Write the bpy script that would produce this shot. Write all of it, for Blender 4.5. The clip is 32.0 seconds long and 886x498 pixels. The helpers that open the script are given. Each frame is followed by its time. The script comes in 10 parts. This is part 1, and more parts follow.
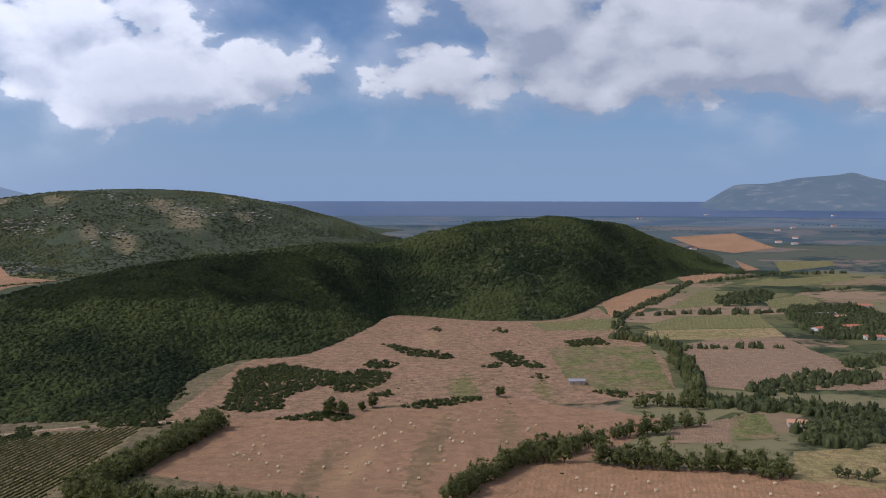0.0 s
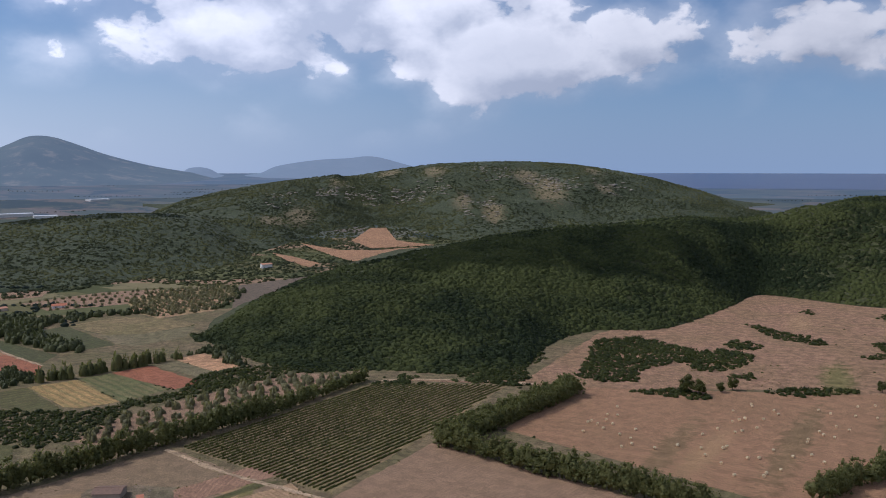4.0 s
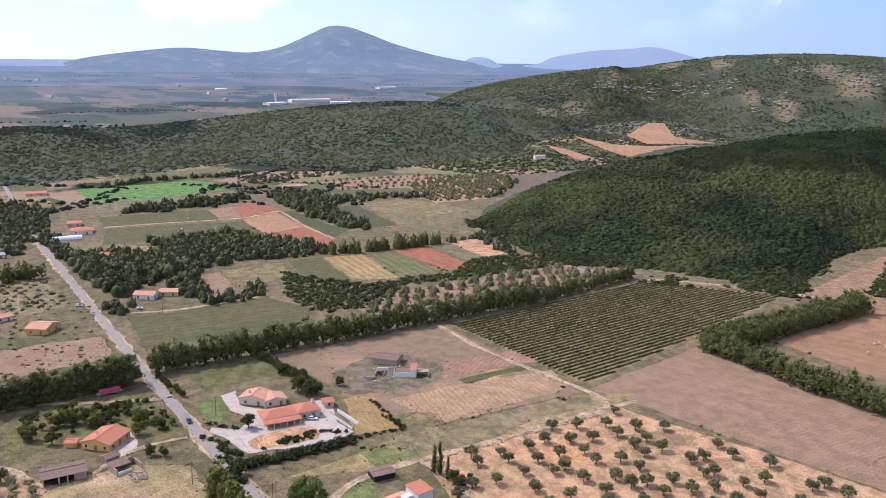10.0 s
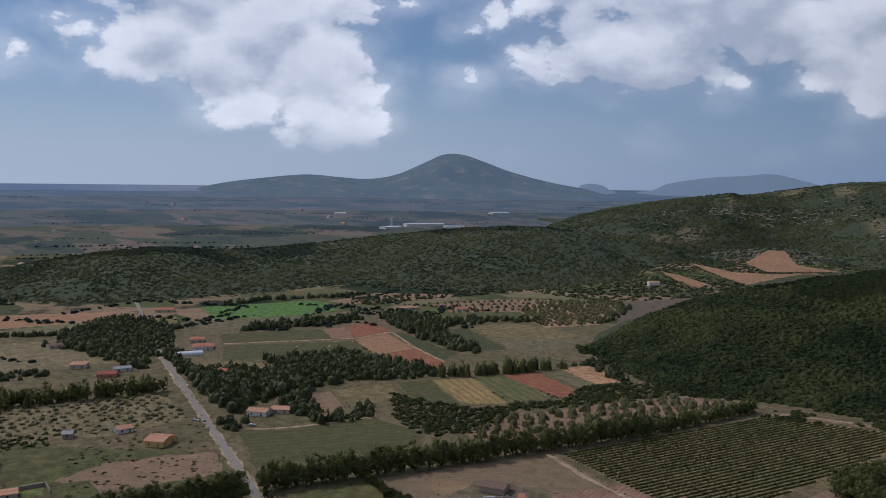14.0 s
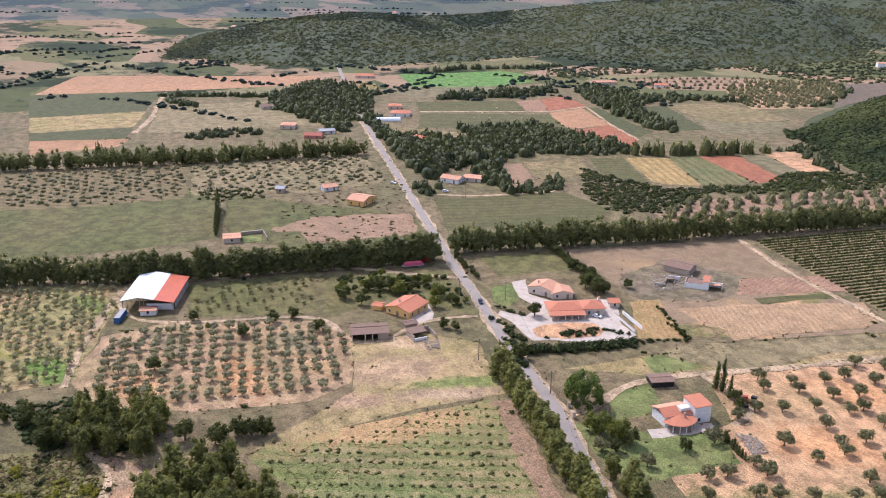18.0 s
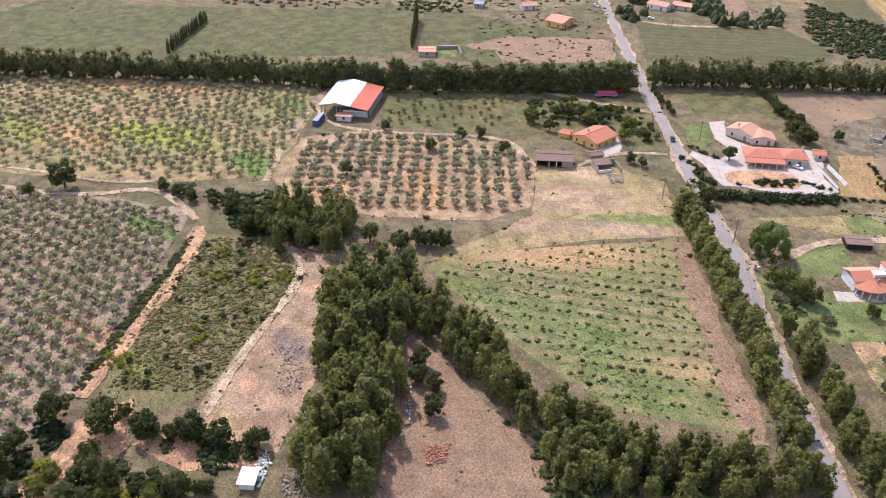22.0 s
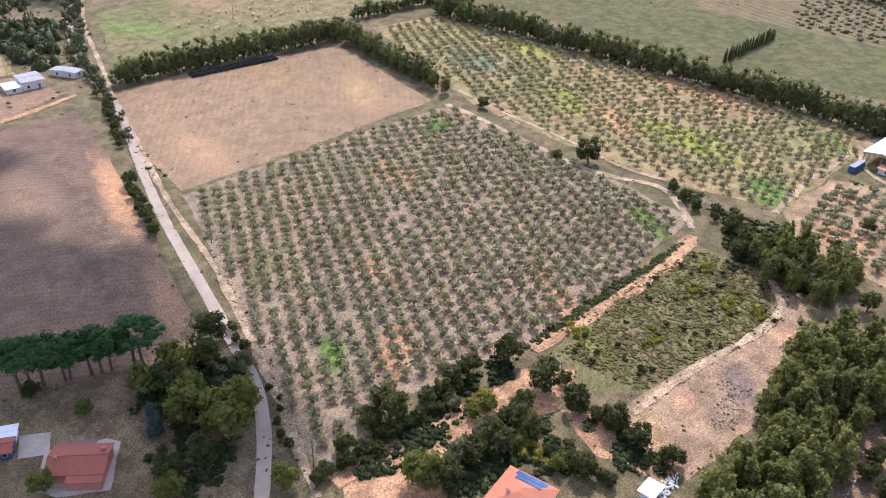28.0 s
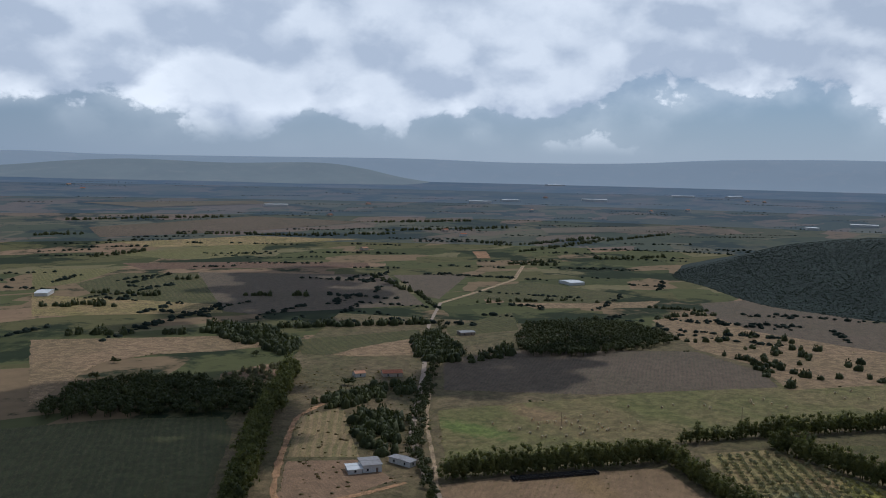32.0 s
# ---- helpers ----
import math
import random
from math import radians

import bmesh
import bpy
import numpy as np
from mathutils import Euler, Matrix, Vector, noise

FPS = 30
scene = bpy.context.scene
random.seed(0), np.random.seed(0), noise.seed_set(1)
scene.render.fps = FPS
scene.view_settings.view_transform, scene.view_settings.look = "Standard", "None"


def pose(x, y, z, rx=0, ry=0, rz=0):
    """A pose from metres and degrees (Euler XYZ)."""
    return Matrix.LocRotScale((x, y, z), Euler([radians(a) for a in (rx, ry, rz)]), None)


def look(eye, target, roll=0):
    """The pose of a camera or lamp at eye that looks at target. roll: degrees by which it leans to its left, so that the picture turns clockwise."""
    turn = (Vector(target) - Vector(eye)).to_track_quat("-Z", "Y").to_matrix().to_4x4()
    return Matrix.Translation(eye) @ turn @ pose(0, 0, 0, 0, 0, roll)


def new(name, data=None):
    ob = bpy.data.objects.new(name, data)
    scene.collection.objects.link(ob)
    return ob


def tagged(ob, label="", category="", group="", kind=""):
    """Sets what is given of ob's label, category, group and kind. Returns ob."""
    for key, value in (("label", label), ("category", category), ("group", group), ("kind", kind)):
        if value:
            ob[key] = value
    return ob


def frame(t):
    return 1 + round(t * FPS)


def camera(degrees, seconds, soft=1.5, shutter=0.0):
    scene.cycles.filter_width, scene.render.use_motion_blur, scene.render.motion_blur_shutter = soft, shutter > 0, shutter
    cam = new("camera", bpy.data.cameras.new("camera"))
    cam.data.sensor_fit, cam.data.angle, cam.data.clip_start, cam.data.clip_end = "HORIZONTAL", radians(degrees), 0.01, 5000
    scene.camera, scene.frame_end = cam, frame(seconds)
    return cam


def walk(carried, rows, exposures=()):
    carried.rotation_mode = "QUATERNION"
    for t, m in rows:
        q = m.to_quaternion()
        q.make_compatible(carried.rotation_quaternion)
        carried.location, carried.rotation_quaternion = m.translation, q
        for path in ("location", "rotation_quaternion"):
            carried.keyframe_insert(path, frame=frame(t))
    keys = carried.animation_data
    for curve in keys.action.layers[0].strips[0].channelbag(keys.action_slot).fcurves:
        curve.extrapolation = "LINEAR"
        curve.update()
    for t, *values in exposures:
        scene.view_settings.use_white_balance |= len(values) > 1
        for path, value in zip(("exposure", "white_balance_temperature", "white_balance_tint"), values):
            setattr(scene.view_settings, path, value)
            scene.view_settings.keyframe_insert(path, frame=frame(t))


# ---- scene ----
# ---- camera ----
from collections import defaultdict

from mathutils.geometry import delaunay_2d_cdt

cam = camera(54.78, 32.0, 1.0)
EYE = 150.0                      # the drone hovers here, 150 m over the plain
# seconds, turn to the left, tilt, lean (degrees)
ROWS = [
    (0.0, 0.00, -3.50, 0.05),
    (0.5, 5.96, -3.58, -0.03),
    (1.0, 8.70, -3.65, -0.11),
    (1.5, 8.74, -3.67, -0.04),
    (2.0, 10.70, -3.71, -0.08),
    (2.5, 14.36, -3.73, -0.07),
    (3.0, 17.89, -3.78, -0.07),
    (3.5, 21.07, -3.82, -0.02),
    (4.0, 23.81, -5.39, 0.01),
    (4.5, 26.74, -9.74, 0.06),
    (5.0, 29.50, -12.55, 0.12),
    (6.5, 35.03, -12.89, 0.24),
    (7.0, 36.39, -12.84, 0.27),
    (7.5, 37.57, -12.78, 0.27),
    (8.0, 38.46, -12.72, 0.39),
    (8.5, 39.42, -12.68, 0.43),
    (9.0, 40.32, -12.65, 0.48),
    (9.5, 41.18, -12.62, 0.52),
    (10.0, 41.93, -12.60, 0.58),
    (10.5, 42.77, -12.58, 0.59),
    (11.0, 43.64, -12.54, 0.65),
    (11.5, 44.82, -12.52, 0.66),
    (12.0, 45.79, -11.22, 0.67),
    (12.5, 46.70, -7.20, 0.66),
    (13.0, 47.52, -4.49, 0.65),
    (13.5, 48.14, -4.51, 0.63),
    (15.5, 55.78, -4.58, 0.64),
    (16.0, 57.51, -6.51, 0.64),
    (16.5, 58.98, -11.05, 0.64),
    (17.0, 60.58, -15.54, 0.74),
    (17.5, 61.78, -19.74, 0.75),
    (18.0, 62.28, -19.68, 0.82),
    (18.5, 62.30, -19.66, 0.79),
    (19.0, 62.21, -23.66, 0.86),
    (19.5, 62.12, -28.05, 0.87),
    (20.0, 62.04, -31.50, 0.95),
    (20.5, 62.03, -31.46, 0.99),
    (21.0, 66.69, -31.49, 0.98),
    (21.5, 71.47, -31.52, 1.08),
    (22.0, 75.60, -31.56, 1.08),
    (22.5, 79.43, -31.62, 1.17),
    (23.0, 83.25, -31.66, 1.23),
    (23.5, 87.07, -31.71, 1.25),
    (24.0, 90.73, -31.73, 1.28),
    (24.5, 93.62, -31.76, 1.33),
    (25.0, 96.40, -31.77, 1.29),
    (25.5, 99.03, -31.78, 1.35),
    (27.5, 109.34, -31.70, 1.54),
    (28.0, 112.57, -31.74, 1.57),
    (28.5, 115.96, -30.50, 1.59),
    (29.0, 119.88, -26.18, 1.52),
    (29.5, 124.03, -21.68, 1.48),
    (30.0, 127.68, -17.17, 1.42),
    (30.5, 130.89, -12.65, 1.36),
    (31.0, 133.37, -8.09, 1.39),
    (31.5, 135.19, -5.07, 1.38),
    (32.0, 135.20, -4.97, 1.36),
]

# seconds, stops, white balance
EXPOSURES = [(t, stops - 0.1, kelvin, tint) for t, stops, kelvin, tint in ((0, -0.95, 5700, 16), (3.0, -1, 5700, 17), (4.0, -1, 5700, 17), (4.5, -0.75, 5683, 19), (5.5, -0.25, 5650, 24), (6.5, -0.1, 5650, 24), (11.0, -0.05, 5650, 24), (11.5, -0.1, 5650, 24), (12.2, -0.45, 5660, 22), (13.0, -1.25, 5700, 14), (14.0, -1.45, 5700, 14), (16.0, -1.55, 5700, 14), (17.0, -1.05, 5700, 20), (17.6, -0.3, 5697, 22), (18.0, 0.15, 5694, 22), (20.0, 0.25, 5677, 22), (28.0, 0.3, 5607, 22), (29.7, 0.26, 5200, 21), (30.0, 0.25, 5200, 21), (30.6, 0.1, 5400, 20), (31.2, -0.7, 5617, 17), (31.7, -1.55, 5662, 11), (32.0, -1.6, 5700, 8))]
walk(cam, [(t, pose(0, 0, EYE, 90 + tilt, 0, turn) @ pose(0, 0, 0, 0, 0, lean)) for t, turn, tilt, lean in ROWS], EXPOSURES)

# ---- light ----
SUN_TURN, SUN_HIGH = 103.0, 50.0   # to the left of +y, and over the horizon
sun_way = Vector((-math.sin(radians(SUN_TURN)) * math.cos(radians(SUN_HIGH)),
                  math.cos(radians(SUN_TURN)) * math.cos(radians(SUN_HIGH)), math.sin(radians(SUN_HIGH))))
sun_data = bpy.data.lights.new("sun", "SUN")
sun_data.energy, sun_data.angle, sun_data.color = 4.4, radians(0.53), (1.0, 0.95, 0.87)
sun = new("sun", sun_data)
sun.matrix_world = look(sun_way * 1000, (0, 0, 0))


class Nodes:
    """A node tree with short calls."""

    def __init__(self, tree):
        self.tree = tree
        tree.nodes.clear()

    def add(self, kind, inputs=None, **props):
        n = self.tree.nodes.new("ShaderNode" + kind)
        for key, value in props.items():
            setattr(n, key, value)
        for key, value in (inputs or {}).items():
            self.put(n.inputs[key], value)
        return n

    def put(self, socket, value):
        if isinstance(value, bpy.types.NodeSocket):
            self.tree.links.new(value, socket)
        elif hasattr(value, "outputs"):
            self.tree.links.new(value.outputs[0], socket)
        else:
            socket.default_value = value

    def math(self, op, a, b=0.0, c=0.0, clamp=False):
        return self.add("Math", {0: a, 1: b, 2: c}, operation=op, use_clamp=clamp).outputs[0]

    def ramp(self, fac, low, high, a=0.0, b=1.0):
        return self.add("MapRange", {"Value": fac, "From Min": low, "From Max": high, "To Min": a, "To Max": b},
                        interpolation_type="SMOOTHSTEP").outputs[0]

    def mix(self, fac, a, b):
        n = self.add("MixRGB")
        self.put(n.inputs[0], fac), self.put(n.inputs[1], a), self.put(n.inputs[2], b)
        return n.outputs[0]

    def noise(self, vector, scale, detail=4.0, rough=0.55):
        return self.add("TexNoise", {"Vector": vector, "Scale": scale, "Detail": detail, "Roughness": rough}).outputs[0]


def rgb(r, g, b):
    return (r, g, b, 1.0)


def make_sky():
    world = bpy.data.worlds.new("sky")
    scene.world = world
    world.use_nodes = True
    n = Nodes(world.node_tree)
    sky = n.add("TexSky", sky_type="NISHITA", sun_disc=False, sun_elevation=radians(SUN_HIGH),
                sun_rotation=radians(-SUN_TURN), altitude=200.0, air_density=1.0, dust_density=0.6, ozone_density=2.0)
    way = n.add("TexCoord").outputs["Generated"]
    axis = n.add("SeparateXYZ", {0: way})
    x, y, z = axis.outputs
    # sea haze lies along the horizon, paler towards the sun
    toward = n.add("VectorMath", {0: way, 1: tuple(sun_way)}, operation="DOT_PRODUCT").outputs["Value"]
    scaled = n.add("MixRGB", {0: 1.0, 1: sky.outputs[0], 2: rgb(0.085, 0.118, 0.145)}, blend_type="MULTIPLY").outputs[0]
    haze = n.mix(n.ramp(toward, 0.0, 0.62), rgb(0.55, 0.74, 1.02), rgb(1.18, 1.32, 1.52))
    air = n.mix(n.ramp(z, -0.02, 0.20, 0.95, 0.10), scaled, haze)
    blue = n.add("Background", {"Color": air, "Strength": 1.0})
    puff = n.add("CombineXYZ", {0: x, 1: y, 2: n.math("MULTIPLY", z, 1.55)}).outputs[0]
    above = n.add("VectorMath", {0: puff, 1: (sun_way.x * 0.012, sun_way.y * 0.012, 0.040)}, operation="ADD").outputs[0]
    # the cover is broken all round and closes towards the south-west
    closed = n.add("VectorMath", {0: way, 1: (-math.sin(radians(150)), math.cos(radians(150)), 0.0)}, operation="DOT_PRODUCT").outputs["Value"]

    def density(at, fine_too):
        drift = n.add("TexNoise", {"Vector": at, "Scale": 7.0, "Detail": 5.0, "Roughness": 0.62}).outputs["Color"]
        bent = n.add("VectorMath", {0: at, 1: n.add("VectorMath", {0: drift, 1: (0.10, 0.10, 0.10)}, operation="MULTIPLY").outputs[0]}, operation="ADD").outputs[0]
        total = n.math("MULTIPLY", n.noise(at, 3.1, 2.0, 0.5), 0.62)
        for scale, weight in ((7.0, 0.30), (15.0, 0.17), (34.0, 0.09)) if fine_too else ((7.0, 0.30), (15.0, 0.17)):
            heap = n.add("TexVoronoi", {"Vector": bent, "Scale": scale, "Smoothness": 0.35}, feature="SMOOTH_F1").outputs["Distance"]
            total = n.math("SUBTRACT", total, n.math("MULTIPLY", n.math("SUBTRACT", heap, 0.40), weight))
        if fine_too:
            total = n.math("ADD", total, n.math("MULTIPLY", n.math("SUBTRACT", n.noise(bent, 46.0, 7.0, 0.65), 0.5), 0.12))
        return total

    here, low, over = density(puff, True), density(puff, False), density(above, False)
    # clear air close to the horizon
    base = n.math("ADD", n.ramp(z, 0.045, 0.135, -0.17, 0.055), n.ramp(z, 0.30, 0.5, 0.0, -0.15))
    gain = n.math("ADD", base, n.math("ADD", n.ramp(closed, 0.15, 0.85, 0.0, 0.13), n.math("MULTIPLY", n.ramp(closed, 0.5, 0.95), n.ramp(z, 0.03, 0.10, 0.0, 0.10))))
    cover = n.math("MULTIPLY", n.ramp(n.math("ADD", here, gain), 0.225, 0.290), n.ramp(z, 0.02, 0.07))
    veil = n.ramp(n.math("ADD", low, gain), 0.10, 0.30, 0.0, 0.40)
    cover = n.math("MAXIMUM", cover, n.math("MULTIPLY", veil, n.ramp(z, 0.01, 0.10)))
    shade = n.math("ADD", n.ramp(n.math("SUBTRACT", low, over), -0.085, 0.085), n.math("MULTIPLY", n.math("SUBTRACT", here, low), 3.2), clamp=True)
    thick = n.ramp(n.math("ADD", low, gain), 0.26, 0.52)
    lit = n.math("MULTIPLY", shade, n.math("SUBTRACT", 1.0, n.math("MULTIPLY", thick, 0.42)))
    colour = n.mix(lit, rgb(0.84, 0.92, 1.06), rgb(1.66, 1.66, 1.68))
    cloud = n.add("Background", {"Color": colour, "Strength": n.math("MULTIPLY", n.ramp(toward, -0.15, 0.5, 0.80, 1.36), n.ramp(closed, 0.3, 0.95, 1.0, 1.30))})
    both = n.add("MixShader", {0: cover, 1: blue, 2: cloud})
    n.add("OutputWorld", {0: both})


make_sky()

# ---- materials ----
def material(name, rough=0.9):
    m = bpy.data.materials.new(name)
    m.use_nodes = True
    n = Nodes(m.node_tree)
    b = n.add("BsdfPrincipled", {"Roughness": rough})
    b.inputs["Specular IOR Level"].default_value = 0.25
    n.add("OutputMaterial", {0: b})
    return m, n, b


def soil(name, a, b, c, coarse=0.02, rows=0.0, turn=0.0, contrast=1.0, furrow=0.0, marks=(), weedy=0.35):
    """Ground of three colours: a and b in patches of 1/coarse metres, c in fine tufts; rows: metres between the lines of a ploughed or sown field.
    marks: worn or overgrown places as (place, long, wide, turn, colour, strength); weedy: how many dark weed tufts."""
    m, n, out = material(name, 0.95)
    warm = lambda q: rgb(min(0.8, q[0] * 1.30), q[1] * 1.17, q[2] * 0.97)
    a, b, c = warm(a), warm(b), warm(c)
    co = n.add("TexCoord").outputs["Object"]
    drift = n.noise(co, coarse, 6.0, 0.62)
    patch = n.ramp(drift, 0.5 - 0.16 / contrast, 0.5 + 0.16 / contrast)
    tuft = n.ramp(n.noise(co, 0.42, 8.0, 0.78), 0.45, 0.62)
    grit = n.noise(co, 1.7, 7.0, 0.88)
    spot = n.ramp(n.noise(co, 0.13, 8.0, 0.74), 0.40, 0.60, *((0.86, 1.15) if rows else (0.74, 1.28)))
    colour = n.mix(patch, a, b)
    colour = n.mix(n.math("MULTIPLY", tuft, 0.75), colour, c)
    turned = n.add("Mapping", {"Vector": co, "Rotation": (0, 0, radians(turn or 23.0))}).outputs[0]
    streak = n.ramp(n.noise(n.add("Mapping", {"Vector": turned, "Scale": (0.35, 0.010, 1)}).outputs[0], 1.0, 5.0, 0.7), 0.38, 0.66)
    bump_from = grit
    if rows:
        bend = n.add("VectorMath", {0: turned, 1: n.add("CombineXYZ", {0: n.math("MULTIPLY", n.noise(co, 0.03, 2.0), 6.0), 1: 0.0, 2: 0.0}).outputs[0]}, operation="ADD").outputs[0]
        wave = n.add("TexWave", {"Vector": bend, "Scale": 0.314 / rows, "Distortion": 0.8, "Detail": 3.0, "Detail Scale": 1.0}, bands_direction="X").outputs["Fac"]
        colour = n.mix(n.math("MULTIPLY", n.ramp(wave, 0.35, 0.85), 0.65), colour, c)
        bump_from = n.math("ADD", grit, n.math("MULTIPLY", wave, furrow))
    colour = n.mix(n.math("MULTIPLY", streak, 0.45 if rows else 0.28), colour, b)
    edge = n.math("MULTIPLY", n.math("SUBTRACT", n.noise(co, 0.13, 7.0, 0.75), 0.5), 3.4)
    for place, long, wide, way, tint, strength in marks:
        tint = warm(tint)
        local = n.add("Mapping", {"Vector": co, "Location": (place[0], place[1], 0), "Rotation": (0, 0, radians(way)), "Scale": (long, wide, 1000.0)}, vector_type="TEXTURE").outputs[0]
        far = n.math("ADD", n.add("VectorMath", {0: local}, operation="LENGTH").outputs["Value"], edge)
        colour = n.mix(n.math("MULTIPLY", n.ramp(far, 1.25, 0.45, 0.0, 1.0), strength), colour, n.mix(tuft, tint, rgb(*(v * 0.72 for v in tint[:3]))))
    weed = n.ramp(n.noise(co, 0.75, 6.0, 0.8), 0.55, 0.60)
    colour = n.mix(n.math("MULTIPLY", n.math("MULTIPLY", weed, n.ramp(drift, 0.40, 0.6, 0.35, 1.0)), weedy), colour, rgb(0.062, 0.060, 0.024))
    dark = n.math("MULTIPLY", spot, n.ramp(grit, 0.40, 0.60, 0.55, 1.47))
    out_col = n.add("MixRGB", {0: 1.0, 1: colour, 2: n.add("CombineXYZ", {0: dark, 1: dark, 2: dark}).outputs[0]}, blend_type="MULTIPLY").outputs[0]
    n.put(out.inputs["Base Color"], out_col)
    n.put(out.inputs["Normal"], n.add("Bump", {"Height": bump_from, "Strength": 0.7, "Distance": 0.4}).outputs[0])
    return m


def leaf(name, dark, light, gloss=0.6, sweep=0.0, thin=0.42):
    """Foliage: tone varies from plant to plant and from clump to clump, and over whole slopes where sweep is set; it lets some light through."""
    m, n, out = material(name, gloss)
    dark, light = (rgb(q[0] * 1.16, q[1] * 1.04, q[2] * 0.84) for q in (dark, light))
    out.inputs["Specular IOR Level"].default_value = 0.2
    rnd = n.add("ObjectInfo").outputs["Random"]
    isle = n.add("NewGeometry").outputs["Random Per Island"]
    co = n.add("TexCoord").outputs["Object"]
    spot = n.math("ADD", n.math("MULTIPLY", n.noise(co, 1.6, 7.0, 0.8), 0.5), n.math("MULTIPLY", n.noise(co, 0.014, 5.0), 0.5))
    f = n.math("ADD", n.math("MULTIPLY", isle, 0.55), n.math("ADD", n.math("MULTIPLY", rnd, 0.3), n.math("MULTIPLY", n.math("SUBTRACT", spot, 0.46), 1.7)))
    if sweep:
        f = n.math("ADD", f, n.math("MULTIPLY", n.math("SUBTRACT", n.noise(co, 0.0075, 6.0, 0.6), 0.5), sweep))
    colour = n.mix(n.math("MAXIMUM", n.math("MINIMUM", f, 1.0), 0.0), dark, light)
    n.put(out.inputs["Base Color"], colour)
    n.put(out.inputs["Normal"], n.add("Bump", {"Height": n.noise(co, 1.8, 5.0, 0.75), "Strength": 1.0, "Distance": 0.30}).outputs[0])
    through_leaf = n.add("BsdfTranslucent", {"Color": n.add("MixRGB", {0: 1.0, 1: colour, 2: rgb(1.25, 1.30, 0.75)}, blend_type="MULTIPLY").outputs[0]})
    n.add("OutputMaterial", {0: n.add("MixShader", {0: thin, 1: out, 2: through_leaf}).outputs[0]})
    n.tree.nodes.remove(n.tree.nodes["Material Output"])
    return m


def bark(name, a, b):
    m, n, out = material(name, 0.95)
    f = n.noise(n.add("TexCoord").outputs["Object"], 3.0, 5.0, 0.7)
    n.put(out.inputs["Base Color"], n.mix(n.ramp(f, 0.35, 0.65), a, b))
    n.put(out.inputs["Normal"], n.add("Bump", {"Height": f, "Strength": 0.7, "Distance": 0.05}).outputs[0])
    return m


def plain(name, a, b=None, rough=0.8, scale=1.2, metal=0.0):
    """Paint, plaster, metal: one colour with stains and fine grain."""
    m, n, out = material(name, rough)
    b = b or rgb(*(v * 0.78 for v in a[:3]))
    co = n.add("TexCoord").outputs["Object"]
    f = n.ramp(n.noise(co, scale, 5.0, 0.65), 0.35, 0.7)
    n.put(out.inputs["Base Color"], n.mix(f, a, b))
    n.put(out.inputs["Normal"], n.add("Bump", {"Height": n.noise(co, 9.0, 3.0), "Strength": 0.25, "Distance": 0.02}).outputs[0])
    out.inputs["Metallic"].default_value = metal
    return m


def hazed_distance(name, a, b, c, glow, strength, scale=0.004):
    """Far backdrop land: haze of miles of air painted as tone and emission."""
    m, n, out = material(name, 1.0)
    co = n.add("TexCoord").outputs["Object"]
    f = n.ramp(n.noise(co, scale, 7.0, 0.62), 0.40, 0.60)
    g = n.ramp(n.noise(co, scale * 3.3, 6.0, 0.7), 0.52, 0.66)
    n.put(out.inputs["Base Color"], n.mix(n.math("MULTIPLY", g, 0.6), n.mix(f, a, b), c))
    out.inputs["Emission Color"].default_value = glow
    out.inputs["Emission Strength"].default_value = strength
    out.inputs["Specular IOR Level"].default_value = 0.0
    return m


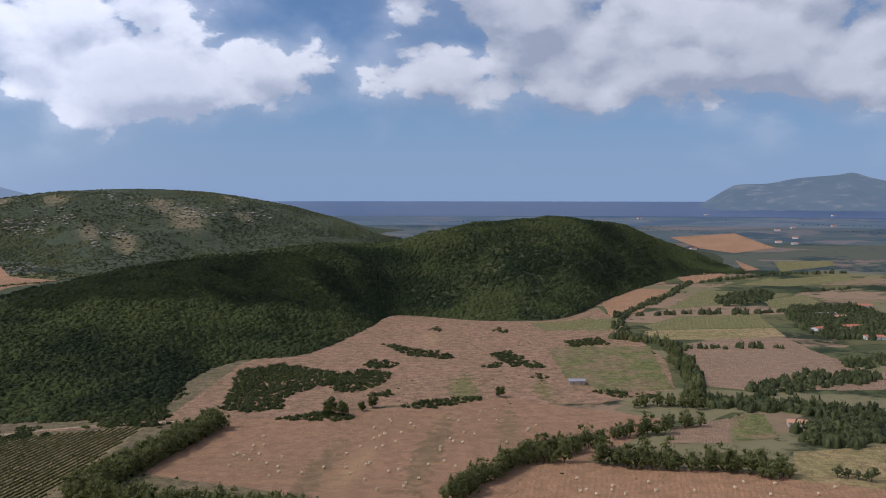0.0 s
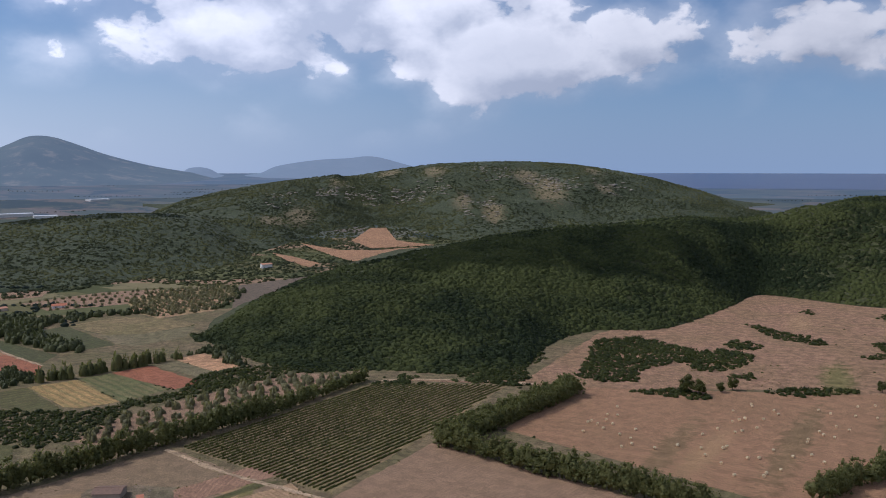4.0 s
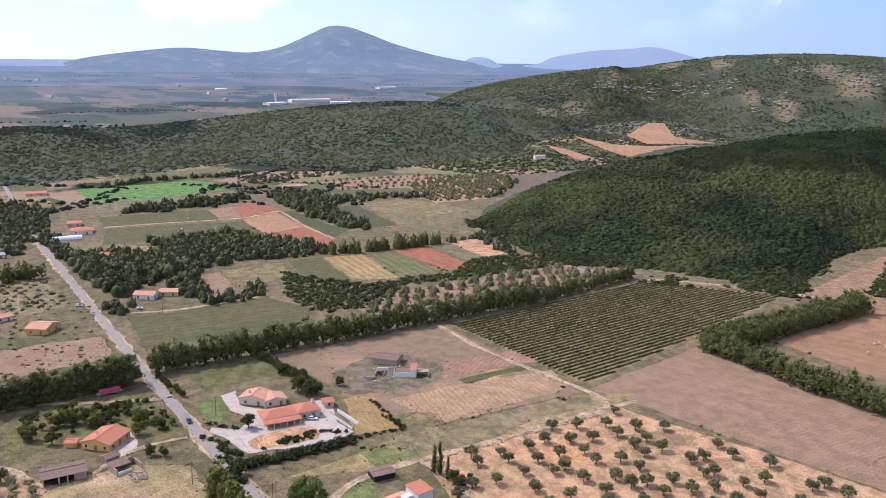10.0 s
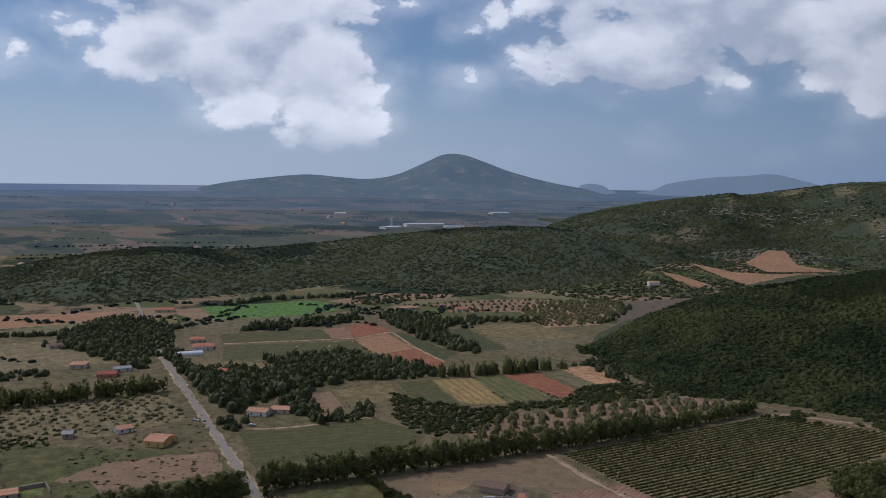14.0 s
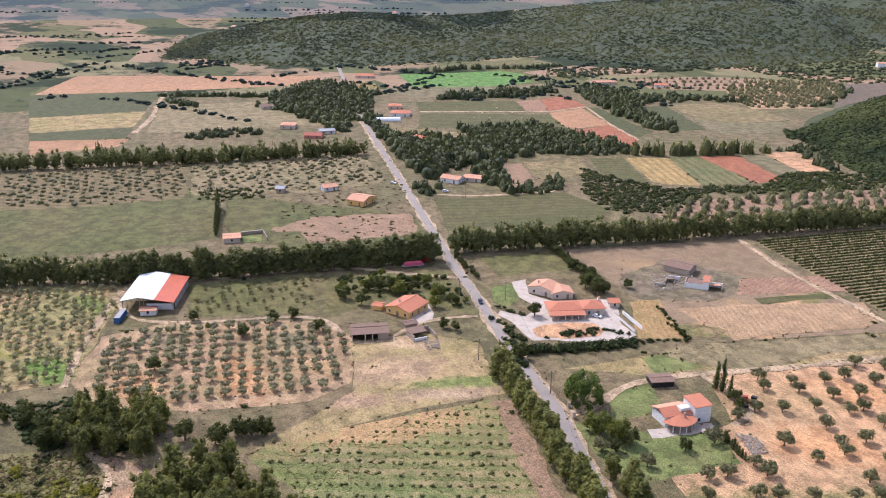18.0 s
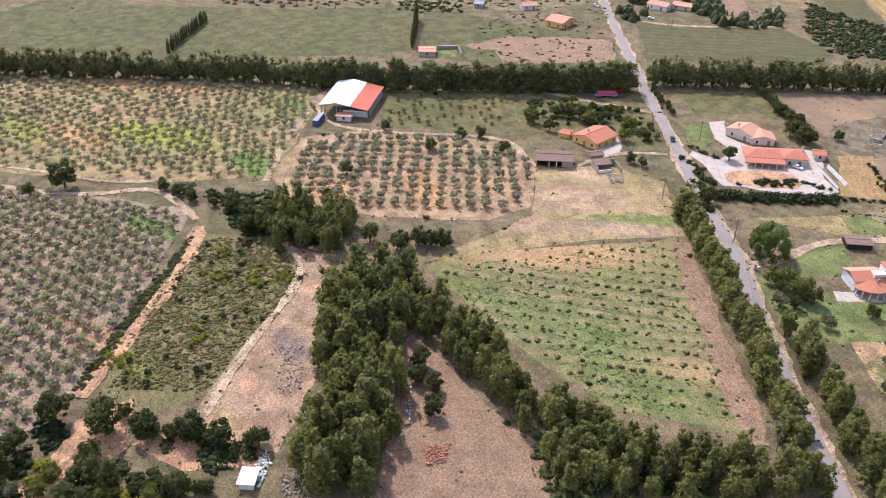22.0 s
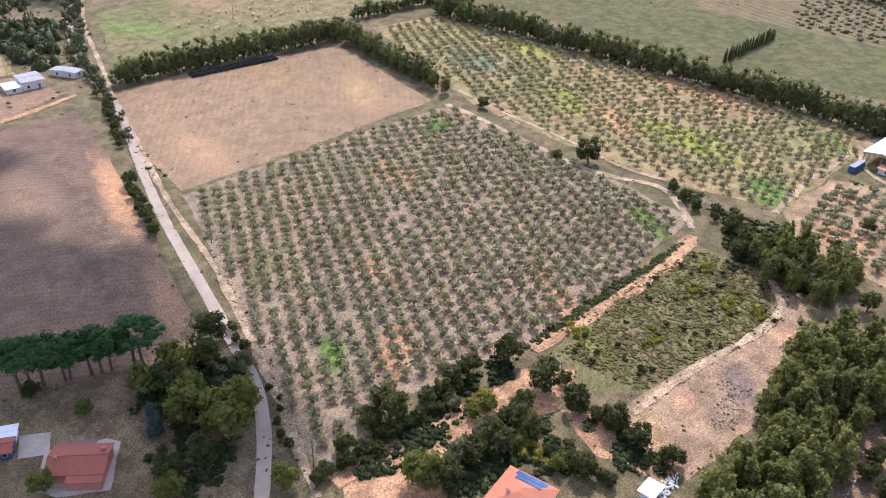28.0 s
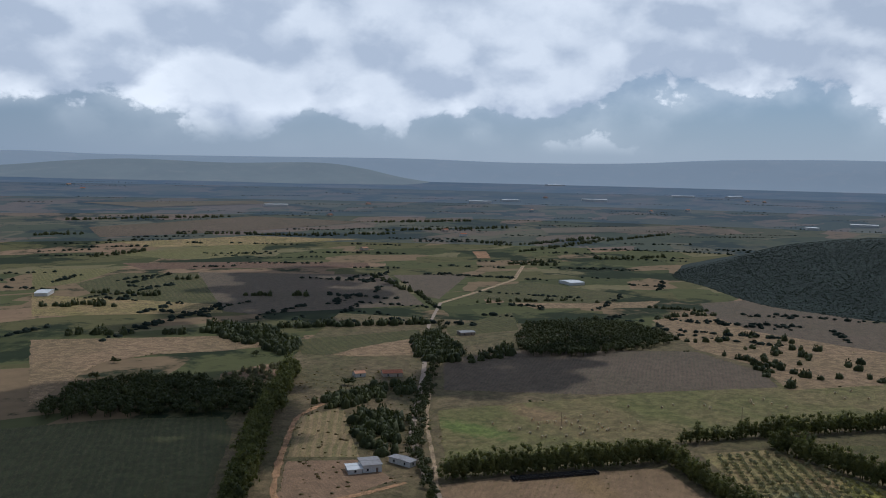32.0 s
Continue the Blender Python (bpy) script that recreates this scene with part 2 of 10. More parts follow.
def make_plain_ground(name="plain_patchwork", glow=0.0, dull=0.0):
    """The wide plain: a patchwork of fields, woods and stubble. Far off, a backdrop: air haze painted as bluish
    emission and duller colour.
    """
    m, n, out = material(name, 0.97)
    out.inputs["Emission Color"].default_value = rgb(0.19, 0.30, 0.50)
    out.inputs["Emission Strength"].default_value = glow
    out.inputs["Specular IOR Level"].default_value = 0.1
    co = n.add("TexCoord").outputs["Object"]
    bent = n.add("VectorMath", {0: co, 1: n.add("VectorMath", {0: n.add("TexNoise", {"Vector": co, "Scale": 0.004}).outputs["Color"], 1: (90, 90, 0)}, operation="MULTIPLY").outputs[0]}, operation="ADD").outputs[0]
    cell = n.add("TexVoronoi", {"Vector": n.add("Mapping", {"Vector": bent, "Rotation": (0, 0, 0.5), "Scale": (0.0065, 0.0125, 0.0)}).outputs[0], "Scale": 1.0}, distance="CHEBYCHEV")
    pick = n.add("SeparateXYZ", {0: cell.outputs["Color"]}).outputs
    ramp = n.add("ValToRGB", {0: pick[0]})
    ramp.color_ramp.interpolation = "CONSTANT"
    for at, col in ((0.0, rgb(0.135, 0.120, 0.050)), (0.22, rgb(0.25, 0.170, 0.095)), (0.38, rgb(0.115, 0.115, 0.046)),
                    (0.55, rgb(0.30, 0.195, 0.115)), (0.68, rgb(0.085, 0.090, 0.036)), (0.84, rgb(0.21, 0.175, 0.085))):
        e = ramp.color_ramp.elements.new(at) if at else ramp.color_ramp.elements[0]
        e.color = col
    grain = n.noise(co, 0.05, 8.0, 0.75)
    woods = n.ramp(n.noise(co, 0.0045, 8.0, 0.68), 0.52, 0.58)
    bush = n.ramp(n.noise(co, 0.03, 8.0, 0.75), 0.56, 0.62)
    col = n.mix(woods, ramp.outputs[0], rgb(0.030, 0.040, 0.018))
    col = n.mix(n.math("MULTIPLY", bush, 0.8), col, rgb(0.032, 0.042, 0.018))
    k = n.math("ADD", 0.6, n.math("MULTIPLY", grain, 0.8))
    col = n.add("MixRGB", {0: 1.0, 1: col, 2: n.add("CombineXYZ", {0: k, 1: k, 2: k}).outputs[0]}, blend_type="MULTIPLY").outputs[0]
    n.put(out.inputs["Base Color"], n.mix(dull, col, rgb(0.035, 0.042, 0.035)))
    return m


PLAIN = make_plain_ground()
# Haze painted stronger from ring to ring: more blue emission, duller colour.
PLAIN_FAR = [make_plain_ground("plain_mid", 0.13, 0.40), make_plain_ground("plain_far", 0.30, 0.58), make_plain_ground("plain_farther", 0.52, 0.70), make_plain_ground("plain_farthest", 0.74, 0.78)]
ROUGH = soil("rough_meadow", rgb(0.108, 0.098, 0.050), rgb(0.158, 0.122, 0.076), rgb(0.075, 0.075, 0.034), 0.02, contrast=1.5)
DRY = soil("dry_stubble", rgb(0.36, 0.205, 0.125), rgb(0.28, 0.16, 0.10), rgb(0.22, 0.145, 0.08), 0.012, 3.0, 12)
DRY_PINK = soil("dry_pink_soil", rgb(0.255, 0.172, 0.125), rgb(0.225, 0.152, 0.106), rgb(0.19, 0.135, 0.088), 0.012, 2.2, 18)
DULL = soil("dull_brown_pasture", rgb(0.165, 0.135, 0.092), rgb(0.135, 0.122, 0.072), rgb(0.11, 0.107, 0.052), 0.01)
DRY_BROWN = soil("dark_stubble", rgb(0.235, 0.145, 0.105), rgb(0.185, 0.115, 0.085), rgb(0.29, 0.185, 0.125), 0.012, 2.5, 160)
ORANGE = soil("orange_soil", rgb(0.42, 0.245, 0.150), rgb(0.33, 0.20, 0.125), rgb(0.25, 0.185, 0.10), 0.04)
SAND = soil("pale_track_dust", rgb(0.37, 0.285, 0.205), rgb(0.31, 0.24, 0.17), rgb(0.235, 0.185, 0.12), 0.05)
RED = soil("red_plough", rgb(0.25, 0.095, 0.055), rgb(0.20, 0.08, 0.05), rgb(0.28, 0.13, 0.08), 0.02, 2.0, 0)
GREEN_DULL = soil("rough_green_meadow", rgb(0.094, 0.100, 0.038), rgb(0.128, 0.110, 0.052), rgb(0.066, 0.076, 0.027), 0.015)
MEADOW = soil("olive_green_meadow", rgb(0.078, 0.088, 0.032), rgb(0.108, 0.098, 0.045), rgb(0.056, 0.067, 0.023), 0.015)
GREEN_BRIGHT = soil("bright_green_crop", rgb(0.085, 0.19, 0.045), rgb(0.10, 0.17, 0.05), rgb(0.06, 0.13, 0.03), 0.02)
LAWN = soil("lawn", rgb(0.105, 0.145, 0.045), rgb(0.150, 0.155, 0.065), rgb(0.08, 0.115, 0.034), 0.05)
STRAW = soil("straw_meadow", rgb(0.30, 0.215, 0.125), rgb(0.20, 0.17, 0.075), rgb(0.15, 0.14, 0.055), 0.02)
GROVE = soil("grove_floor", rgb(0.33, 0.205, 0.135), rgb(0.22, 0.175, 0.088), rgb(0.25, 0.20, 0.12), 0.012, contrast=1.4)
VINE_SOIL = soil("vineyard_floor", rgb(0.19, 0.145, 0.085), rgb(0.15, 0.13, 0.065), rgb(0.21, 0.15, 0.09), 0.02)
SCRUB = soil("scrub_floor", rgb(0.175, 0.125, 0.088), rgb(0.135, 0.110, 0.064), rgb(0.095, 0.085, 0.042), 0.04)
CROP_DARK = soil("dark_vegetable_crop", rgb(0.060, 0.074, 0.030), rgb(0.080, 0.080, 0.040), rgb(0.050, 0.060, 0.026), 0.02, 4.0, 110)
DRAB = soil("drab_bank_meadow", rgb(0.20, 0.160, 0.100), rgb(0.165, 0.140, 0.080), rgb(0.13, 0.12, 0.06), 0.02)
BARE_STONE = rgb(0.30, 0.235, 0.15)
SCREE = [((-1072, 1629, 65.4), 80, 26), ((-738, 2231, 78.1), 90, 30), ((-644, 2156, 52.0), 60, 24), ((-588, 2379, 115.6), 70, 22), ((-1126, 2176, 147.1), 60, 30), ((-1216, 2046, 116.1), 70, 20), ((-783, 1895, 32.8), 60, 20), ((-1066, 1512, 34.2), 50, 20), ((-618, 2059, 99.9), 90, 34), ((-692, 1855, 68.0), 90, 20), ((-987, 2188, 147.0), 60, 30), ((-512, 2191, 115.6), 50, 22)]
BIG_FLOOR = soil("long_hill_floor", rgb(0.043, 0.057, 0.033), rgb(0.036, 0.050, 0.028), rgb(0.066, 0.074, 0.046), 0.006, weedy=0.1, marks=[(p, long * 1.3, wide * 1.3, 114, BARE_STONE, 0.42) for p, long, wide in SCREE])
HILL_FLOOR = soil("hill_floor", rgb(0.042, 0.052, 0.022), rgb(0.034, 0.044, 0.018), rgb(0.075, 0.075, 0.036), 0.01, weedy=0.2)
LEAF_EUC = leaf("eucalyptus_leaf", rgb(0.062, 0.080, 0.027), rgb(0.275, 0.285, 0.100))
LEAF_BREAK = leaf("windbreak_leaf", rgb(0.060, 0.078, 0.033), rgb(0.205, 0.220, 0.095))
LEAF_SHRUB = leaf("shrub_leaf", rgb(0.030, 0.044, 0.014), rgb(0.095, 0.112, 0.034))
LEAF_OAK = leaf("oak_leaf", rgb(0.030, 0.044, 0.016), rgb(0.125, 0.138, 0.05))
LEAF_OLIVE = leaf("olive_leaf", rgb(0.085, 0.093, 0.055), rgb(0.25, 0.25, 0.16))
LEAF_YOUNG = leaf("young_olive_leaf", rgb(0.165, 0.175, 0.135), rgb(0.345, 0.345, 0.275))
LEAF_WOOD = leaf("maquis_leaf", rgb(0.017, 0.028, 0.011), rgb(0.061, 0.078, 0.027), 0.95, 5.5, 0.10)
LEAF_VINE = leaf("vine_leaf", rgb(0.040, 0.056, 0.016), rgb(0.125, 0.135, 0.040))
LEAF_PINE = leaf("pine_needle", rgb(0.022, 0.062, 0.018), rgb(0.060, 0.145, 0.045))
LEAF_BRIGHT = leaf("bright_shrub_leaf", rgb(0.10, 0.12, 0.02), rgb(0.34, 0.33, 0.05))
LEAF_HILL = leaf("hill_scrub_leaf", rgb(0.038, 0.050, 0.026), rgb(0.084, 0.095, 0.042), 0.95, 4.5, 0.0)
# Far woods: leaf tones turned blue-green to carry the distance haze.
LEAF_EAST = leaf("hazed_oak_leaf", rgb(0.018, 0.030, 0.027), rgb(0.030, 0.044, 0.037), 1.0, 1.5, 0.0)
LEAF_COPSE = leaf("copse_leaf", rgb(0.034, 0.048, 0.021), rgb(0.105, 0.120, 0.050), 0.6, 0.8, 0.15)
# Floor in the same haze-tinted blue-green as the leaves over it.
EAST_FLOOR = soil("hazed_wood_floor", rgb(0.019, 0.031, 0.030), rgb(0.016, 0.028, 0.027), rgb(0.022, 0.034, 0.031), 0.01, weedy=0.0)
BARK = bark("grey_bark", rgb(0.10, 0.075, 0.055), rgb(0.19, 0.15, 0.115))


# ---- tools for the plan ----
def mesh_of(name, verts, faces, mat, smooth=False):
    """A mesh from arrays of points and triangles."""
    v, f = np.asarray(verts, np.float32), np.asarray(faces, np.int32)
    me = bpy.data.meshes.new(name)
    me.vertices.add(len(v))
    me.vertices.foreach_set("co", v.ravel())
    me.loops.add(f.size)
    me.loops.foreach_set("vertex_index", f.ravel())
    me.polygons.add(len(f))
    me.polygons.foreach_set("loop_start", np.arange(0, f.size, f.shape[1], dtype=np.int32))
    if smooth:
        me.polygons.foreach_set("use_smooth", np.ones(len(f), bool))
    me.materials.append(mat)
    me.update(calc_edges=True)
    return me


def near_far(r):
    """Height of the plain: level to 1.5 km, then rising gently to the far rim."""
    r = np.asarray(r, float)
    full = 1500.0 * np.exp(np.maximum(r / 1500.0 - 1.0, 0.0) / 0.78)
    return np.where(r > 1500.0, EYE * (1.0 - r / full), 0.0)


def lie(x, y):
    return float(near_far(math.hypot(x, y)))


def ring_sheet(name, mat, r0, r1, a0, a1, steps_r, steps_a, lift=0.0):
    r = np.geomspace(max(r0, 1.0), r1, steps_r)
    a = np.radians(np.linspace(a0, a1, steps_a))
    rr, aa = np.meshgrid(r, a, indexing="ij")
    v = np.stack([-np.sin(aa) * rr, np.cos(aa) * rr, near_far(rr) + lift], -1).reshape(-1, 3)
    i = np.arange(steps_r * steps_a).reshape(steps_r, steps_a)
    f = np.stack([i[:-1, :-1], i[:-1, 1:], i[1:, 1:], i[1:, :-1]], -1).reshape(-1, 4)
    return new(name, mesh_of(name, v, f, mat, True))


ground = tagged(ring_sheet("ground", PLAIN, 1, 4850, -180, 180, 90, 241), "wide farming plain with a patchwork of fields and woods", "ground", kind="structure")

fields, borders = [0], []


def field(name, label, mat, corners, lift=None, ragged=1.3):
    """A piece of land with its own cover, as one sheet a hand's width over the plain."""
    fields[0] += 1
    lift = lift if lift is not None else 0.03 + 0.0007 * fields[0]
    if sum(x1 * y2 - x2 * y1 for (x1, y1), (x2, y2) in zip(corners, corners[1:] + corners[:1])) < 0:
        corners = corners[::-1]
    edge = []
    for (x1, y1), (x2, y2) in zip(corners, corners[1:] + corners[:1]):
        length = math.hypot(x2 - x1, y2 - y1)
        k = min(60, max(1, int(length / 3)))
        for i in range(k):
            x, y = x1 + (x2 - x1) * i / k, y1 + (y2 - y1) * i / k
            w = min(ragged, 0.03 * ragged * length)
            edge.append((x + w * noise.fractal(Vector((x * 0.08, y * 0.08, 5)), 1.0, 2.0, 3), y + w * noise.fractal(Vector((x * 0.08, y * 0.08, 9)), 1.0, 2.0, 3)))
    borders.append(edge)
    k = len(edge)
    flat, _, tris = delaunay_2d_cdt([Vector(e) for e in edge], [], [list(range(k))], 1, 1e-4)[:3]
    me = bpy.data.meshes.new(name)
    me.from_pydata([(v.x, v.y, lie(v.x, v.y) + lift + 0.001 * max(0.0, v.length - 1300.0)) for v in flat], [], tris)
    me.materials.append(mat)
    return tagged(new(name, me), label, "field", kind="structure")


def strip(name, label, mat, points, width, lift, category="road", wobble=0.10):
    """A road or track of that width along a line."""
    pts = [Vector((x, y)) for x, y in points]
    if category == "track":
        width, lift, wobble = width * 0.8, 0.195 + 0.02 * (lift - 0.7), 0.6
    else:
        lift = lift * 0.29
    dense = [pts[0]]
    for a, b in zip(pts, pts[1:]):
        k = max(1, int((b - a).length / 2.5))
        dense += [a.lerp(b, (i + 1) / k) for i in range(k)]
    for _ in range(26):
        dense = [dense[0]] + [(dense[i - 1] + dense[i] * 2 + dense[i + 1]) / 4 for i in range(1, len(dense) - 1)] + [dense[-1]]
    v = []
    for i, p in enumerate(dense):
        d = (dense[min(i + 1, len(dense) - 1)] - dense[max(i - 1, 0)]).normalized()
        w = width / 2 * (1 + wobble * noise.fractal(Vector((p.x * 0.09, p.y * 0.09, 3)), 1.0, 2.0, 3) + wobble * 0.7 * noise.noise(Vector((p.x * 0.4, p.y * 0.4, 8))))
        z = lie(p.x, p.y) + lift + 0.001 * max(0.0, p.length - 1300.0)
        v += [(p.x - d.y * w, p.y + d.x * w, z), (p.x + d.y * w, p.y - d.x * w, z)]
    if width < 5.5:
        borders.append([(q[0], q[1]) for q in v[0::2]] + [(q[0], q[1]) for q in v[::-2]])
    f = [(2 * i, 2 * i + 1, 2 * i + 3, 2 * i + 2) for i in range(len(dense) - 1)]
    return tagged(new(name, mesh_of(name, v, f, mat)), label, category, kind="structure")


def loft(foot, crest, back, steps=60, across=26, rough=1.0, lump=0.02, bulge=1.0, seed=0.0):
    """Points of a hill between the line of its foot, its crest and the foot behind; each line is a handful of plan points."""
    def line(ps, k):
        ps = [Vector((p[0], p[1], p[2] if len(p) > 2 else lie(p[0], p[1]) - 2.0)) for p in ps]
        out = []
        n = len(ps) - 1
        for i in range(k):
            s = i / (k - 1) * n
            j = min(int(s), n - 1)
            t = s - j
            p0, p1, p2, p3 = ps[max(j - 1, 0)], ps[j], ps[j + 1], ps[min(j + 2, n)]
            out.append(0.5 * ((2 * p1) + (p2 - p0) * t + (2 * p0 - 5 * p1 + 4 * p2 - p3) * t * t + (3 * p1 - p0 - 3 * p2 + p3) * t ** 3))
        return out
    f, c, b = line(foot, steps), line(crest, steps), line(back, steps)
    for i in range(steps):
        ease = min(1.0, min(i, steps - 1 - i) / (0.07 * steps))
        low = lie(c[i].x, c[i].y) - 2.0
        c[i].z = low + (c[i].z - low) * ease * ease * (3 - 2 * ease)
    grid = np.zeros((steps, across, 3))
    up = across * 2 // 3
    for i in range(steps):
        for j in range(across):
            if j <= up:
                s = j / up
                p = f[i].lerp(c[i], s)
                h = (1 - math.cos(math.pi * s)) / 2 * 0.45 + s ** bulge * 0.55
                p.z = f[i].z + (c[i].z - f[i].z) * h
                edge = math.sin(math.pi * s)
            else:
                s = (j - up) / (across - 1 - up)
                p = c[i].lerp(b[i], s)
                p.z = c[i].z + (b[i].z - c[i].z) * (1 - math.cos(math.pi * s)) / 2
                edge = math.sin(math.pi * s)
            p.z += edge * (c[i].z - f[i].z) * 0.16 * rough * noise.fractal(Vector((p.x * lump, p.y * lump, seed)), 1.0, 2.0, 4)
            grid[i, j] = p
    return grid


def hill(name, label, mat, grid):
    k, l = grid.shape[:2]
    i = np.arange(k * l).reshape(k, l)
    f = np.stack([i[:-1, :-1], i[1:, :-1], i[1:, 1:], i[:-1, 1:]], -1).reshape(-1, 4)
    return tagged(new(name, mesh_of(name, grid.reshape(-1, 3), f, mat, True)), label, "hill", kind="structure")

# ---- far land ----
SEA = plain("sea_water", rgb(0.035, 0.075, 0.16), rgb(0.03, 0.065, 0.15), 0.35, 0.002)
# Blue emission stands for the air haze before mountains, headland and rim hills.
FAR_BLUE = hazed_distance("far_mountain_haze", rgb(0.055, 0.065, 0.055), rgb(0.04, 0.05, 0.045), rgb(0.20, 0.16, 0.12), rgb(0.215, 0.290, 0.400), 0.88)
FARTHER_BLUE = hazed_distance("farther_mountain_haze", rgb(0.07, 0.09, 0.11), rgb(0.06, 0.08, 0.10), rgb(0.10, 0.11, 0.12), rgb(0.32, 0.40, 0.52), 1.0)
RIM_BLUE = hazed_distance("rim_plateau_haze", rgb(0.10, 0.12, 0.14), rgb(0.09, 0.11, 0.13), rgb(0.14, 0.14, 0.15), rgb(0.42, 0.50, 0.60), 1.2)
HILLS_BLUE = hazed_distance("rim_hill_haze", rgb(0.07, 0.08, 0.07), rgb(0.05, 0.06, 0.055), rgb(0.12, 0.11, 0.09), rgb(0.36, 0.425, 0.50), 1.05)

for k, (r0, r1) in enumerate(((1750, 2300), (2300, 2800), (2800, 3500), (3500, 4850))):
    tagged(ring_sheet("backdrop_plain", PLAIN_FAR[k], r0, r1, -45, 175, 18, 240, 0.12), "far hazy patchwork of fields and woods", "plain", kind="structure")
tagged(ring_sheet("water", SEA, 3235, 4850, -40, 26, 12, 60, 1.5), "blue open sea reaching to the horizon", "sea", kind="structure")
tagged(ring_sheet("water", SEA, 3900, 4850, 58, 90, 10, 40, 1.5), "pale open sea beyond the plain", "sea", kind="structure")


def range_of(name, label, mat, crest, depth=600, seed=1.0, rough=1.0):
    """A far mountain: its foot lies on the plain before the crest."""
    foot = [(p[0] * (1 - depth / math.hypot(p[0], p[1])), p[1] * (1 - depth / math.hypot(p[0], p[1]))) for p in crest]
    back = [(p[0] * 1.06, p[1] * 1.06) for p in crest]
    return hill(name, label, mat, loft(foot, crest, back, 90, 30, rough, 0.004, 1.5, seed))


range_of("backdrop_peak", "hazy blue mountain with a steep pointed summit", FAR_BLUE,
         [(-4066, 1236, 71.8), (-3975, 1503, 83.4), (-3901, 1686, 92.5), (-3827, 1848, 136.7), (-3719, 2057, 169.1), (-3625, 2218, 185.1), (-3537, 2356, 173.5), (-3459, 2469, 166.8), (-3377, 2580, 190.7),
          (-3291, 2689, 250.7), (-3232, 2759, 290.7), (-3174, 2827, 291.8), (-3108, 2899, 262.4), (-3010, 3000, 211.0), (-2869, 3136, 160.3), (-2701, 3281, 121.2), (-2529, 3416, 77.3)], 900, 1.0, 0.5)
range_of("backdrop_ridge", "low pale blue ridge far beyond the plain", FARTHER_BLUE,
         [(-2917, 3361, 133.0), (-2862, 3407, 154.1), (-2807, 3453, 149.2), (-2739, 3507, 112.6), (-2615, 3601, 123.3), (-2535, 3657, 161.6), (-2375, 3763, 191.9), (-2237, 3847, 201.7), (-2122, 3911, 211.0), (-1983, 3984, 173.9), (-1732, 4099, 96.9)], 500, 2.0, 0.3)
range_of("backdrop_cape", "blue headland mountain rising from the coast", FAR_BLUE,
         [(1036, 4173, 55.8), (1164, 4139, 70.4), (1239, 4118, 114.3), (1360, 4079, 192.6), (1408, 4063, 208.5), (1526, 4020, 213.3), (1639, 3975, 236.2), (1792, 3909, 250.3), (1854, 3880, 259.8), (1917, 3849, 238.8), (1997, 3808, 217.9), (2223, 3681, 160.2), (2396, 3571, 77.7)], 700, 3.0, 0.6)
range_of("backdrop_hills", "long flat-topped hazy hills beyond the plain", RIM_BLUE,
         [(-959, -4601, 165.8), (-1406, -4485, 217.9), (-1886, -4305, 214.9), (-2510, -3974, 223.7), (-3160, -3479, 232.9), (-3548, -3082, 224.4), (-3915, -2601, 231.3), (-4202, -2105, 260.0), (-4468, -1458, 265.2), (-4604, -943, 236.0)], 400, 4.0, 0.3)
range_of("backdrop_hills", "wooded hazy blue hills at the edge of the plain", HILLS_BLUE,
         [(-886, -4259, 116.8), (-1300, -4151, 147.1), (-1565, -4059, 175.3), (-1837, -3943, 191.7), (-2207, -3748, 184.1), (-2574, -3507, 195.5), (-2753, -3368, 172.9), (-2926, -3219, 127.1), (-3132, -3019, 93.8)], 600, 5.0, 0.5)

# ---- hills ----
near_grid = loft(
    [(-520.7, 612.2), (-399.4, 540.4), (-333.2, 525.4), (-289.4, 548.6), (-238.3, 556.2), (-198.9, 598.3), (-205.0, 691.8), (-184.5, 767.0), (-126.4, 801.7), (-86, 961), (-60, 1068), (52, 1020), (150, 1044), (245, 1248), (381, 1487), (477, 1577), (562, 1586)],
    [(-489, 582, 10.9), (-482, 663, 21.1), (-470, 744, 33.5), (-429, 814, 42.5), (-386, 901, 52.9), (-352, 957, 62.8), (-300, 1017, 71.1), (-233, 1096, 75.0), (-151, 1170, 80.1), (-87, 1257, 73.9), (42, 1379, 101.3), (167, 1440, 111.6), (297, 1572, 101.0), (425, 1708, 64.0), (518, 1755, 30.3), (590, 1658, 0.6)],
    [(-586.2, 681.5), (-618, 840), (-672, 1064), (-735, 1397), (-673, 1570), (-601, 1706), (-505, 1799), (-414, 1949), (-254, 2062), (-154, 2222), (75, 2463), (308, 2647), (529, 2530), (575, 2194), (627, 1989), (615, 1723)],
    130, 44, 0.9, 0.012, 0.9, 7.0)
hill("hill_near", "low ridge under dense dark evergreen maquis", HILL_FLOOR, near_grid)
big_grid = loft(
    [(-992, 1060), (-877, 1070), (-887, 1203), (-953, 1478), (-948, 1711), (-850, 1724), (-625, 1541), (-477, 1702), (-325, 1810), (-175, 2025), (-37, 2160)],
    [(-1573, 1678, 34.3), (-1493, 1815, 75.9), (-1403, 1947, 106.3), (-1268, 2096, 130.2), (-1249, 2166, 127.4), (-1066, 2316, 160.3), (-866, 2452, 170.7), (-656, 2516, 158.8), (-439, 2512, 118.0), (-156, 2445, 44.6)],
    [(-1819, 1940), (-1780, 2164), (-1704, 2366), (-1606, 2552), (-1335, 2421), (-1154, 2508), (-920, 2607), (-700, 2687), (-406, 2730), (-77, 2644)],
    110, 44, 1.2, 0.006, 0.85, 9.0)
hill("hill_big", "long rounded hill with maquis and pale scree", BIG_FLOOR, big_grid)
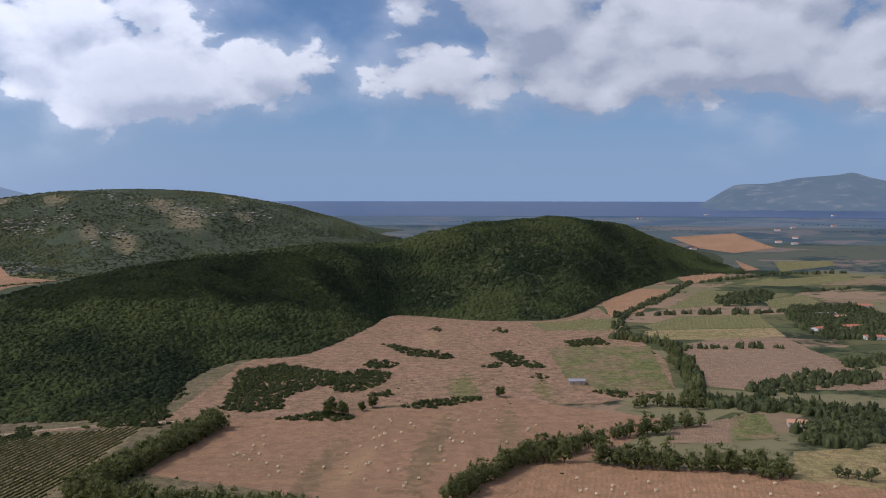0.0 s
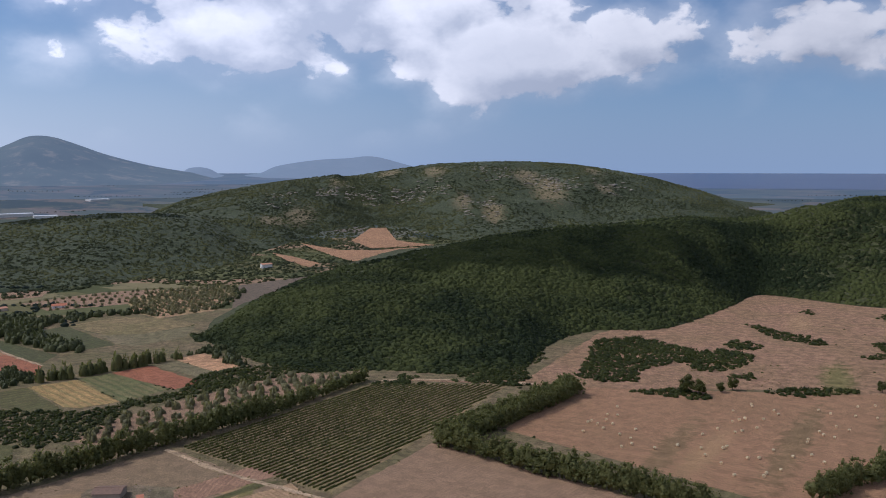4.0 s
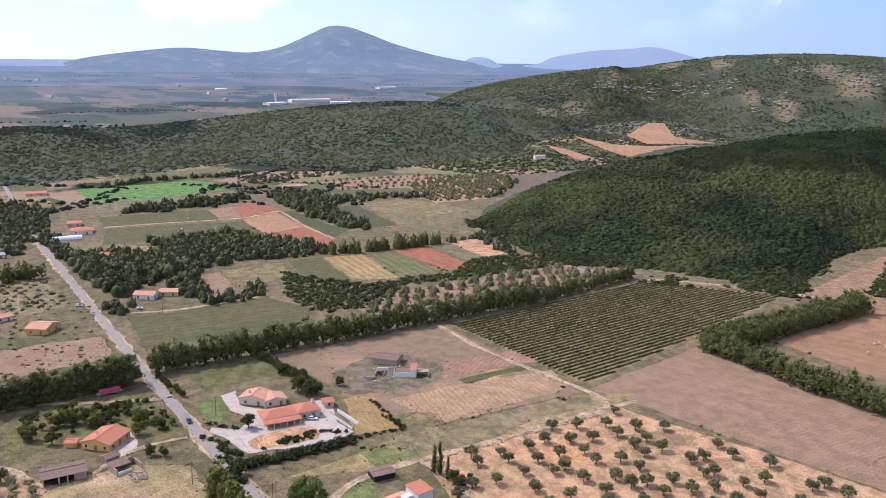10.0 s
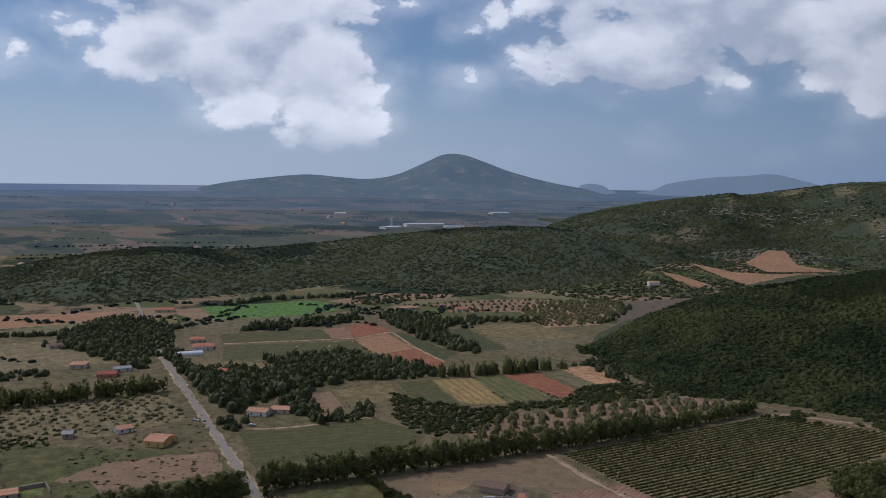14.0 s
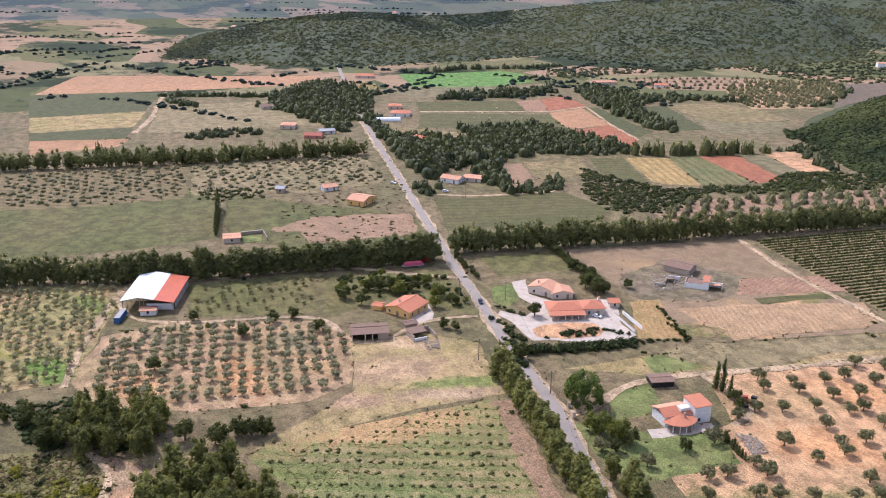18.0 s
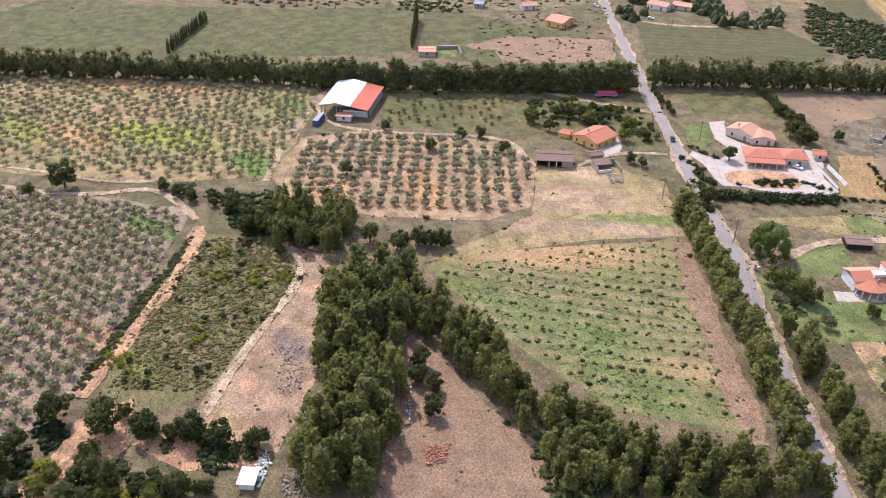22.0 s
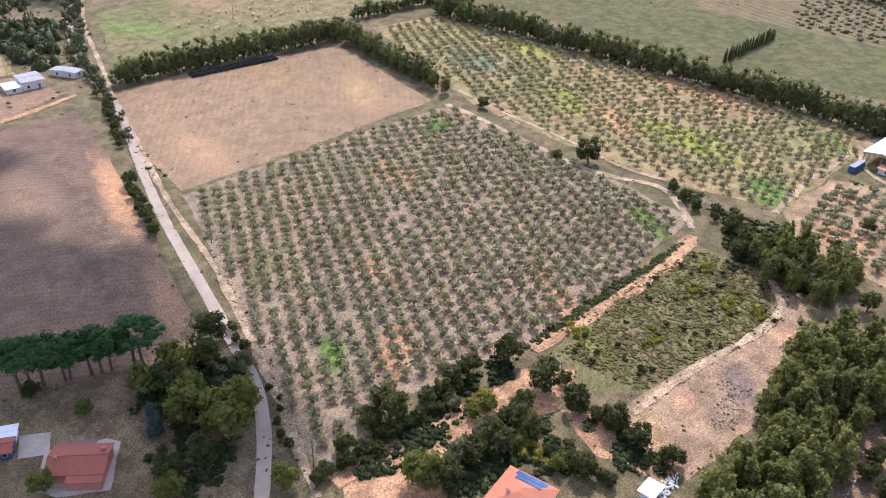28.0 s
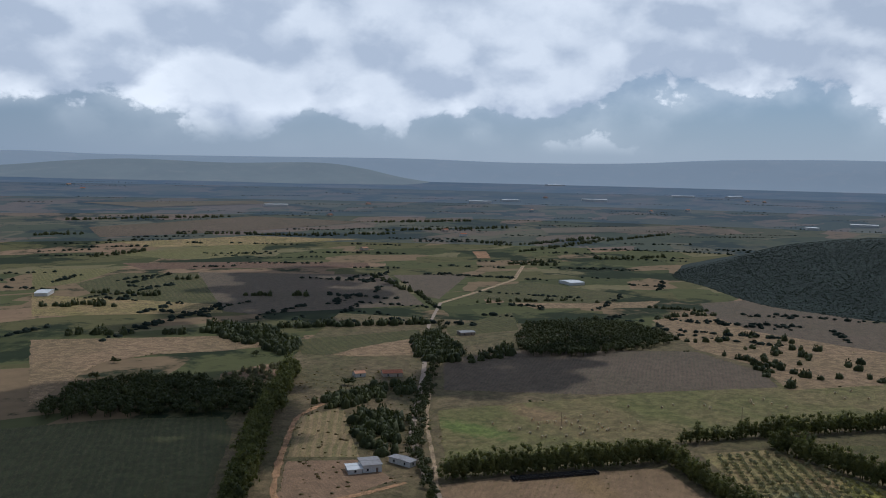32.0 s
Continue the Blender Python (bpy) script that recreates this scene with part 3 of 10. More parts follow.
mid_grid = loft(
    [(-1135, 169), (-1159, 233), (-1055, 310), (-1018, 428), (-1003, 534), (-1019, 670), (-913, 730), (-837, 806), (-826, 950), (-822, 1098)],
    [(-1330, 229, -3.2), (-1368, 300, 10.5), (-1391, 410, 26.1), (-1393, 555, 36.7), (-1387, 715, 27.9), (-1360, 880, 37.0), (-1313, 1048, 51.7), (-1242, 1161, 61.8), (-1191, 1282, 61.8), (-1056, 1458, 44.8)],
    [(-1459, 252), (-1574, 364), (-1603, 504), (-1609, 641), (-1562, 805), (-1567, 1015), (-1564, 1249), (-1526, 1428), (-1473, 1626), (-1369, 1888)],
    100, 36, 0.9, 0.008, 0.9, 11.0)
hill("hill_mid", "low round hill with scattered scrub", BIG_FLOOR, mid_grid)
east_grid = loft(
    [(-1144, -700), (-1098, -591), (-1001, -469), (-982, -380), (-984, -310), (-980, -213), (-1026, -107)],
    [(-1233, -745, -6.9), (-1323, -663, 19.7), (-1337, -586, 45.7), (-1358, -507, 59.7), (-1378, -417, 69.7), (-1402, -280, 78.5), (-1414, -130, 85.1)],
    [(-1319, -787), (-1568, -787), (-1781, -781), (-1924, -718), (-2089, -633), (-2266, -453), (-2406, -221)],
    60, 30, 0.35, 0.012, 0.9, 13.0)
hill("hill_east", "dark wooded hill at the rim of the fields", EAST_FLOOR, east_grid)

# ---- cumulus overhead: their shade drifts over the land ----
CLOUD = plain("cloud_white", rgb(0.88, 0.88, 0.88), rgb(0.8, 0.8, 0.81), 1.0, 0.01)


def cloud(x, y, long, wide, turn, seed, high=760.0):
    """A heap of cloud whose shade falls on x, y."""
    r = np.random.default_rng(seed)
    at = Vector((x, y, 0)) + sun_way * (high / sun_way.z)
    bm = bmesh.new()
    c, s = math.cos(radians(turn)), math.sin(radians(turn))
    for k in range(46):
        t, q = r.uniform(0, 6.28), math.sqrt(r.uniform(0, 1))
        u, v = math.cos(t) * q * long, math.sin(t) * q * wide
        size = r.uniform(0.16, 0.42) * wide * (1.15 - 0.6 * q)
        m = Matrix.Translation((u * c - v * s, u * s + v * c, size * 0.4)) @ Matrix.Diagonal((size * 1.3, size * 1.3, size * 0.7, 1))
        bmesh.ops.create_icosphere(bm, subdivisions=2, radius=1.0, matrix=m)
    for p in bm.verts:
        p.co += Vector((noise.noise(p.co * 0.03), noise.noise(p.co * 0.03 + Vector((7, 0, 0))), 0)) * 14
    me = bpy.data.meshes.new("cloud")
    bm.to_mesh(me), bm.free()
    me.materials.append(CLOUD)
    ob = new("cloud", me)
    ob.location = at
    return tagged(ob, "heaped white cumulus cloud drifting over the fields", "cloud", "cumulus clouds")


for k, (spot, long, wide, turn) in enumerate((((-101.3, -137.2), 42, 26, 40), ((-302, 980), 210, 120, 20), ((-111.5, -167.8), 84, 60, 70), ((-120.5, -256.1), 105, 66, 40), ((-193.3, -482.1), 170, 110, 30), ((-506.3, -433.3), 150, 60, 10), ((-594, -876), 330, 120, 40), ((-1425, 604), 260, 130, 70), ((-1303, 1190), 260, 130, 50))):
    cloud(spot[0], spot[1], long, wide, turn, 30 + k)

# ---- roads and fields ----
ASPHALT = plain("worn_asphalt", rgb(0.315, 0.262, 0.215), rgb(0.255, 0.215, 0.178), 0.98, 0.12)
CONCRETE = plain("pale_lane_concrete", rgb(0.44, 0.335, 0.25), rgb(0.36, 0.275, 0.205), 0.98, 0.15)
PAVE = plain("pale_yard_gravel", rgb(0.50, 0.41, 0.325), rgb(0.40, 0.32, 0.25), 0.95, 0.3)

GREEN_TINT, YELLOW_TINT, BARE_TINT, STRAW_TINT, GREY_TINT, DARK_TINT = rgb(0.12, 0.20, 0.045), rgb(0.25, 0.27, 0.055), rgb(0.50, 0.27, 0.14), rgb(0.36, 0.25, 0.14), rgb(0.13, 0.16, 0.11), rgb(0.10, 0.095, 0.045)
GROVE_BIG = soil("large_grove_floor", rgb(0.205, 0.170, 0.125), rgb(0.255, 0.186, 0.140), rgb(0.165, 0.150, 0.098), 0.018, contrast=1.2, weedy=0.35, marks=[((-316.9, -135.7), 8, 6, 30, GREEN_TINT, 1.0), ((-159.4, -98.2), 8, 5, 30, GREEN_TINT, 1.0), ((-271.7, -33.8), 13, 5, 40, GREEN_TINT, 1.0), ((-188.8, -139.6), 12, 5, 10, GREEN_TINT, 0.4), ((-168.9, -83.7), 14, 6, 20, BARE_TINT, 0.5), ((-210.3, -46.8), 22, 6, 40, BARE_TINT, 0.4), ((-202.0, -108.0), 10, 5, 60, BARE_TINT, 0.4), ((-265.9, -131.3), 16, 9, 60, BARE_TINT, 0.4), ((-215.7, -128.0), 24, 14, 0, DARK_TINT, 0.3)])
GROVE_FAR = soil("far_grove_floor", rgb(0.30, 0.205, 0.125), rgb(0.20, 0.185, 0.085), rgb(0.175, 0.175, 0.075), 0.02, contrast=1.2, weedy=0.35, marks=[((-351.8, -34.7), 30, 12, 60, YELLOW_TINT, 1.0), ((-315.4, 2.5), 14, 8, 20, GREEN_TINT, 1.0), ((-371.6, 24.8), 14, 7, 20, GREEN_TINT, 0.7), ((-399.6, -151.3), 22, 13, 50, GREY_TINT, 0.9), ((-437.8, -136.5), 30, 14, 40, YELLOW_TINT, 0.7), ((-369.7, -91.2), 20, 9, 40, YELLOW_TINT, 0.8), ((-415.2, -49.7), 40, 10, 70, BARE_TINT, 0.6), ((-358.2, -69.6), 24, 8, 40, BARE_TINT, 0.5)])
GROVE_SMALL = soil("young_grove_floor", rgb(0.315, 0.215, 0.150), rgb(0.25, 0.19, 0.115), rgb(0.24, 0.18, 0.095), 0.03, contrast=1.2, marks=[((-280.0, 64.8), 20, 9, 0, BARE_TINT, 0.6), ((-287.5, 30.0), 14, 9, 20, BARE_TINT, 0.6), ((-276.7, 92.1), 14, 8, 20, STRAW_TINT, 0.6), ((-320.6, 46.4), 14, 6, 20, GREY_TINT, 0.4), ((-299.2, 90.6), 12, 6, 20, GREY_TINT, 0.5)])
OLIVE_EARTH = soil("old_grove_earth", rgb(0.40, 0.245, 0.15), rgb(0.33, 0.222, 0.135), rgb(0.27, 0.195, 0.11), 0.03, contrast=1.3, marks=[((-178.2, 234.7), 26, 12, 60, STRAW_TINT, 0.7), ((-138.6, 168.2), 22, 12, 60, rgb(0.15, 0.16, 0.06), 0.85), ((-125.9, 199.7), 22, 10, 60, rgb(0.15, 0.16, 0.06), 0.8), ((-150.3, 297.9), 22, 10, 60, DARK_TINT, 0.4), ((-152.8, 219.5), 20, 12, 40, BARE_TINT, 0.7), ((-169.4, 260.5), 20, 10, 40, BARE_TINT, 0.7), ((-107.2, 296.5), 24, 9, 20, STRAW_TINT, 0.6), ((-132.7, 152.0), 14, 8, 0, BARE_TINT, 0.6)])
STUBBLE = soil("bale_field_stubble", rgb(0.29, 0.165, 0.11), rgb(0.235, 0.14, 0.09), rgb(0.20, 0.135, 0.075), 0.012, 3.0, 100, marks=[((-7.9, 495.4), 90, 9, 82, DARK_TINT, 0.45), ((-69.1, 458.9), 70, 8, 85, DARK_TINT, 0.4), ((42.5, 544.6), 60, 7, 85, DARK_TINT, 0.35), ((-50.5, 461.1), 50, 8, 80, STRAW_TINT, 0.4)])
PASTURE = soil("ridge_pasture", rgb(0.255, 0.155, 0.112), rgb(0.215, 0.14, 0.09), rgb(0.17, 0.125, 0.065), 0.02, contrast=1.3, marks=[((147.5, 800.7), 60, 26, 90, rgb(0.14, 0.135, 0.05), 0.9), ((177.7, 747.1), 30, 20, 90, rgb(0.13, 0.135, 0.045), 0.9), ((15.9, 658.0), 60, 12, 90, rgb(0.13, 0.13, 0.045), 0.8), ((177, 998), 60, 20, 90, rgb(0.12, 0.13, 0.045), 0.8), ((-14.3, 896.5), 50, 12, 90, STRAW_TINT, 0.4), ((77.6, 658.2), 40, 8, 90, rgb(0.14, 0.135, 0.05), 0.7)])
MELON = soil("melon_rows", rgb(0.235, 0.180, 0.110), rgb(0.185, 0.165, 0.075), rgb(0.105, 0.140, 0.045), 0.02, 5.7, 28, marks=[((-224.1, 99.9), 34, 10, 80, rgb(0.42, 0.27, 0.145), 0.75), ((-161.6, 95.1), 30, 13, 10, rgb(0.11, 0.175, 0.05), 0.6), ((-209.8, 63.3), 18, 9, 60, rgb(0.13, 0.17, 0.05), 0.6), ((-189.8, 81.4), 26, 12, 60, rgb(0.11, 0.16, 0.05), 0.5), ((-158.9, 115.3), 26, 6, 65, STRAW_TINT, 0.5)])
RUIN_FIELD = soil("ruin_fallow", rgb(0.225, 0.160, 0.118), rgb(0.195, 0.145, 0.098), rgb(0.165, 0.128, 0.080), 0.02, 2.4, 35, marks=[((-272.7, 278.3), 22, 9, 40, rgb(0.28, 0.22, 0.17), 0.8), ((-232.8, 289.7), 34, 7, 118, rgb(0.46, 0.30, 0.165), 0.85), ((-239.0, 257.9), 30, 7, 118, rgb(0.42, 0.28, 0.15), 0.8), ((-238.3, 313.9), 36, 4, 118, rgb(0.15, 0.16, 0.05), 0.7), ((-232.4, 243.8), 14, 6, 30, rgb(0.14, 0.17, 0.045), 0.8), ((-303.3, 277.2), 24, 9, 40, STRAW_TINT, 0.5)])
YARD = soil("dry_yard_meadow", rgb(0.29, 0.215, 0.125), rgb(0.21, 0.175, 0.085), rgb(0.16, 0.14, 0.06), 0.03, contrast=1.3, marks=[((-260.4, 115.2), 26, 12, 80, rgb(0.33, 0.235, 0.16), 0.8), ((-279.5, 131.2), 16, 8, 60, rgb(0.42, 0.31, 0.21), 0.8), ((-239.7, 137.5), 24, 5, 70, rgb(0.13, 0.18, 0.05), 0.8), ((-248.8, 90.4), 22, 6, 60, rgb(0.32, 0.22, 0.16), 0.8), ((-235.0, 128.0), 20, 5, 70, rgb(0.34, 0.25, 0.19), 0.7)])
BROWN_LEFT = soil("brown_left_stubble", rgb(0.145, 0.100, 0.078), rgb(0.118, 0.084, 0.067), rgb(0.175, 0.122, 0.088), 0.012, 2.5, 142, marks=[((-208.6, -217.3), 34, 6, 52, rgb(0.46, 0.27, 0.15), 0.85), ((-159.7, -154.0), 26, 5, 52, rgb(0.36, 0.225, 0.13), 0.7), ((-179.1, -204.4), 40, 7, 52, rgb(0.105, 0.078, 0.060), 0.6), ((-189.4, -237.2), 30, 10, 60, rgb(0.235, 0.165, 0.115), 0.6)])
BROWN_FAR = soil("harrowed_field", rgb(0.27, 0.185, 0.125), rgb(0.225, 0.158, 0.108), rgb(0.20, 0.15, 0.09), 0.014, 3.0, 60, marks=[((-335.2, -182.9), 26, 9, 40, STRAW_TINT, 0.7), ((-338.4, -234.9), 40, 10, 60, rgb(0.27, 0.19, 0.10), 0.6), ((-250.0, -209.3), 30, 9, 60, rgb(0.42, 0.265, 0.16), 0.5)])
BALE_MEADOW = soil("bale_meadow_floor", rgb(0.125, 0.128, 0.050), rgb(0.185, 0.150, 0.080), rgb(0.090, 0.102, 0.036), 0.012, contrast=1.4, marks=[((-363.2, -338.4), 30, 12, 100, GREEN_TINT, 0.6), ((-479.4, -269.1), 60, 12, 80, rgb(0.13, 0.14, 0.05), 0.6), ((-418.3, -334.7), 30, 14, 80, rgb(0.27, 0.18, 0.115), 0.6)])
WASTE = soil("waste_ground", rgb(0.33, 0.215, 0.15), rgb(0.25, 0.18, 0.125), rgb(0.17, 0.14, 0.085), 0.04, contrast=1.3, marks=[((-193.4, 8.2), 9, 5, 30, rgb(0.17, 0.135, 0.125), 0.8), ((-222.1, 17.6), 10, 5, 70, rgb(0.46, 0.29, 0.18), 0.7), ((-181.8, -6.2), 4, 3, 0, rgb(0.48, 0.29, 0.19), 0.8), ((-167.5, -12.1), 10, 5, 20, STRAW_TINT, 0.7)])
SCRUB_SLOPE = soil("scrub_slope", rgb(0.185, 0.145, 0.085), rgb(0.145, 0.135, 0.058), rgb(0.105, 0.105, 0.04), 0.05, 2.2, 70, weedy=0.9, marks=[((-232.6, 0.3), 10, 4, 20, rgb(0.20, 0.20, 0.045), 0.7), ((-198.8, -38.4), 12, 4, 40, rgb(0.19, 0.20, 0.04), 0.7), ((-203.1, -22.8), 12, 5, 40, rgb(0.21, 0.155, 0.10), 0.6)])

field("field_rough", "rough meadow of dry grass and weeds", ROUGH, [(120, 260), (60, 900), (-430, 830), (-820, 560), (-900, 150), (-760, -420), (-560, -720), (-60, -260), (20, -60), (60, 40)], 0.03)
field("field_pasture", "rough tawny pasture below the wooded ridge", PASTURE, [(-287.3, 527.3), (-187.8, 571.3), (-180.8, 762.7), (-88, 981), (-61, 1094), (83, 1068), (211, 1151), (204.4, 773.2), (181.1, 658.6), (113.3, 612.8), (-26.1, 612.3), (-147.2, 558.5), (-194.6, 554.3)])
field("field_vineyard_floor", "dark tilled soil under the vineyard rows", VINE_SOIL, [(-312.7, 354.4), (-280.9, 521.0), (-193.4, 552.4), (-202.5, 328.8)])
field("field_stubble_bales", "wide reaped stubble field strewn with straw bales", STUBBLE, [(-145.3, 565.9), (44.6, 627.4), (48.9, 628.2), (151.4, 570.2), (98.7, 495.7), (39.3, 427.8), (9.6, 389.5), (-82.5, 335.1), (-23.7, 402.9), (-162.8, 454.7)])
field("field_stubble_east", "reaped stubble field beyond the tree belt", DRY, [(56.8, 479.3), (188.6, 454.8), (235.3, 445.7), (250.1, 363.9), (25.0, 315.6), (26.7, 411.6)])
field("field_plough_dry", "bare dry ploughed field beside the vineyard", DRY_PINK, [(-199.2, 325.1), (-189.9, 415.9), (-75.7, 382.4), (-25.9, 362.1), (-19.0, 307.5), (-72.4, 315.4), (-111.4, 318.3), (-182.2, 325.5)])
field("field_ruin", "tawny fallow field round a ruined farm", RUIN_FIELD, [(-342.6, 251.1), (-315.7, 350.3), (-200.5, 318.4), (-218.3, 264.1), (-239.1, 230.4), (-283.5, 244.7)])
field("field_long_meadow", "long drab meadow strip between farms", STRAW, [(-228.7, 207.2), (-199.9, 314.2), (-180.9, 334.9), (-182.5, 291.2), (-213.9, 200.4), (-233.4, 175.8)])
field("field_olive_right", "orange earth of an old olive grove", OLIVE_EARTH, [(-205.8, 228.5), (-191.0, 267.7), (-182.0, 315.2), (-110.4, 315.8), (-68.0, 313.6), (-54.6, 289.7), (-100.2, 210.4), (-98.9, 168.3), (-117.1, 156.4), (-136.4, 155.5), (-174.7, 167.6), (-176.5, 203.3), (-204.6, 219.5)])
field("field_garden_green", "green mown lawn with young trees", LAWN, [(-201.1, 153.2), (-176.3, 149.8), (-162.8, 153.3), (-157.0, 187.7), (-174.9, 194.2), (-182.7, 174.3), (-196.8, 161.8)])
field("field_garden_green", "green lawn behind the willow", LAWN, [(-210.9, 177.2), (-211.1, 198.1), (-192.6, 187.5), (-194.3, 166.9)])
field("field_garden_yard", "pale paved yard before the house", PAVE, [(-185.8, 174.5), (-179.9, 196.3), (-174.5, 195.0), (-180.5, 172.5)])
field("field_paddock", "small green paddock beside a drive", LAWN, [(-227.1, 207.2), (-225.6, 221.6), (-210.2, 223.4), (-214.8, 202.5)])
field("field_melon", "green leafy melon field with pale cut rows", MELON, [(-227.5, 53.1), (-232.8, 63.0), (-224.7, 142.5), (-132.7, 114.5), (-150.7, 84.4), (-187.6, 64.6)])
field("field_yard_dry", "bare dry yard meadow by the road", YARD, [(-230.5, 54.7), (-252.0, 98.5), (-289.7, 110.9), (-283.9, 140.6), (-266.4, 157.2), (-227.1, 145.1), (-230.6, 109.0)])
field("field_olive_small", "reddish floor of a young olive grove", GROVE_SMALL, [(-302.8, 8.6), (-337.1, 23.3), (-339.3, 52.9), (-312.5, 110.5), (-295.5, 113.0), (-257.7, 99.8), (-252.3, 80.8), (-261.7, 46.1), (-278.9, 15.0)])
field("field_orchard_barn", "green orchard beside the barn", GREEN_DULL, [(-376.7, 66.2), (-367.5, 123.8), (-322.6, 109.8), (-340.8, 58.1)])
field("field_farm_garden", "green farm garden with shrubs", GREEN_DULL, [(-362.0, 122.7), (-342.1, 181.9), (-288.9, 169.0), (-323.9, 146.5), (-316.6, 111.4)])
field("field_grove_big", "grassy reddish floor of a large young olive grove", GROVE_BIG, [(-217.5, -193.8), (-274.6, -171.6), (-338.5, -141.0), (-309.7, -76.2), (-282.5, -20.8), (-233.1, -34.9), (-188.2, -48.6), (-175.0, -59.0), (-150.1, -74.5), (-123.4, -76.2), (-124.8, -86.2), (-164.2, -131.2)])
field("field_grove_far", "olive grove floor with green and orange patches", GROVE_FAR, [(-425.9, -224.0), (-464.5, -202.4), (-430.7, -81.6), (-406.0, 4.0), (-390.0, 42.6), (-302.7, 8.7), (-304.0, -10.7), (-306.7, -36.7), (-322.9, -80.1), (-345.7, -131.3), (-370.4, -154.7)])
field("field_brown_far", "bare brown harrowed field", BROWN_FAR, [(-283.1, -286.1), (-325.4, -269.0), (-389.5, -225.5), (-341.8, -149.6), (-277.0, -173.0), (-220.0, -195.7), (-239.2, -231.3)])
field("field_scrub", "overgrown slope of low scrub and yellow broom", SCRUB_SLOPE, [(-187.7, -43.5), (-230.3, -33.3), (-263.4, -15.7), (-253.6, 8.3), (-246.6, 15.7), (-226.4, 14.1), (-197.1, -5.8), (-179.6, -16.2), (-175.4, -30.3)])
field("field_waste", "bare waste ground with paths and rubble", WASTE, [(-249.1, 13.9), (-236.8, 22.9), (-211.1, 18.4), (-178.3, 11.3), (-154.4, -0.1), (-167.3, -22.2), (-182.4, -15.3), (-200.3, -4.8), (-225.7, 12.5)])
field("field_wedge", "bare earth wedge between belts of trees", DRY_PINK, [(-201.6, 36.5), (-187.8, 42.8), (-158.2, 54.0), (-136.4, 65.0), (-120.4, 57.9), (-126.4, 18.2), (-159.8, 27.7)])
field("field_brown_left", "dark reaped stubble field with pale tracks", BROWN_LEFT, [(-186.2, -338.9), (-228.7, -295.7), (-260.4, -286.4), (-243.9, -258.7), (-199.3, -197.8), (-157.9, -144.5), (-138.5, -137.1), (-106.2, -164.0), (-72.8, -199.1)])
field("field_house_garden", "shady garden ground under tall trees", SCRUB, [(-98.8, -175.0), (-137.8, -138.5), (-150.3, -123.4), (-136.9, -108.0), (-108.2, -88.0), (-91.2, -82.2), (-61.7, -147.2)])
field("field_gully", "bare orange earth between bushes", ORANGE, [(-177.3, -48.3), (-181.7, -36.0), (-164.9, -34.9), (-148.9, -47.5), (-134.5, -52.1), (-125.7, -49.7), (-116.1, -70.6), (-121.8, -75.3), (-136.7, -64.9), (-154.1, -55.7)], ragged=6.0)
field("field_gully", "orange earth bank above the house", ORANGE, [(-164.9, -34.9), (-166.1, -24.8), (-156.9, -3.2), (-150.5, -4.7), (-153.9, -23.1)], ragged=6.0)
field("field_meadow_north", "wide flat green meadow beyond the windbreak", MEADOW, [(-503.7, -177.6), (-573.9, -113.6), (-577.4, -19.5), (-538.2, 116.9), (-438.5, 94.2), (-437.9, 54.5), (-451.8, -35.2), (-485.8, -130.2)])
field("field_meadow_road", "drab green meadow beside the road", MEADOW, [(-517.3, 117.6), (-459.9, 179.0), (-431.2, 206.3), (-377.3, 193.7), (-395.6, 134.7), (-437.0, 98.8)])
field("field_meadow_brown", "brown fallow strip beside the road", DRY_PINK, [(-442.0, 121.9), (-451.6, 154.8), (-434.9, 206.2), (-402.7, 194.4), (-408.9, 152.2)], ragged=6.0)
field("field_meadow_left", "green meadow before the poplar belt", MEADOW, [(-575.9, -92.1), (-542.0, -6.2), (-520.2, 111.3), (-438.7, 88.7), (-454.5, -9.4), (-471.5, -81.6)])
field("field_orchard_rows", "orchard floor with faint pale rows", soil("orchard_rows", rgb(0.115, 0.100, 0.052), rgb(0.095, 0.092, 0.042), rgb(0.20, 0.14, 0.09), 0.02, 6.0, 35), [(-632.1, -2.8), (-612.6, 115.7), (-521.2, 94.3), (-529.3, 29.2), (-556.6, -63.3), (-654.2, -68.9)])
field("field_orchard_rows", "orchard floor with brown grass", DRAB, [(-611.8, 117.5), (-585.7, 238.3), (-506.1, 221.5), (-499.3, 171.9), (-526.0, 98.8)])
field("field_strip", "long pinkish stubble strip", DRY, [(-1078, 87), (-973, 343), (-915, 322), (-930, 160), (-958, 34)])
field("field_strip", "dark green strip of crop", CROP_DARK, [(-957, 29), (-925, 153), (-828.2, 120.9), (-830.5, 22.7)])
field("field_strip", "pale stubble strip", STRAW, [(-830.5, 22.7), (-822.4, 120.0), (-757.8, 100.5), (-762.0, 19.4)])
field("field_strip", "dark green strip of crop", CROP_DARK, [(-762.0, 19.4), (-753.3, 98.9), (-710.3, 87.0), (-730.6, 17.9)])
field("field_strip", "pale stubble strip beside trees", DRY, [(-730.6, 17.9), (-709.4, 89.0), (-682.2, 77.0), (-682.1, 15.6)])
field("field_farm_far", "straw field with scattered farm sheds", DRAB, [(-851.5, 140.2), (-822.2, 276.8), (-699.7, 265.8), (-712.9, 156.0), (-725.5, 104.4)])
field("field_green_side", "green plot behind the hedge", GREEN_DULL, [(-352.3, 206.6), (-342.7, 246.7), (-316.7, 240.6), (-325.0, 200.4)])
field("field_left_slope", "brown dry slope among houses", DRY_PINK, [(-436.5, 137.1), (-430.2, 205.8), (-398.9, 193.7), (-407.7, 135.5)])
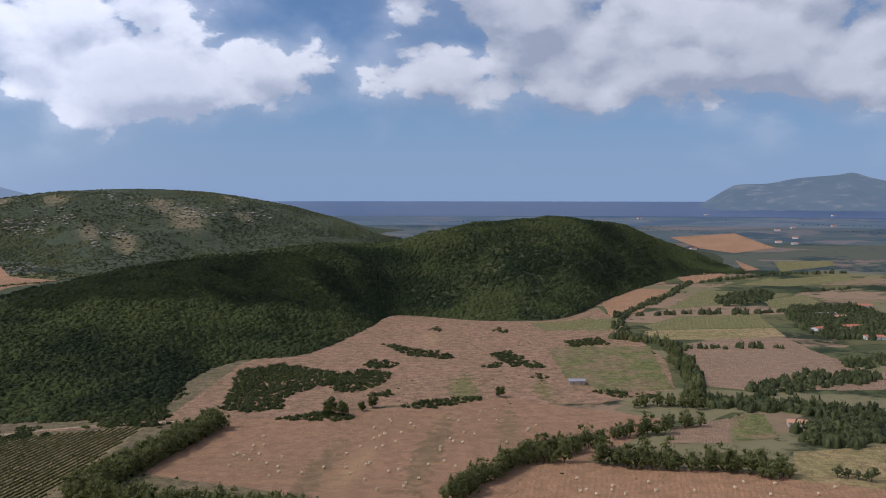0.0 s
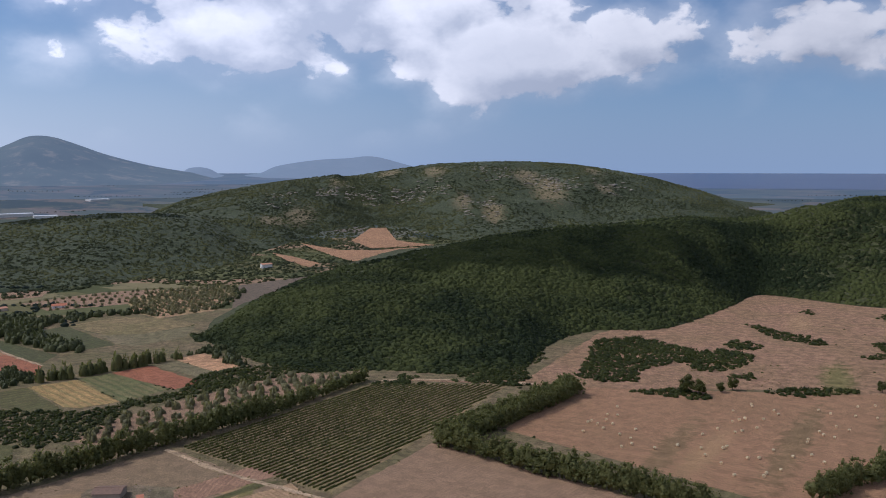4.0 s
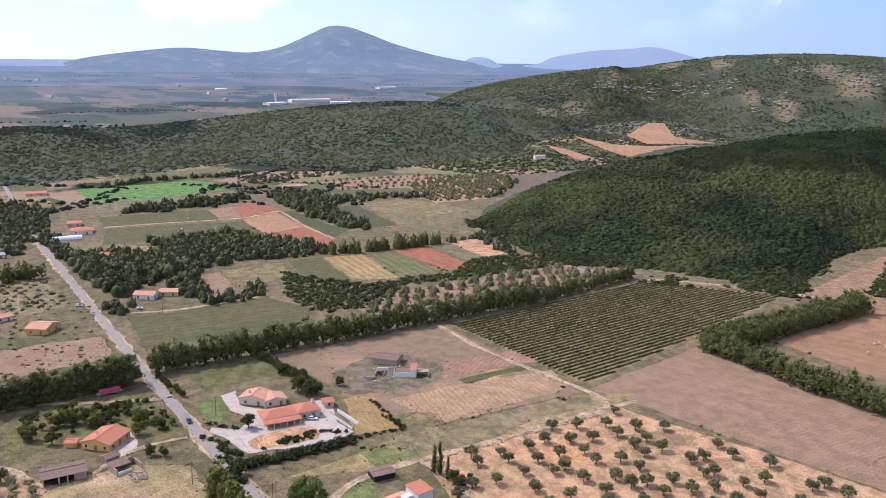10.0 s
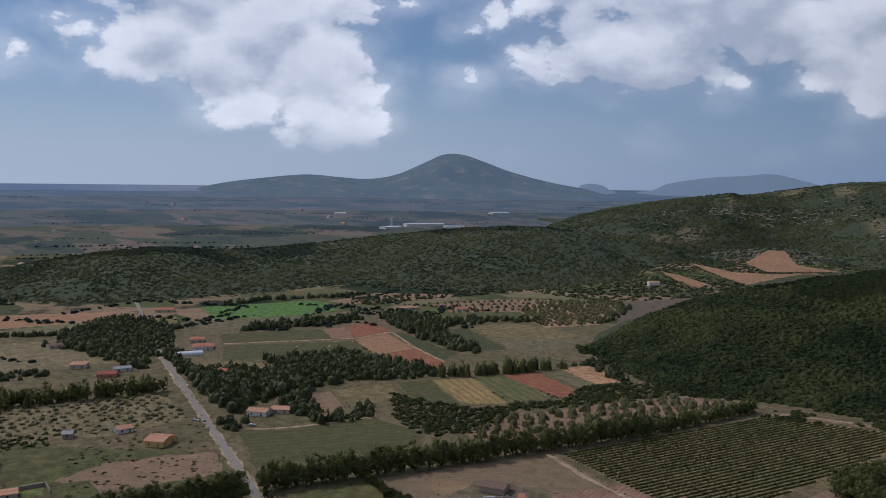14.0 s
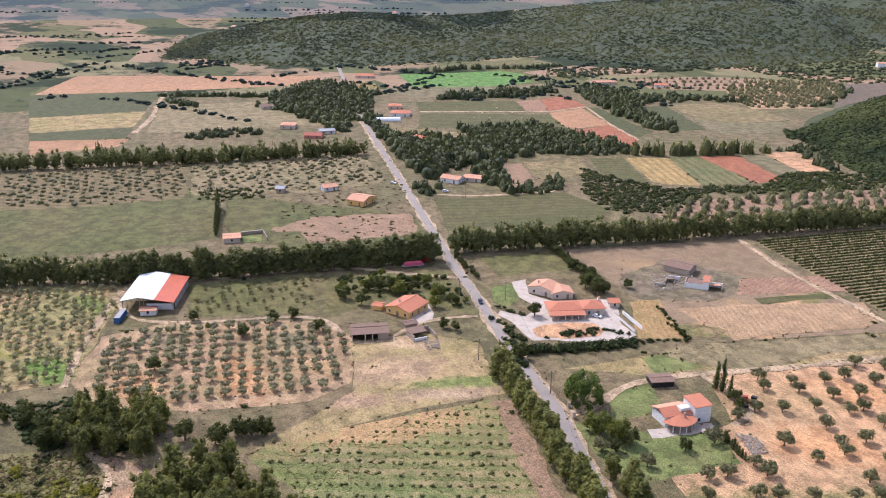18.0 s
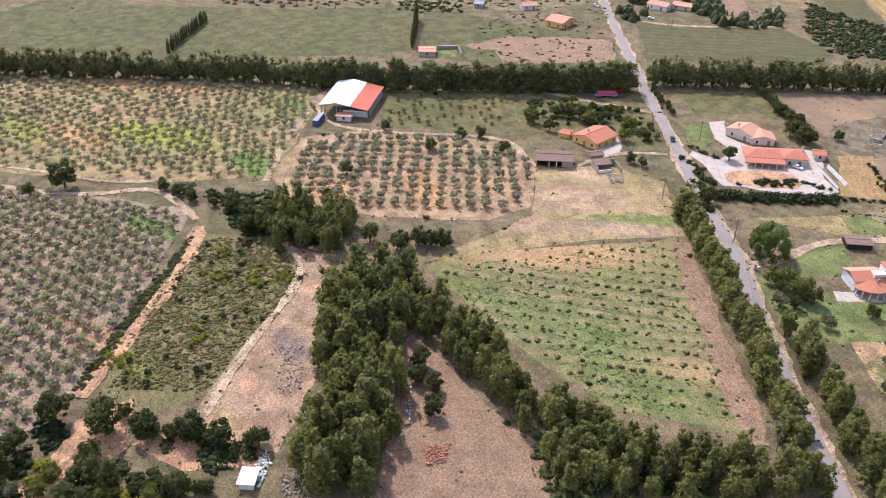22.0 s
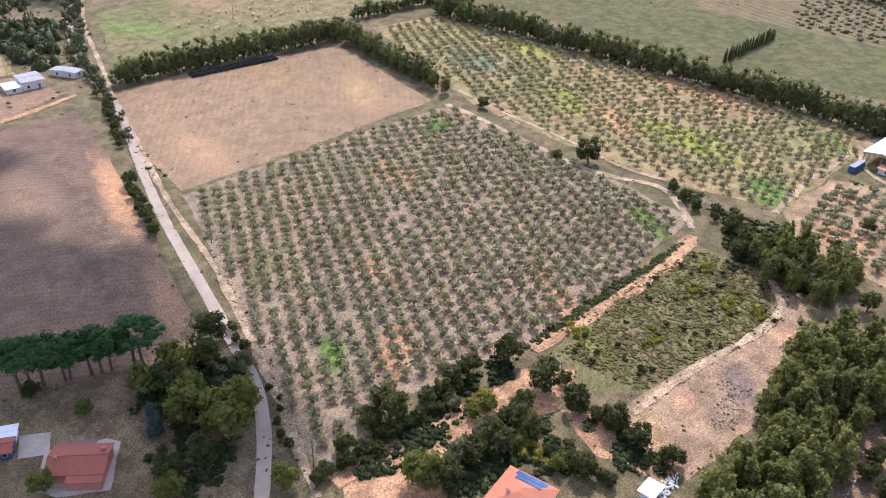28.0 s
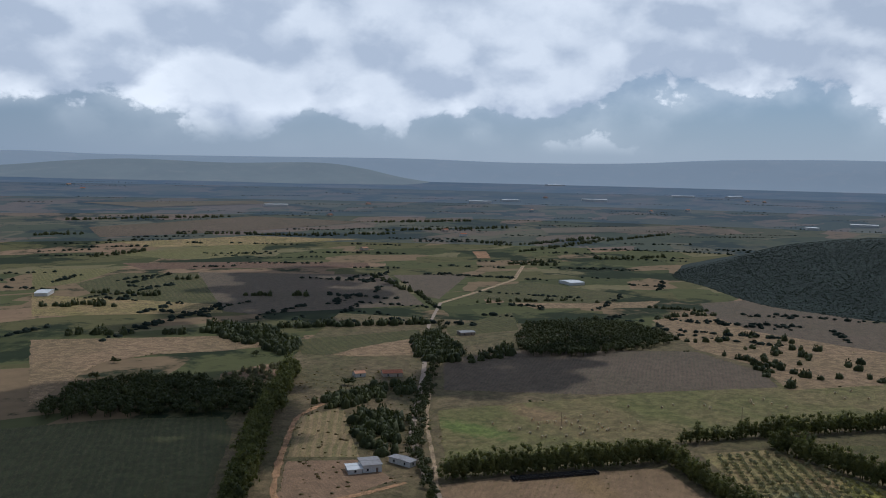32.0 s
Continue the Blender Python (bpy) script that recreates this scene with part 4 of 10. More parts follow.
field("field_meadow_bales", "green pasture strewn with straw bales", BALE_MEADOW, [(-376.1, -380.1), (-457.2, -346.0), (-626.7, -268.1), (-696.1, -225.2), (-670.9, -181.3), (-588.9, -183.6), (-409.0, -254.6), (-302.8, -298.3)])
field("field_kitchen", "striped vegetable garden by a farm lane", soil("kitchen_rows", rgb(0.14, 0.14, 0.06), rgb(0.20, 0.16, 0.085), rgb(0.30, 0.22, 0.14), 0.03, 5.0, 40), [(-300.1, -424.4), (-334.6, -424.6), (-281.4, -342.5), (-252.8, -367.2)])
field("field_bare_yard", "bare earth farmyard", DRY_PINK, [(-249.1, -362.0), (-277.4, -340.0), (-273.6, -305.3), (-235.5, -302.1), (-207.7, -312.9)])
field("field_dark_left", "dark green irrigated field", soil("dark_crop", rgb(0.075, 0.085, 0.04), rgb(0.06, 0.07, 0.032), rgb(0.10, 0.095, 0.05), 0.01, 4.0, 30), [(-140.7, -519.0), (-216.0, -490.1), (-265.2, -453.5), (-254.2, -424.2), (-175.5, -321.1), (-142.5, -337.0), (-90.6, -361.5)])
field("field_dark_left", "dark brown stubble field beyond the windbreak", DRY_BROWN, [(-88.9, -356.2), (-138.7, -329.0), (-170.7, -313.1), (-162.0, -294.3), (-128.4, -252.4), (-106.2, -226.2), (-61.8, -270.8)])

RUIN_YARD = soil("trampled_yard", rgb(0.165, 0.130, 0.100), rgb(0.130, 0.112, 0.075), rgb(0.105, 0.100, 0.055), 0.06, contrast=1.5)
RUIN_STRAW = soil("reaped_plot", rgb(0.36, 0.245, 0.165), rgb(0.29, 0.195, 0.125), rgb(0.22, 0.165, 0.09), 0.03, 2.6, 118)
MID_GREEN = soil("mid_green_meadow", rgb(0.074, 0.080, 0.032), rgb(0.105, 0.094, 0.044), rgb(0.056, 0.064, 0.024), 0.02, 6.0, 20)
VIOLET = soil("violet_tilled_clay", rgb(0.140, 0.104, 0.088), rgb(0.118, 0.094, 0.076), rgb(0.095, 0.085, 0.060), 0.008, 3.0, 60)
VIOLET_RED = soil("red_tilled_strip", rgb(0.165, 0.090, 0.066), rgb(0.135, 0.085, 0.062), rgb(0.11, 0.085, 0.06), 0.01, 3.0, 60)
EAST_GREEN = soil("mown_green_meadow", rgb(0.140, 0.140, 0.055), rgb(0.175, 0.152, 0.070), rgb(0.100, 0.108, 0.040), 0.01, 5.0, 15)
WEEDY = soil("weedy_green_field", rgb(0.110, 0.130, 0.040), rgb(0.200, 0.140, 0.085), rgb(0.080, 0.095, 0.030), 0.03, contrast=1.6)
MID_STRAW = soil("mid_straw_meadow", rgb(0.205, 0.155, 0.092), rgb(0.150, 0.128, 0.064), rgb(0.115, 0.108, 0.046), 0.02)
# Straw tones with distance haze put in as a faint blue emission.
FAR_STRAW = hazed_distance("far_straw_haze", rgb(0.20, 0.16, 0.11), rgb(0.16, 0.135, 0.095), rgb(0.12, 0.11, 0.08), rgb(0.19, 0.25, 0.36), 0.20, 0.01)
TAN_WEST = soil("tawny_reaped_field", rgb(0.265, 0.185, 0.125), rgb(0.215, 0.158, 0.100), rgb(0.175, 0.140, 0.080), 0.01, contrast=1.3)
field("field_drab_strip", "drab olive meadow strip below the hill", GREEN_DULL, [(-1000, 490), (-1002, 573), (-1024, 680), (-977, 650), (-975, 534), (-956, 475)])
field("field_pink_strip", "long pink fallow strip below the hill", DRY_PINK, [(-907, 585), (-936, 682), (-863, 760), (-830, 716), (-865, 646), (-867, 591)])
field("field_green_crop", "bright green irrigated crop", GREEN_BRIGHT, [(-952, 437), (-936, 506), (-927, 567), (-894, 578), (-835, 554), (-827, 511), (-834, 468), (-858, 407)])
field("field_brown_band", "drab brown band below the green crop", DULL, [(-862, 380), (-855, 405), (-812, 537), (-777, 522), (-786, 447), (-791.2, 385.0), (-830, 370)])
field("field_rows", "yellow and brown striped vegetable plots", soil("striped_plots", rgb(0.30, 0.19, 0.08), rgb(0.20, 0.16, 0.06), rgb(0.10, 0.10, 0.04), 0.02, 7.0, 70), [(-914, 368), (-899, 382), (-841, 364), (-820.9, 329.4)])
field("field_mid_green", "dull green plot with pale furrows", MID_GREEN, [(-770.8, 372.0), (-741.1, 457.1), (-735.0, 467.1), (-679.8, 445.1), (-708.6, 374.4), (-721.2, 352.3)])
field("field_mid_brown", "brown tilled plot", DRY_BROWN, [(-735.0, 467.1), (-732.9, 495.8), (-676.5, 467.6), (-679.8, 445.1)])
field("field_mid_red", "dark red tilled plot", RED, [(-732.9, 495.8), (-744, 533), (-682.5, 516.2), (-676.5, 467.6)])
field("field_mid_pink", "pale orange bare plot", DRY, [(-669.3, 462.5), (-675.1, 505.8), (-598.4, 479.9), (-596.4, 434.1), (-640.4, 448.2)])
field("field_mid_red", "red tilled plot", RED, [(-590.8, 432.9), (-598.4, 479.9), (-538.0, 462.6), (-514.3, 437.3), (-543.2, 436.7)])
field("field_mid_dark", "dark green vegetable strip", CROP_DARK, [(-674.4, 510.7), (-671.8, 521.8), (-559.1, 495.3), (-545.0, 468.7), (-600.5, 481.5)])
field("field_mid_meadow", "green meadow with straw bales beyond the road", MID_GREEN, [(-714.7, 351.5), (-668.5, 440.5), (-664.6, 459.2), (-596.4, 434.1), (-631.1, 415.3), (-639.1, 382.0), (-642.7, 348.2), (-653.2, 315.5)])
field("field_side_meadow", "drab straw meadow beside a farm", MID_STRAW, [(-671.3, 293.3), (-653.2, 315.5), (-617.3, 348.5), (-606.6, 325.7), (-641.7, 288.4)])
field("field_dark_fallow", "dark tilled fallow", CROP_DARK, [(-658.2, 552.2), (-654.7, 592.4), (-544.7, 544.1), (-557.6, 514.1)])
field("field_pale_fallow", "pale fallow meadow with furrows", MID_STRAW, [(-654.7, 592.4), (-647, 649), (-601.1, 662.3), (-543.9, 650.1), (-559.8, 592.4), (-583.9, 574.1)])
field("field_brown_fallow", "violet-brown tilled plot", DULL, [(-591.6, 571.1), (-583.9, 574.1), (-559.8, 592.4), (-543.9, 645.7), (-513.8, 595.3), (-526.0, 547.0), (-543.9, 544.8)])
field("field_orchard_soil", "pinkish orchard soil below the hill", DRY_PINK, [(-810, 672), (-794, 772), (-748, 824), (-696, 722), (-742, 648)])
field("field_grove_soil", "grey-green olive grove floor", GROVE, [(-720, 738), (-742, 823), (-687, 890), (-615, 805), (-583, 720), (-603.2, 660.3), (-655, 680)])
field("field_pink_far", "pink clearing at the foot of the hill", DRY_PINK, [(-862, 838), (-887, 897), (-878, 957), (-842, 903), (-833, 831)])
field("field_brown_wide", "broad violet-brown field below the hill", VIOLET, [(-680, 890), (-657, 985), (-604, 1144), (-571, 914), (-552, 859), (-574, 739)])
field("field_green_hollow", "green meadow beside the wooded ridge", MID_GREEN, [(-469.3, 588.8), (-443.3, 630.7), (-413.4, 623.1), (-420.7, 558.3), (-459.8, 553.6)])
field("field_house_pale", "pale dry plot among trees", DRY_PINK, [(-518.2, 316.5), (-510.6, 331.9), (-462.6, 313.0), (-456.7, 289.7)])
field("field_drab_plot", "brown-green rough plot", MID_STRAW, [(-512.8, 334.3), (-504.5, 381.2), (-471.1, 361.4), (-463.1, 337.6), (-467.1, 318.4)])
field("field_green_mid", "drab green meadow between hedges", MID_GREEN, [(-457.1, 233.7), (-447.9, 257.0), (-433.7, 315.7), (-396.3, 319.1), (-373.3, 300.2), (-392.7, 237.3), (-395.9, 210.5)])
field("field_plots", "olive green plot", MID_GREEN, [(-503.3, 387.1), (-494.2, 410.4), (-426.5, 380.9), (-432.2, 365.6), (-465.7, 368.5)])
field("field_plots", "yellow and brown striped plots", soil("yellow_plots", rgb(0.38, 0.25, 0.12), rgb(0.28, 0.19, 0.085), rgb(0.13, 0.13, 0.055), 0.02, 6.0, 112), [(-493.5, 411.0), (-479.7, 441.8), (-408.7, 409.5), (-420.5, 388.4), (-432.2, 386.0)])
field("field_plots", "green leafy vegetable strips", soil("green_plots", rgb(0.10, 0.12, 0.05), rgb(0.16, 0.14, 0.07), rgb(0.06, 0.08, 0.03), 0.02, 6.0, 112), [(-480.5, 443.7), (-472.0, 465.0), (-400.6, 447.6), (-407.0, 408.9)])
field("field_plots", "red earth plot", RED, [(-472.8, 467.0), (-462.6, 496.1), (-392.6, 471.2), (-398.0, 447.7)])
field("field_plots", "grey-brown weedy plot", DULL, [(-462.2, 496.4), (-457.7, 518.3), (-402.2, 499.6), (-400.7, 480.8)])
field("field_plots", "pale orange bare plot", ORANGE, [(-461.6, 520.6), (-455.3, 548.2), (-398.0, 530.0), (-406.2, 501.1)])
field("field_orchard_pink", "pink soil of a grey-green orchard", DRY_PINK, [(-372.9, 337.0), (-383.7, 371.5), (-370.4, 446.4), (-351.3, 523.3), (-299.8, 528.0), (-293.4, 507.8), (-313.2, 435.1), (-325.2, 381.5), (-348.5, 337.1)])
field("field_pinky", "pink bare field on the plain", DRY, [(617, 2326), (824, 2416), (790, 2029), (662, 1938), (616, 2040)])
field("field_pinky", "pink bare tongue beside the ridge", DRY, [(471, 1766), (533, 1811), (525, 1573), (419, 1455), (425, 1547)])
field("field_pinky", "pale slope behind the ridge", DRY, [(620, 1812), (614, 1650), (579, 1636)])
field("field_far_green", "green meadow among hedges", EAST_GREEN, [(688, 1773), (807, 1776), (787, 1701), (639, 1612)])
field("field_far_green", "yellow-green meadow among hedges", EAST_GREEN, [(575, 1504), (744, 1566), (720, 1482), (556, 1410)])
field("field_far_green", "large green meadow below the ridge", EAST_GREEN, [(299, 1140), (410, 1354), (592, 1534), (540, 1315), (439, 1209), (316, 1140)])
field("field_far_green", "green field corner before the village", EAST_GREEN, [(465, 1235), (557, 1308), (525, 1148), (443, 1147)])
field("field_far_green", "drab green meadow before the stream trees", EAST_GREEN, [(234, 989), (296, 1070), (403, 1086), (381, 977), (300, 968), (239, 955)])
field("field_far_tan", "tawny mown meadow", STRAW, [(226, 951), (299, 964), (380, 973), (369, 913), (278, 894), (211, 890)])
field("field_pinky", "tawny pasture beyond the stream trees", DRY_PINK, [(240.5, 856.5), (289, 891), (367, 906), (361, 825), (367.4, 773.9), (306.9, 659.0), (239.3, 654.9), (201.3, 674.6)])
field("field_pinky", "tawny strip under the village", DRY_PINK, [(353.5, 760.6), (379.1, 723.7), (345.7, 659.2), (305.1, 655.1)])
field("field_patch_green", "rough green and brown field by the concrete house", WEEDY, [(103.5, 842.8), (208.2, 853.0), (179.8, 658.5), (124.6, 650.6), (101.7, 704.2)])
field("field_patch_green", "narrow green strip under the ridge", EAST_GREEN, [(102, 1010), (214, 1049), (201, 967), (115, 950)])
field("field_pinky", "pink slope at the end of the ridge", DRY, [(236, 1298), (389, 1518), (378, 1396), (260, 1112), (209, 1059)])
field("field_garden_plot", "green garden plot beside the farm", WEEDY, [(200.2, 580.9), (221.6, 584.0), (209.6, 525.6), (178.7, 515.6)])
field("field_bale_meadow", "brown-green meadow strewn with straw bales", STRAW, [(207.0, 496.0), (267.4, 507.6), (227.2, 429.9), (184.9, 445.5)])
field("field_dry_plot", "dry plot between tree belts", DRY_PINK, [(148.5, 544.9), (194.5, 573.3), (176.5, 513.2), (136.5, 513.1)])
field("field_tan_wide", "wide tawny reaped field before the oaks", TAN_WEST, [(-260.6, -763.3), (-436.9, -655.8), (-429.9, -610.7), (-356.7, -625.5), (-317.3, -644.2), (-271.2, -642.8), (-222.5, -592.3), (-186.1, -550.7)])
field("field_olive_strip", "sunlit olive-green strip", EAST_GREEN, [(-445, -1290), (-552, -1227), (-435, -1106), (-370, -1075)])
field("field_tan_strip", "pale tawny strip", STRAW, [(-355, -1033), (-492, -848), (-463, -793), (-303, -883)])
field("field_west_green", "dull green field with scattered trees", MID_GREEN, [(-432, -1100), (-525, -1177), (-612, -1116), (-492, -838), (-405, -968)])
field("field_violet", "broad violet-brown tilled field", VIOLET, [(-619, -1128), (-828, -949), (-675, -708), (-484, -767), (-468, -798)])
field("field_violet", "violet-brown tilled field beside the lane", VIOLET, [(-835, -944), (-940, -889), (-720, -730), (-723, -764)])
field("field_red_line", "long red-brown tilled strip", VIOLET_RED, [(-581, -1301), (-930, -1124), (-876, -1045), (-571, -1205)])
field("field_west_green", "green crop strip on the plain", EAST_GREEN, [(-637, -1426), (-833, -1453), (-927, -1418), (-771, -1238), (-623, -1314)])
field("field_pale_strip", "long pale straw strip", STRAW, [(-695, -1578), (-980, -1551), (-1132, -1390), (-922, -1421), (-722, -1477)])
field("field_violet", "violet tilled band far on the plain", VIOLET, [(-751, -1839), (-1201, -1900), (-1370, -1656), (-1030, -1630), (-701, -1666)])
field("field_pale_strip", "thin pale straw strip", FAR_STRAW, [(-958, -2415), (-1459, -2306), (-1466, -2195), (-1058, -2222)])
field("field_pasture_dark", "dark brown pasture beyond the green meadow", VIOLET, [(-485.9, -485.4), (-578.2, -465.2), (-682.6, -368.6), (-651.3, -293.2), (-612.1, -262.9), (-486.7, -339.3), (-415.3, -414.2)])
field("field_sandy", "pale sandy pasture with scattered oaks", TAN_WEST, [(-797, -483), (-892, -477), (-868, -391), (-818.2, -226.7), (-773.6, -213.6), (-682.0, -214.2), (-609.4, -253.9), (-667.9, -303.4), (-692.0, -373.8)])
field("field_brown_rim", "brown field below the wooded hill", VIOLET, [(-958, -514), (-1035, -492), (-980, -274), (-815.4, -225.9), (-824, -383), (-889, -469)])
field("field_small_green", "small green meadow by a lane", MID_GREEN, [(-587.6, -586.2), (-718, -612), (-637.7, -533.9), (-560.4, -551.3)])
field("field_small_green", "drab meadow beyond the fork", MID_GREEN, [(-840, -777), (-953, -771), (-947, -596), (-849, -598), (-783, -659), (-751, -713)])
field("field_pale_strip", "sunlit sandy strip beyond the meadow", TAN_WEST, [(-770, -657), (-845, -595), (-935, -556), (-873, -534), (-758, -612)])
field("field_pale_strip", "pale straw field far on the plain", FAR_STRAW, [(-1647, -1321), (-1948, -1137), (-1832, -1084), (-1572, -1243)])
field("field_pale_strip", "orange bare plot far on the plain", DRY, [(-1191, -1119), (-1213, -1103), (-1145, -1030), (-1126, -1044)])
field("field_west_green", "green meadow beside the stream trees", MID_GREEN, [(-434.9, -626.4), (-563.0, -594.2), (-520.2, -556.2), (-432.3, -550.6), (-407.6, -571.2)])
field("field_tan_wide", "sandy waste among scrub", TAN_WEST, [(-425.2, -556.5), (-468.8, -565.7), (-529.3, -566.0), (-480.5, -510.0), (-438.7, -536.5)])
field("field_tan_wide", "bare orchard soil under small trees", DRY_PINK, [(-270.6, -475.8), (-321.8, -552.9), (-378.1, -560.0), (-323.1, -482.2), (-294.2, -454.9)])
strip("dirt_track", "pale farm track between plots", SAND, [(-721.2, 352.3), (-701.0, 402.9), (-671.7, 464.2), (-679.9, 514.2)], 5.0, 0.72, "track")
strip("dirt_track", "pale path through the meadow", SAND, [(-463.2, 238.7), (-449.9, 258.2), (-443.3, 284.9), (-437.5, 319.3)], 4.0, 0.72, "track")
strip("dirt_track", "pale field path", SAND, [(-679.9, 514.2), (-600.5, 481.5), (-538.0, 462.6)], 3.5, 0.72, "track")
field("field_ruin_yard", "grey-brown trampled ground round the ruined farm", RUIN_YARD, [(-303.8, 260.9), (-307.1, 288.6), (-289.1, 303.5), (-268.9, 307.9), (-258.6, 287.9), (-259.1, 272.0), (-269.8, 246.2), (-286.4, 242.2)], ragged=5.0)
field("field_ruin_brown", "tawny tilled strip beside the ruined farm", DRY_BROWN, [(-271.5, 303.5), (-257.9, 344.3), (-238.2, 343.2), (-252.8, 299.1), (-258.6, 287.9)])
field("field_ruin_green", "narrow green strip across the fallow", MID_GREEN, [(-251.9, 291.8), (-241.8, 327.8), (-231.1, 335.1), (-239.7, 315.8), (-245.6, 290.6)])
field("field_ruin_straw", "pale reaped plot with dry stalks", RUIN_STRAW, [(-257.5, 251.9), (-246.1, 289.2), (-226.4, 332.9), (-210.0, 323.3), (-207.6, 310.3), (-218.2, 275.6), (-223.1, 251.3), (-242.5, 250.9)])
field("field_ruin_green", "green weedy wedge at a plot corner", WEEDY, [(-244.7, 239.3), (-240.8, 249.1), (-231.2, 256.0), (-228.1, 246.9), (-236.0, 233.9)])
field("field_drab_strip", "drab brown meadow strip along a bank", DRAB, [(-220.6, 252.1), (-202.8, 305.6), (-193.9, 315.3), (-185.4, 313.2), (-197.7, 276.9), (-200.7, 239.6), (-207.4, 227.1), (-228.4, 213.9), (-227.9, 232.3)])
strip("dirt_track", "orange rutted track between the grove and the scrub", ORANGE, [(-185.2, -48.7), (-194.3, -45.0), (-206.5, -38.9), (-221.4, -32.5), (-237.7, -25.5), (-257.5, -18.9), (-269.0, -18.6)], 5.5, 0.74, "track")
strip("dirt_track", "pale pink path across the waste ground", SAND, [(-171.0, -17.4), (-183.6, -11.9), (-193.0, -8.5), (-203.5, -2.1), (-214.8, 5.8), (-228.3, 12.6), (-240.6, 15.7), (-249.2, 13.4), (-252.2, 8.6)], 3.6, 0.74, "track")
strip("dirt_track", "bare pale path between the tree belts", DRY_PINK, [(-143.6, 25.4), (-155.0, 29.3), (-171.7, 32.5), (-188.2, 35.9), (-198.8, 39.1)], 4.5, 0.74, "track")
strip("dirt_track", "winding orange earth path through the gully", ORANGE, [(-118.9, -75.1), (-126.2, -71.7), (-142.9, -64.9), (-150.0, -58.6), (-159.0, -52.2), (-167.9, -48.6), (-174.9, -46.7), (-181.7, -40.0)], 6.5, 0.74, "track")
strip("dirt_track", "pinkish wheel-worn headland beside the crop rows", DRY_PINK, [(-223.1, 141.3), (-202.9, 134.9), (-182.3, 128.6), (-159.4, 122.2), (-139.7, 117.4), (-130.0, 114.7)], 8.5, 0.72, "track")
field("field_hill_pasture", "pink grazed clearing at the foot of the long hill", DRY, [(-914, 1390), (-793, 1337), (-732, 1361), (-693, 1426), (-592, 1460), (-627, 1311), (-687, 1193)], 0.8)
field("field_hill_pasture", "pale grazed clearing running up the long hill", DRY, [(-845, 1468), (-919, 1682), (-889, 1699), (-765, 1506), (-666, 1475), (-753, 1381)], 0.9)
field("field_hill_pasture", "narrow pale clearing below the white house", DRY, [(-885, 1254), (-818, 1220), (-720, 1150), (-706, 1097), (-789, 1161)], 0.8)
strip("road", "narrow straight country road of worn asphalt", ASPHALT, [(-1160.0, 430.0), (-717.0, 289.9), (-728.1, 294.4), (-522.9, 237.4), (-351.2, 189.8), (-301.7, 177.8), (-257.3, 165.3), (-206.5, 154.7), (-173.3, 142.2), (-143.7, 133.1), (-101.8, 121.7), (-70.0, 113.0), (-20.0, 97.0)], 4.4, 0.75, wobble=0.04)
strip("road_verge", "dusty pale verges of the country road", SAND, [(-717.0, 289.9), (-522.9, 237.4), (-351.2, 189.8), (-301.7, 177.8), (-257.3, 165.3), (-206.5, 154.7), (-173.3, 142.2), (-143.7, 133.1), (-101.8, 121.7), (-20.0, 97.0)], 6.6, 0.70, wobble=0.5)
strip("lane", "pale concrete farm lane between fields", CONCRETE, [(-92.9, -78.4), (-108.3, -87.7), (-120.9, -94.5), (-139.2, -108.3), (-148.6, -121.3), (-161.3, -137.4), (-177.6, -159.1), (-199.5, -188.2), (-227.2, -221.3), (-258.3, -255.9), (-283.1, -286.1), (-284.0, -293.7), (-331.2, -356.1), (-434.2, -455.0), (-585.9, -607.8), (-698, -705)], 3.6, 0.75)
strip("lane", "pale farm lane running across the plain", SAND, [(-698, -705), (-797, -742), (-946, -804), (-1103, -919)], 6.0, 0.75)
strip("dirt_track", "pale dusty track beside the concrete lane", SAND, [(-113.5, -76.4), (-129.9, -93.4), (-158.1, -125.0), (-183.2, -155.0), (-210.1, -194.3), (-246.7, -240.5), (-283.1, -286.1), (-298.9, -302.7), (-353.2, -366.9), (-402.7, -415.1)], 3.0, 0.7, "track")
strip("dirt_track", "sandy track round the vineyard", SAND, [(-315.4, 347.6), (-267.3, 332.1), (-226.8, 326.2), (-198.3, 322.2), (-179.1, 317.7), (-181.8, 296.4), (-193.5, 263.3), (-204.1, 226.7)], 4.0, 0.7, "track")
strip("dirt_track", "sandy headland path above the vineyard", SAND, [(-283.8, 518.3), (-276.6, 533.4), (-233.4, 549.5), (-190.2, 559.1), (-176.5, 562.1)], 5.0, 0.7, "track")
strip("dirt_track", "pale drive to the orange-roofed house", SAND, [(-205.4, 152.7), (-202.3, 163.4), (-214.3, 187.5), (-208.7, 215.0), (-195.4, 253.8), (-185.8, 295.6), (-175.9, 327.4)], 4.5, 0.71, "track")
strip("dirt_track", "pale track through the old olive grove", SAND, [(-205.5, 217.6), (-191.1, 217.7), (-183.6, 223.8), (-173.1, 210.2), (-175.1, 201.9)], 3.5, 0.7, "track")
strip("dirt_track", "winding sandy farm track", SAND, [(-377.6, 34.3), (-346.8, 35.4), (-338.6, 49.9), (-330.1, 71.4), (-324.9, 94.2), (-316.6, 111.4), (-303.9, 111.6), (-290.8, 107.8), (-281.7, 115.0), (-283.4, 125.5), (-294.2, 140.7), (-294.7, 157.0), (-288.9, 169.0)], 3.0, 0.7, "track")
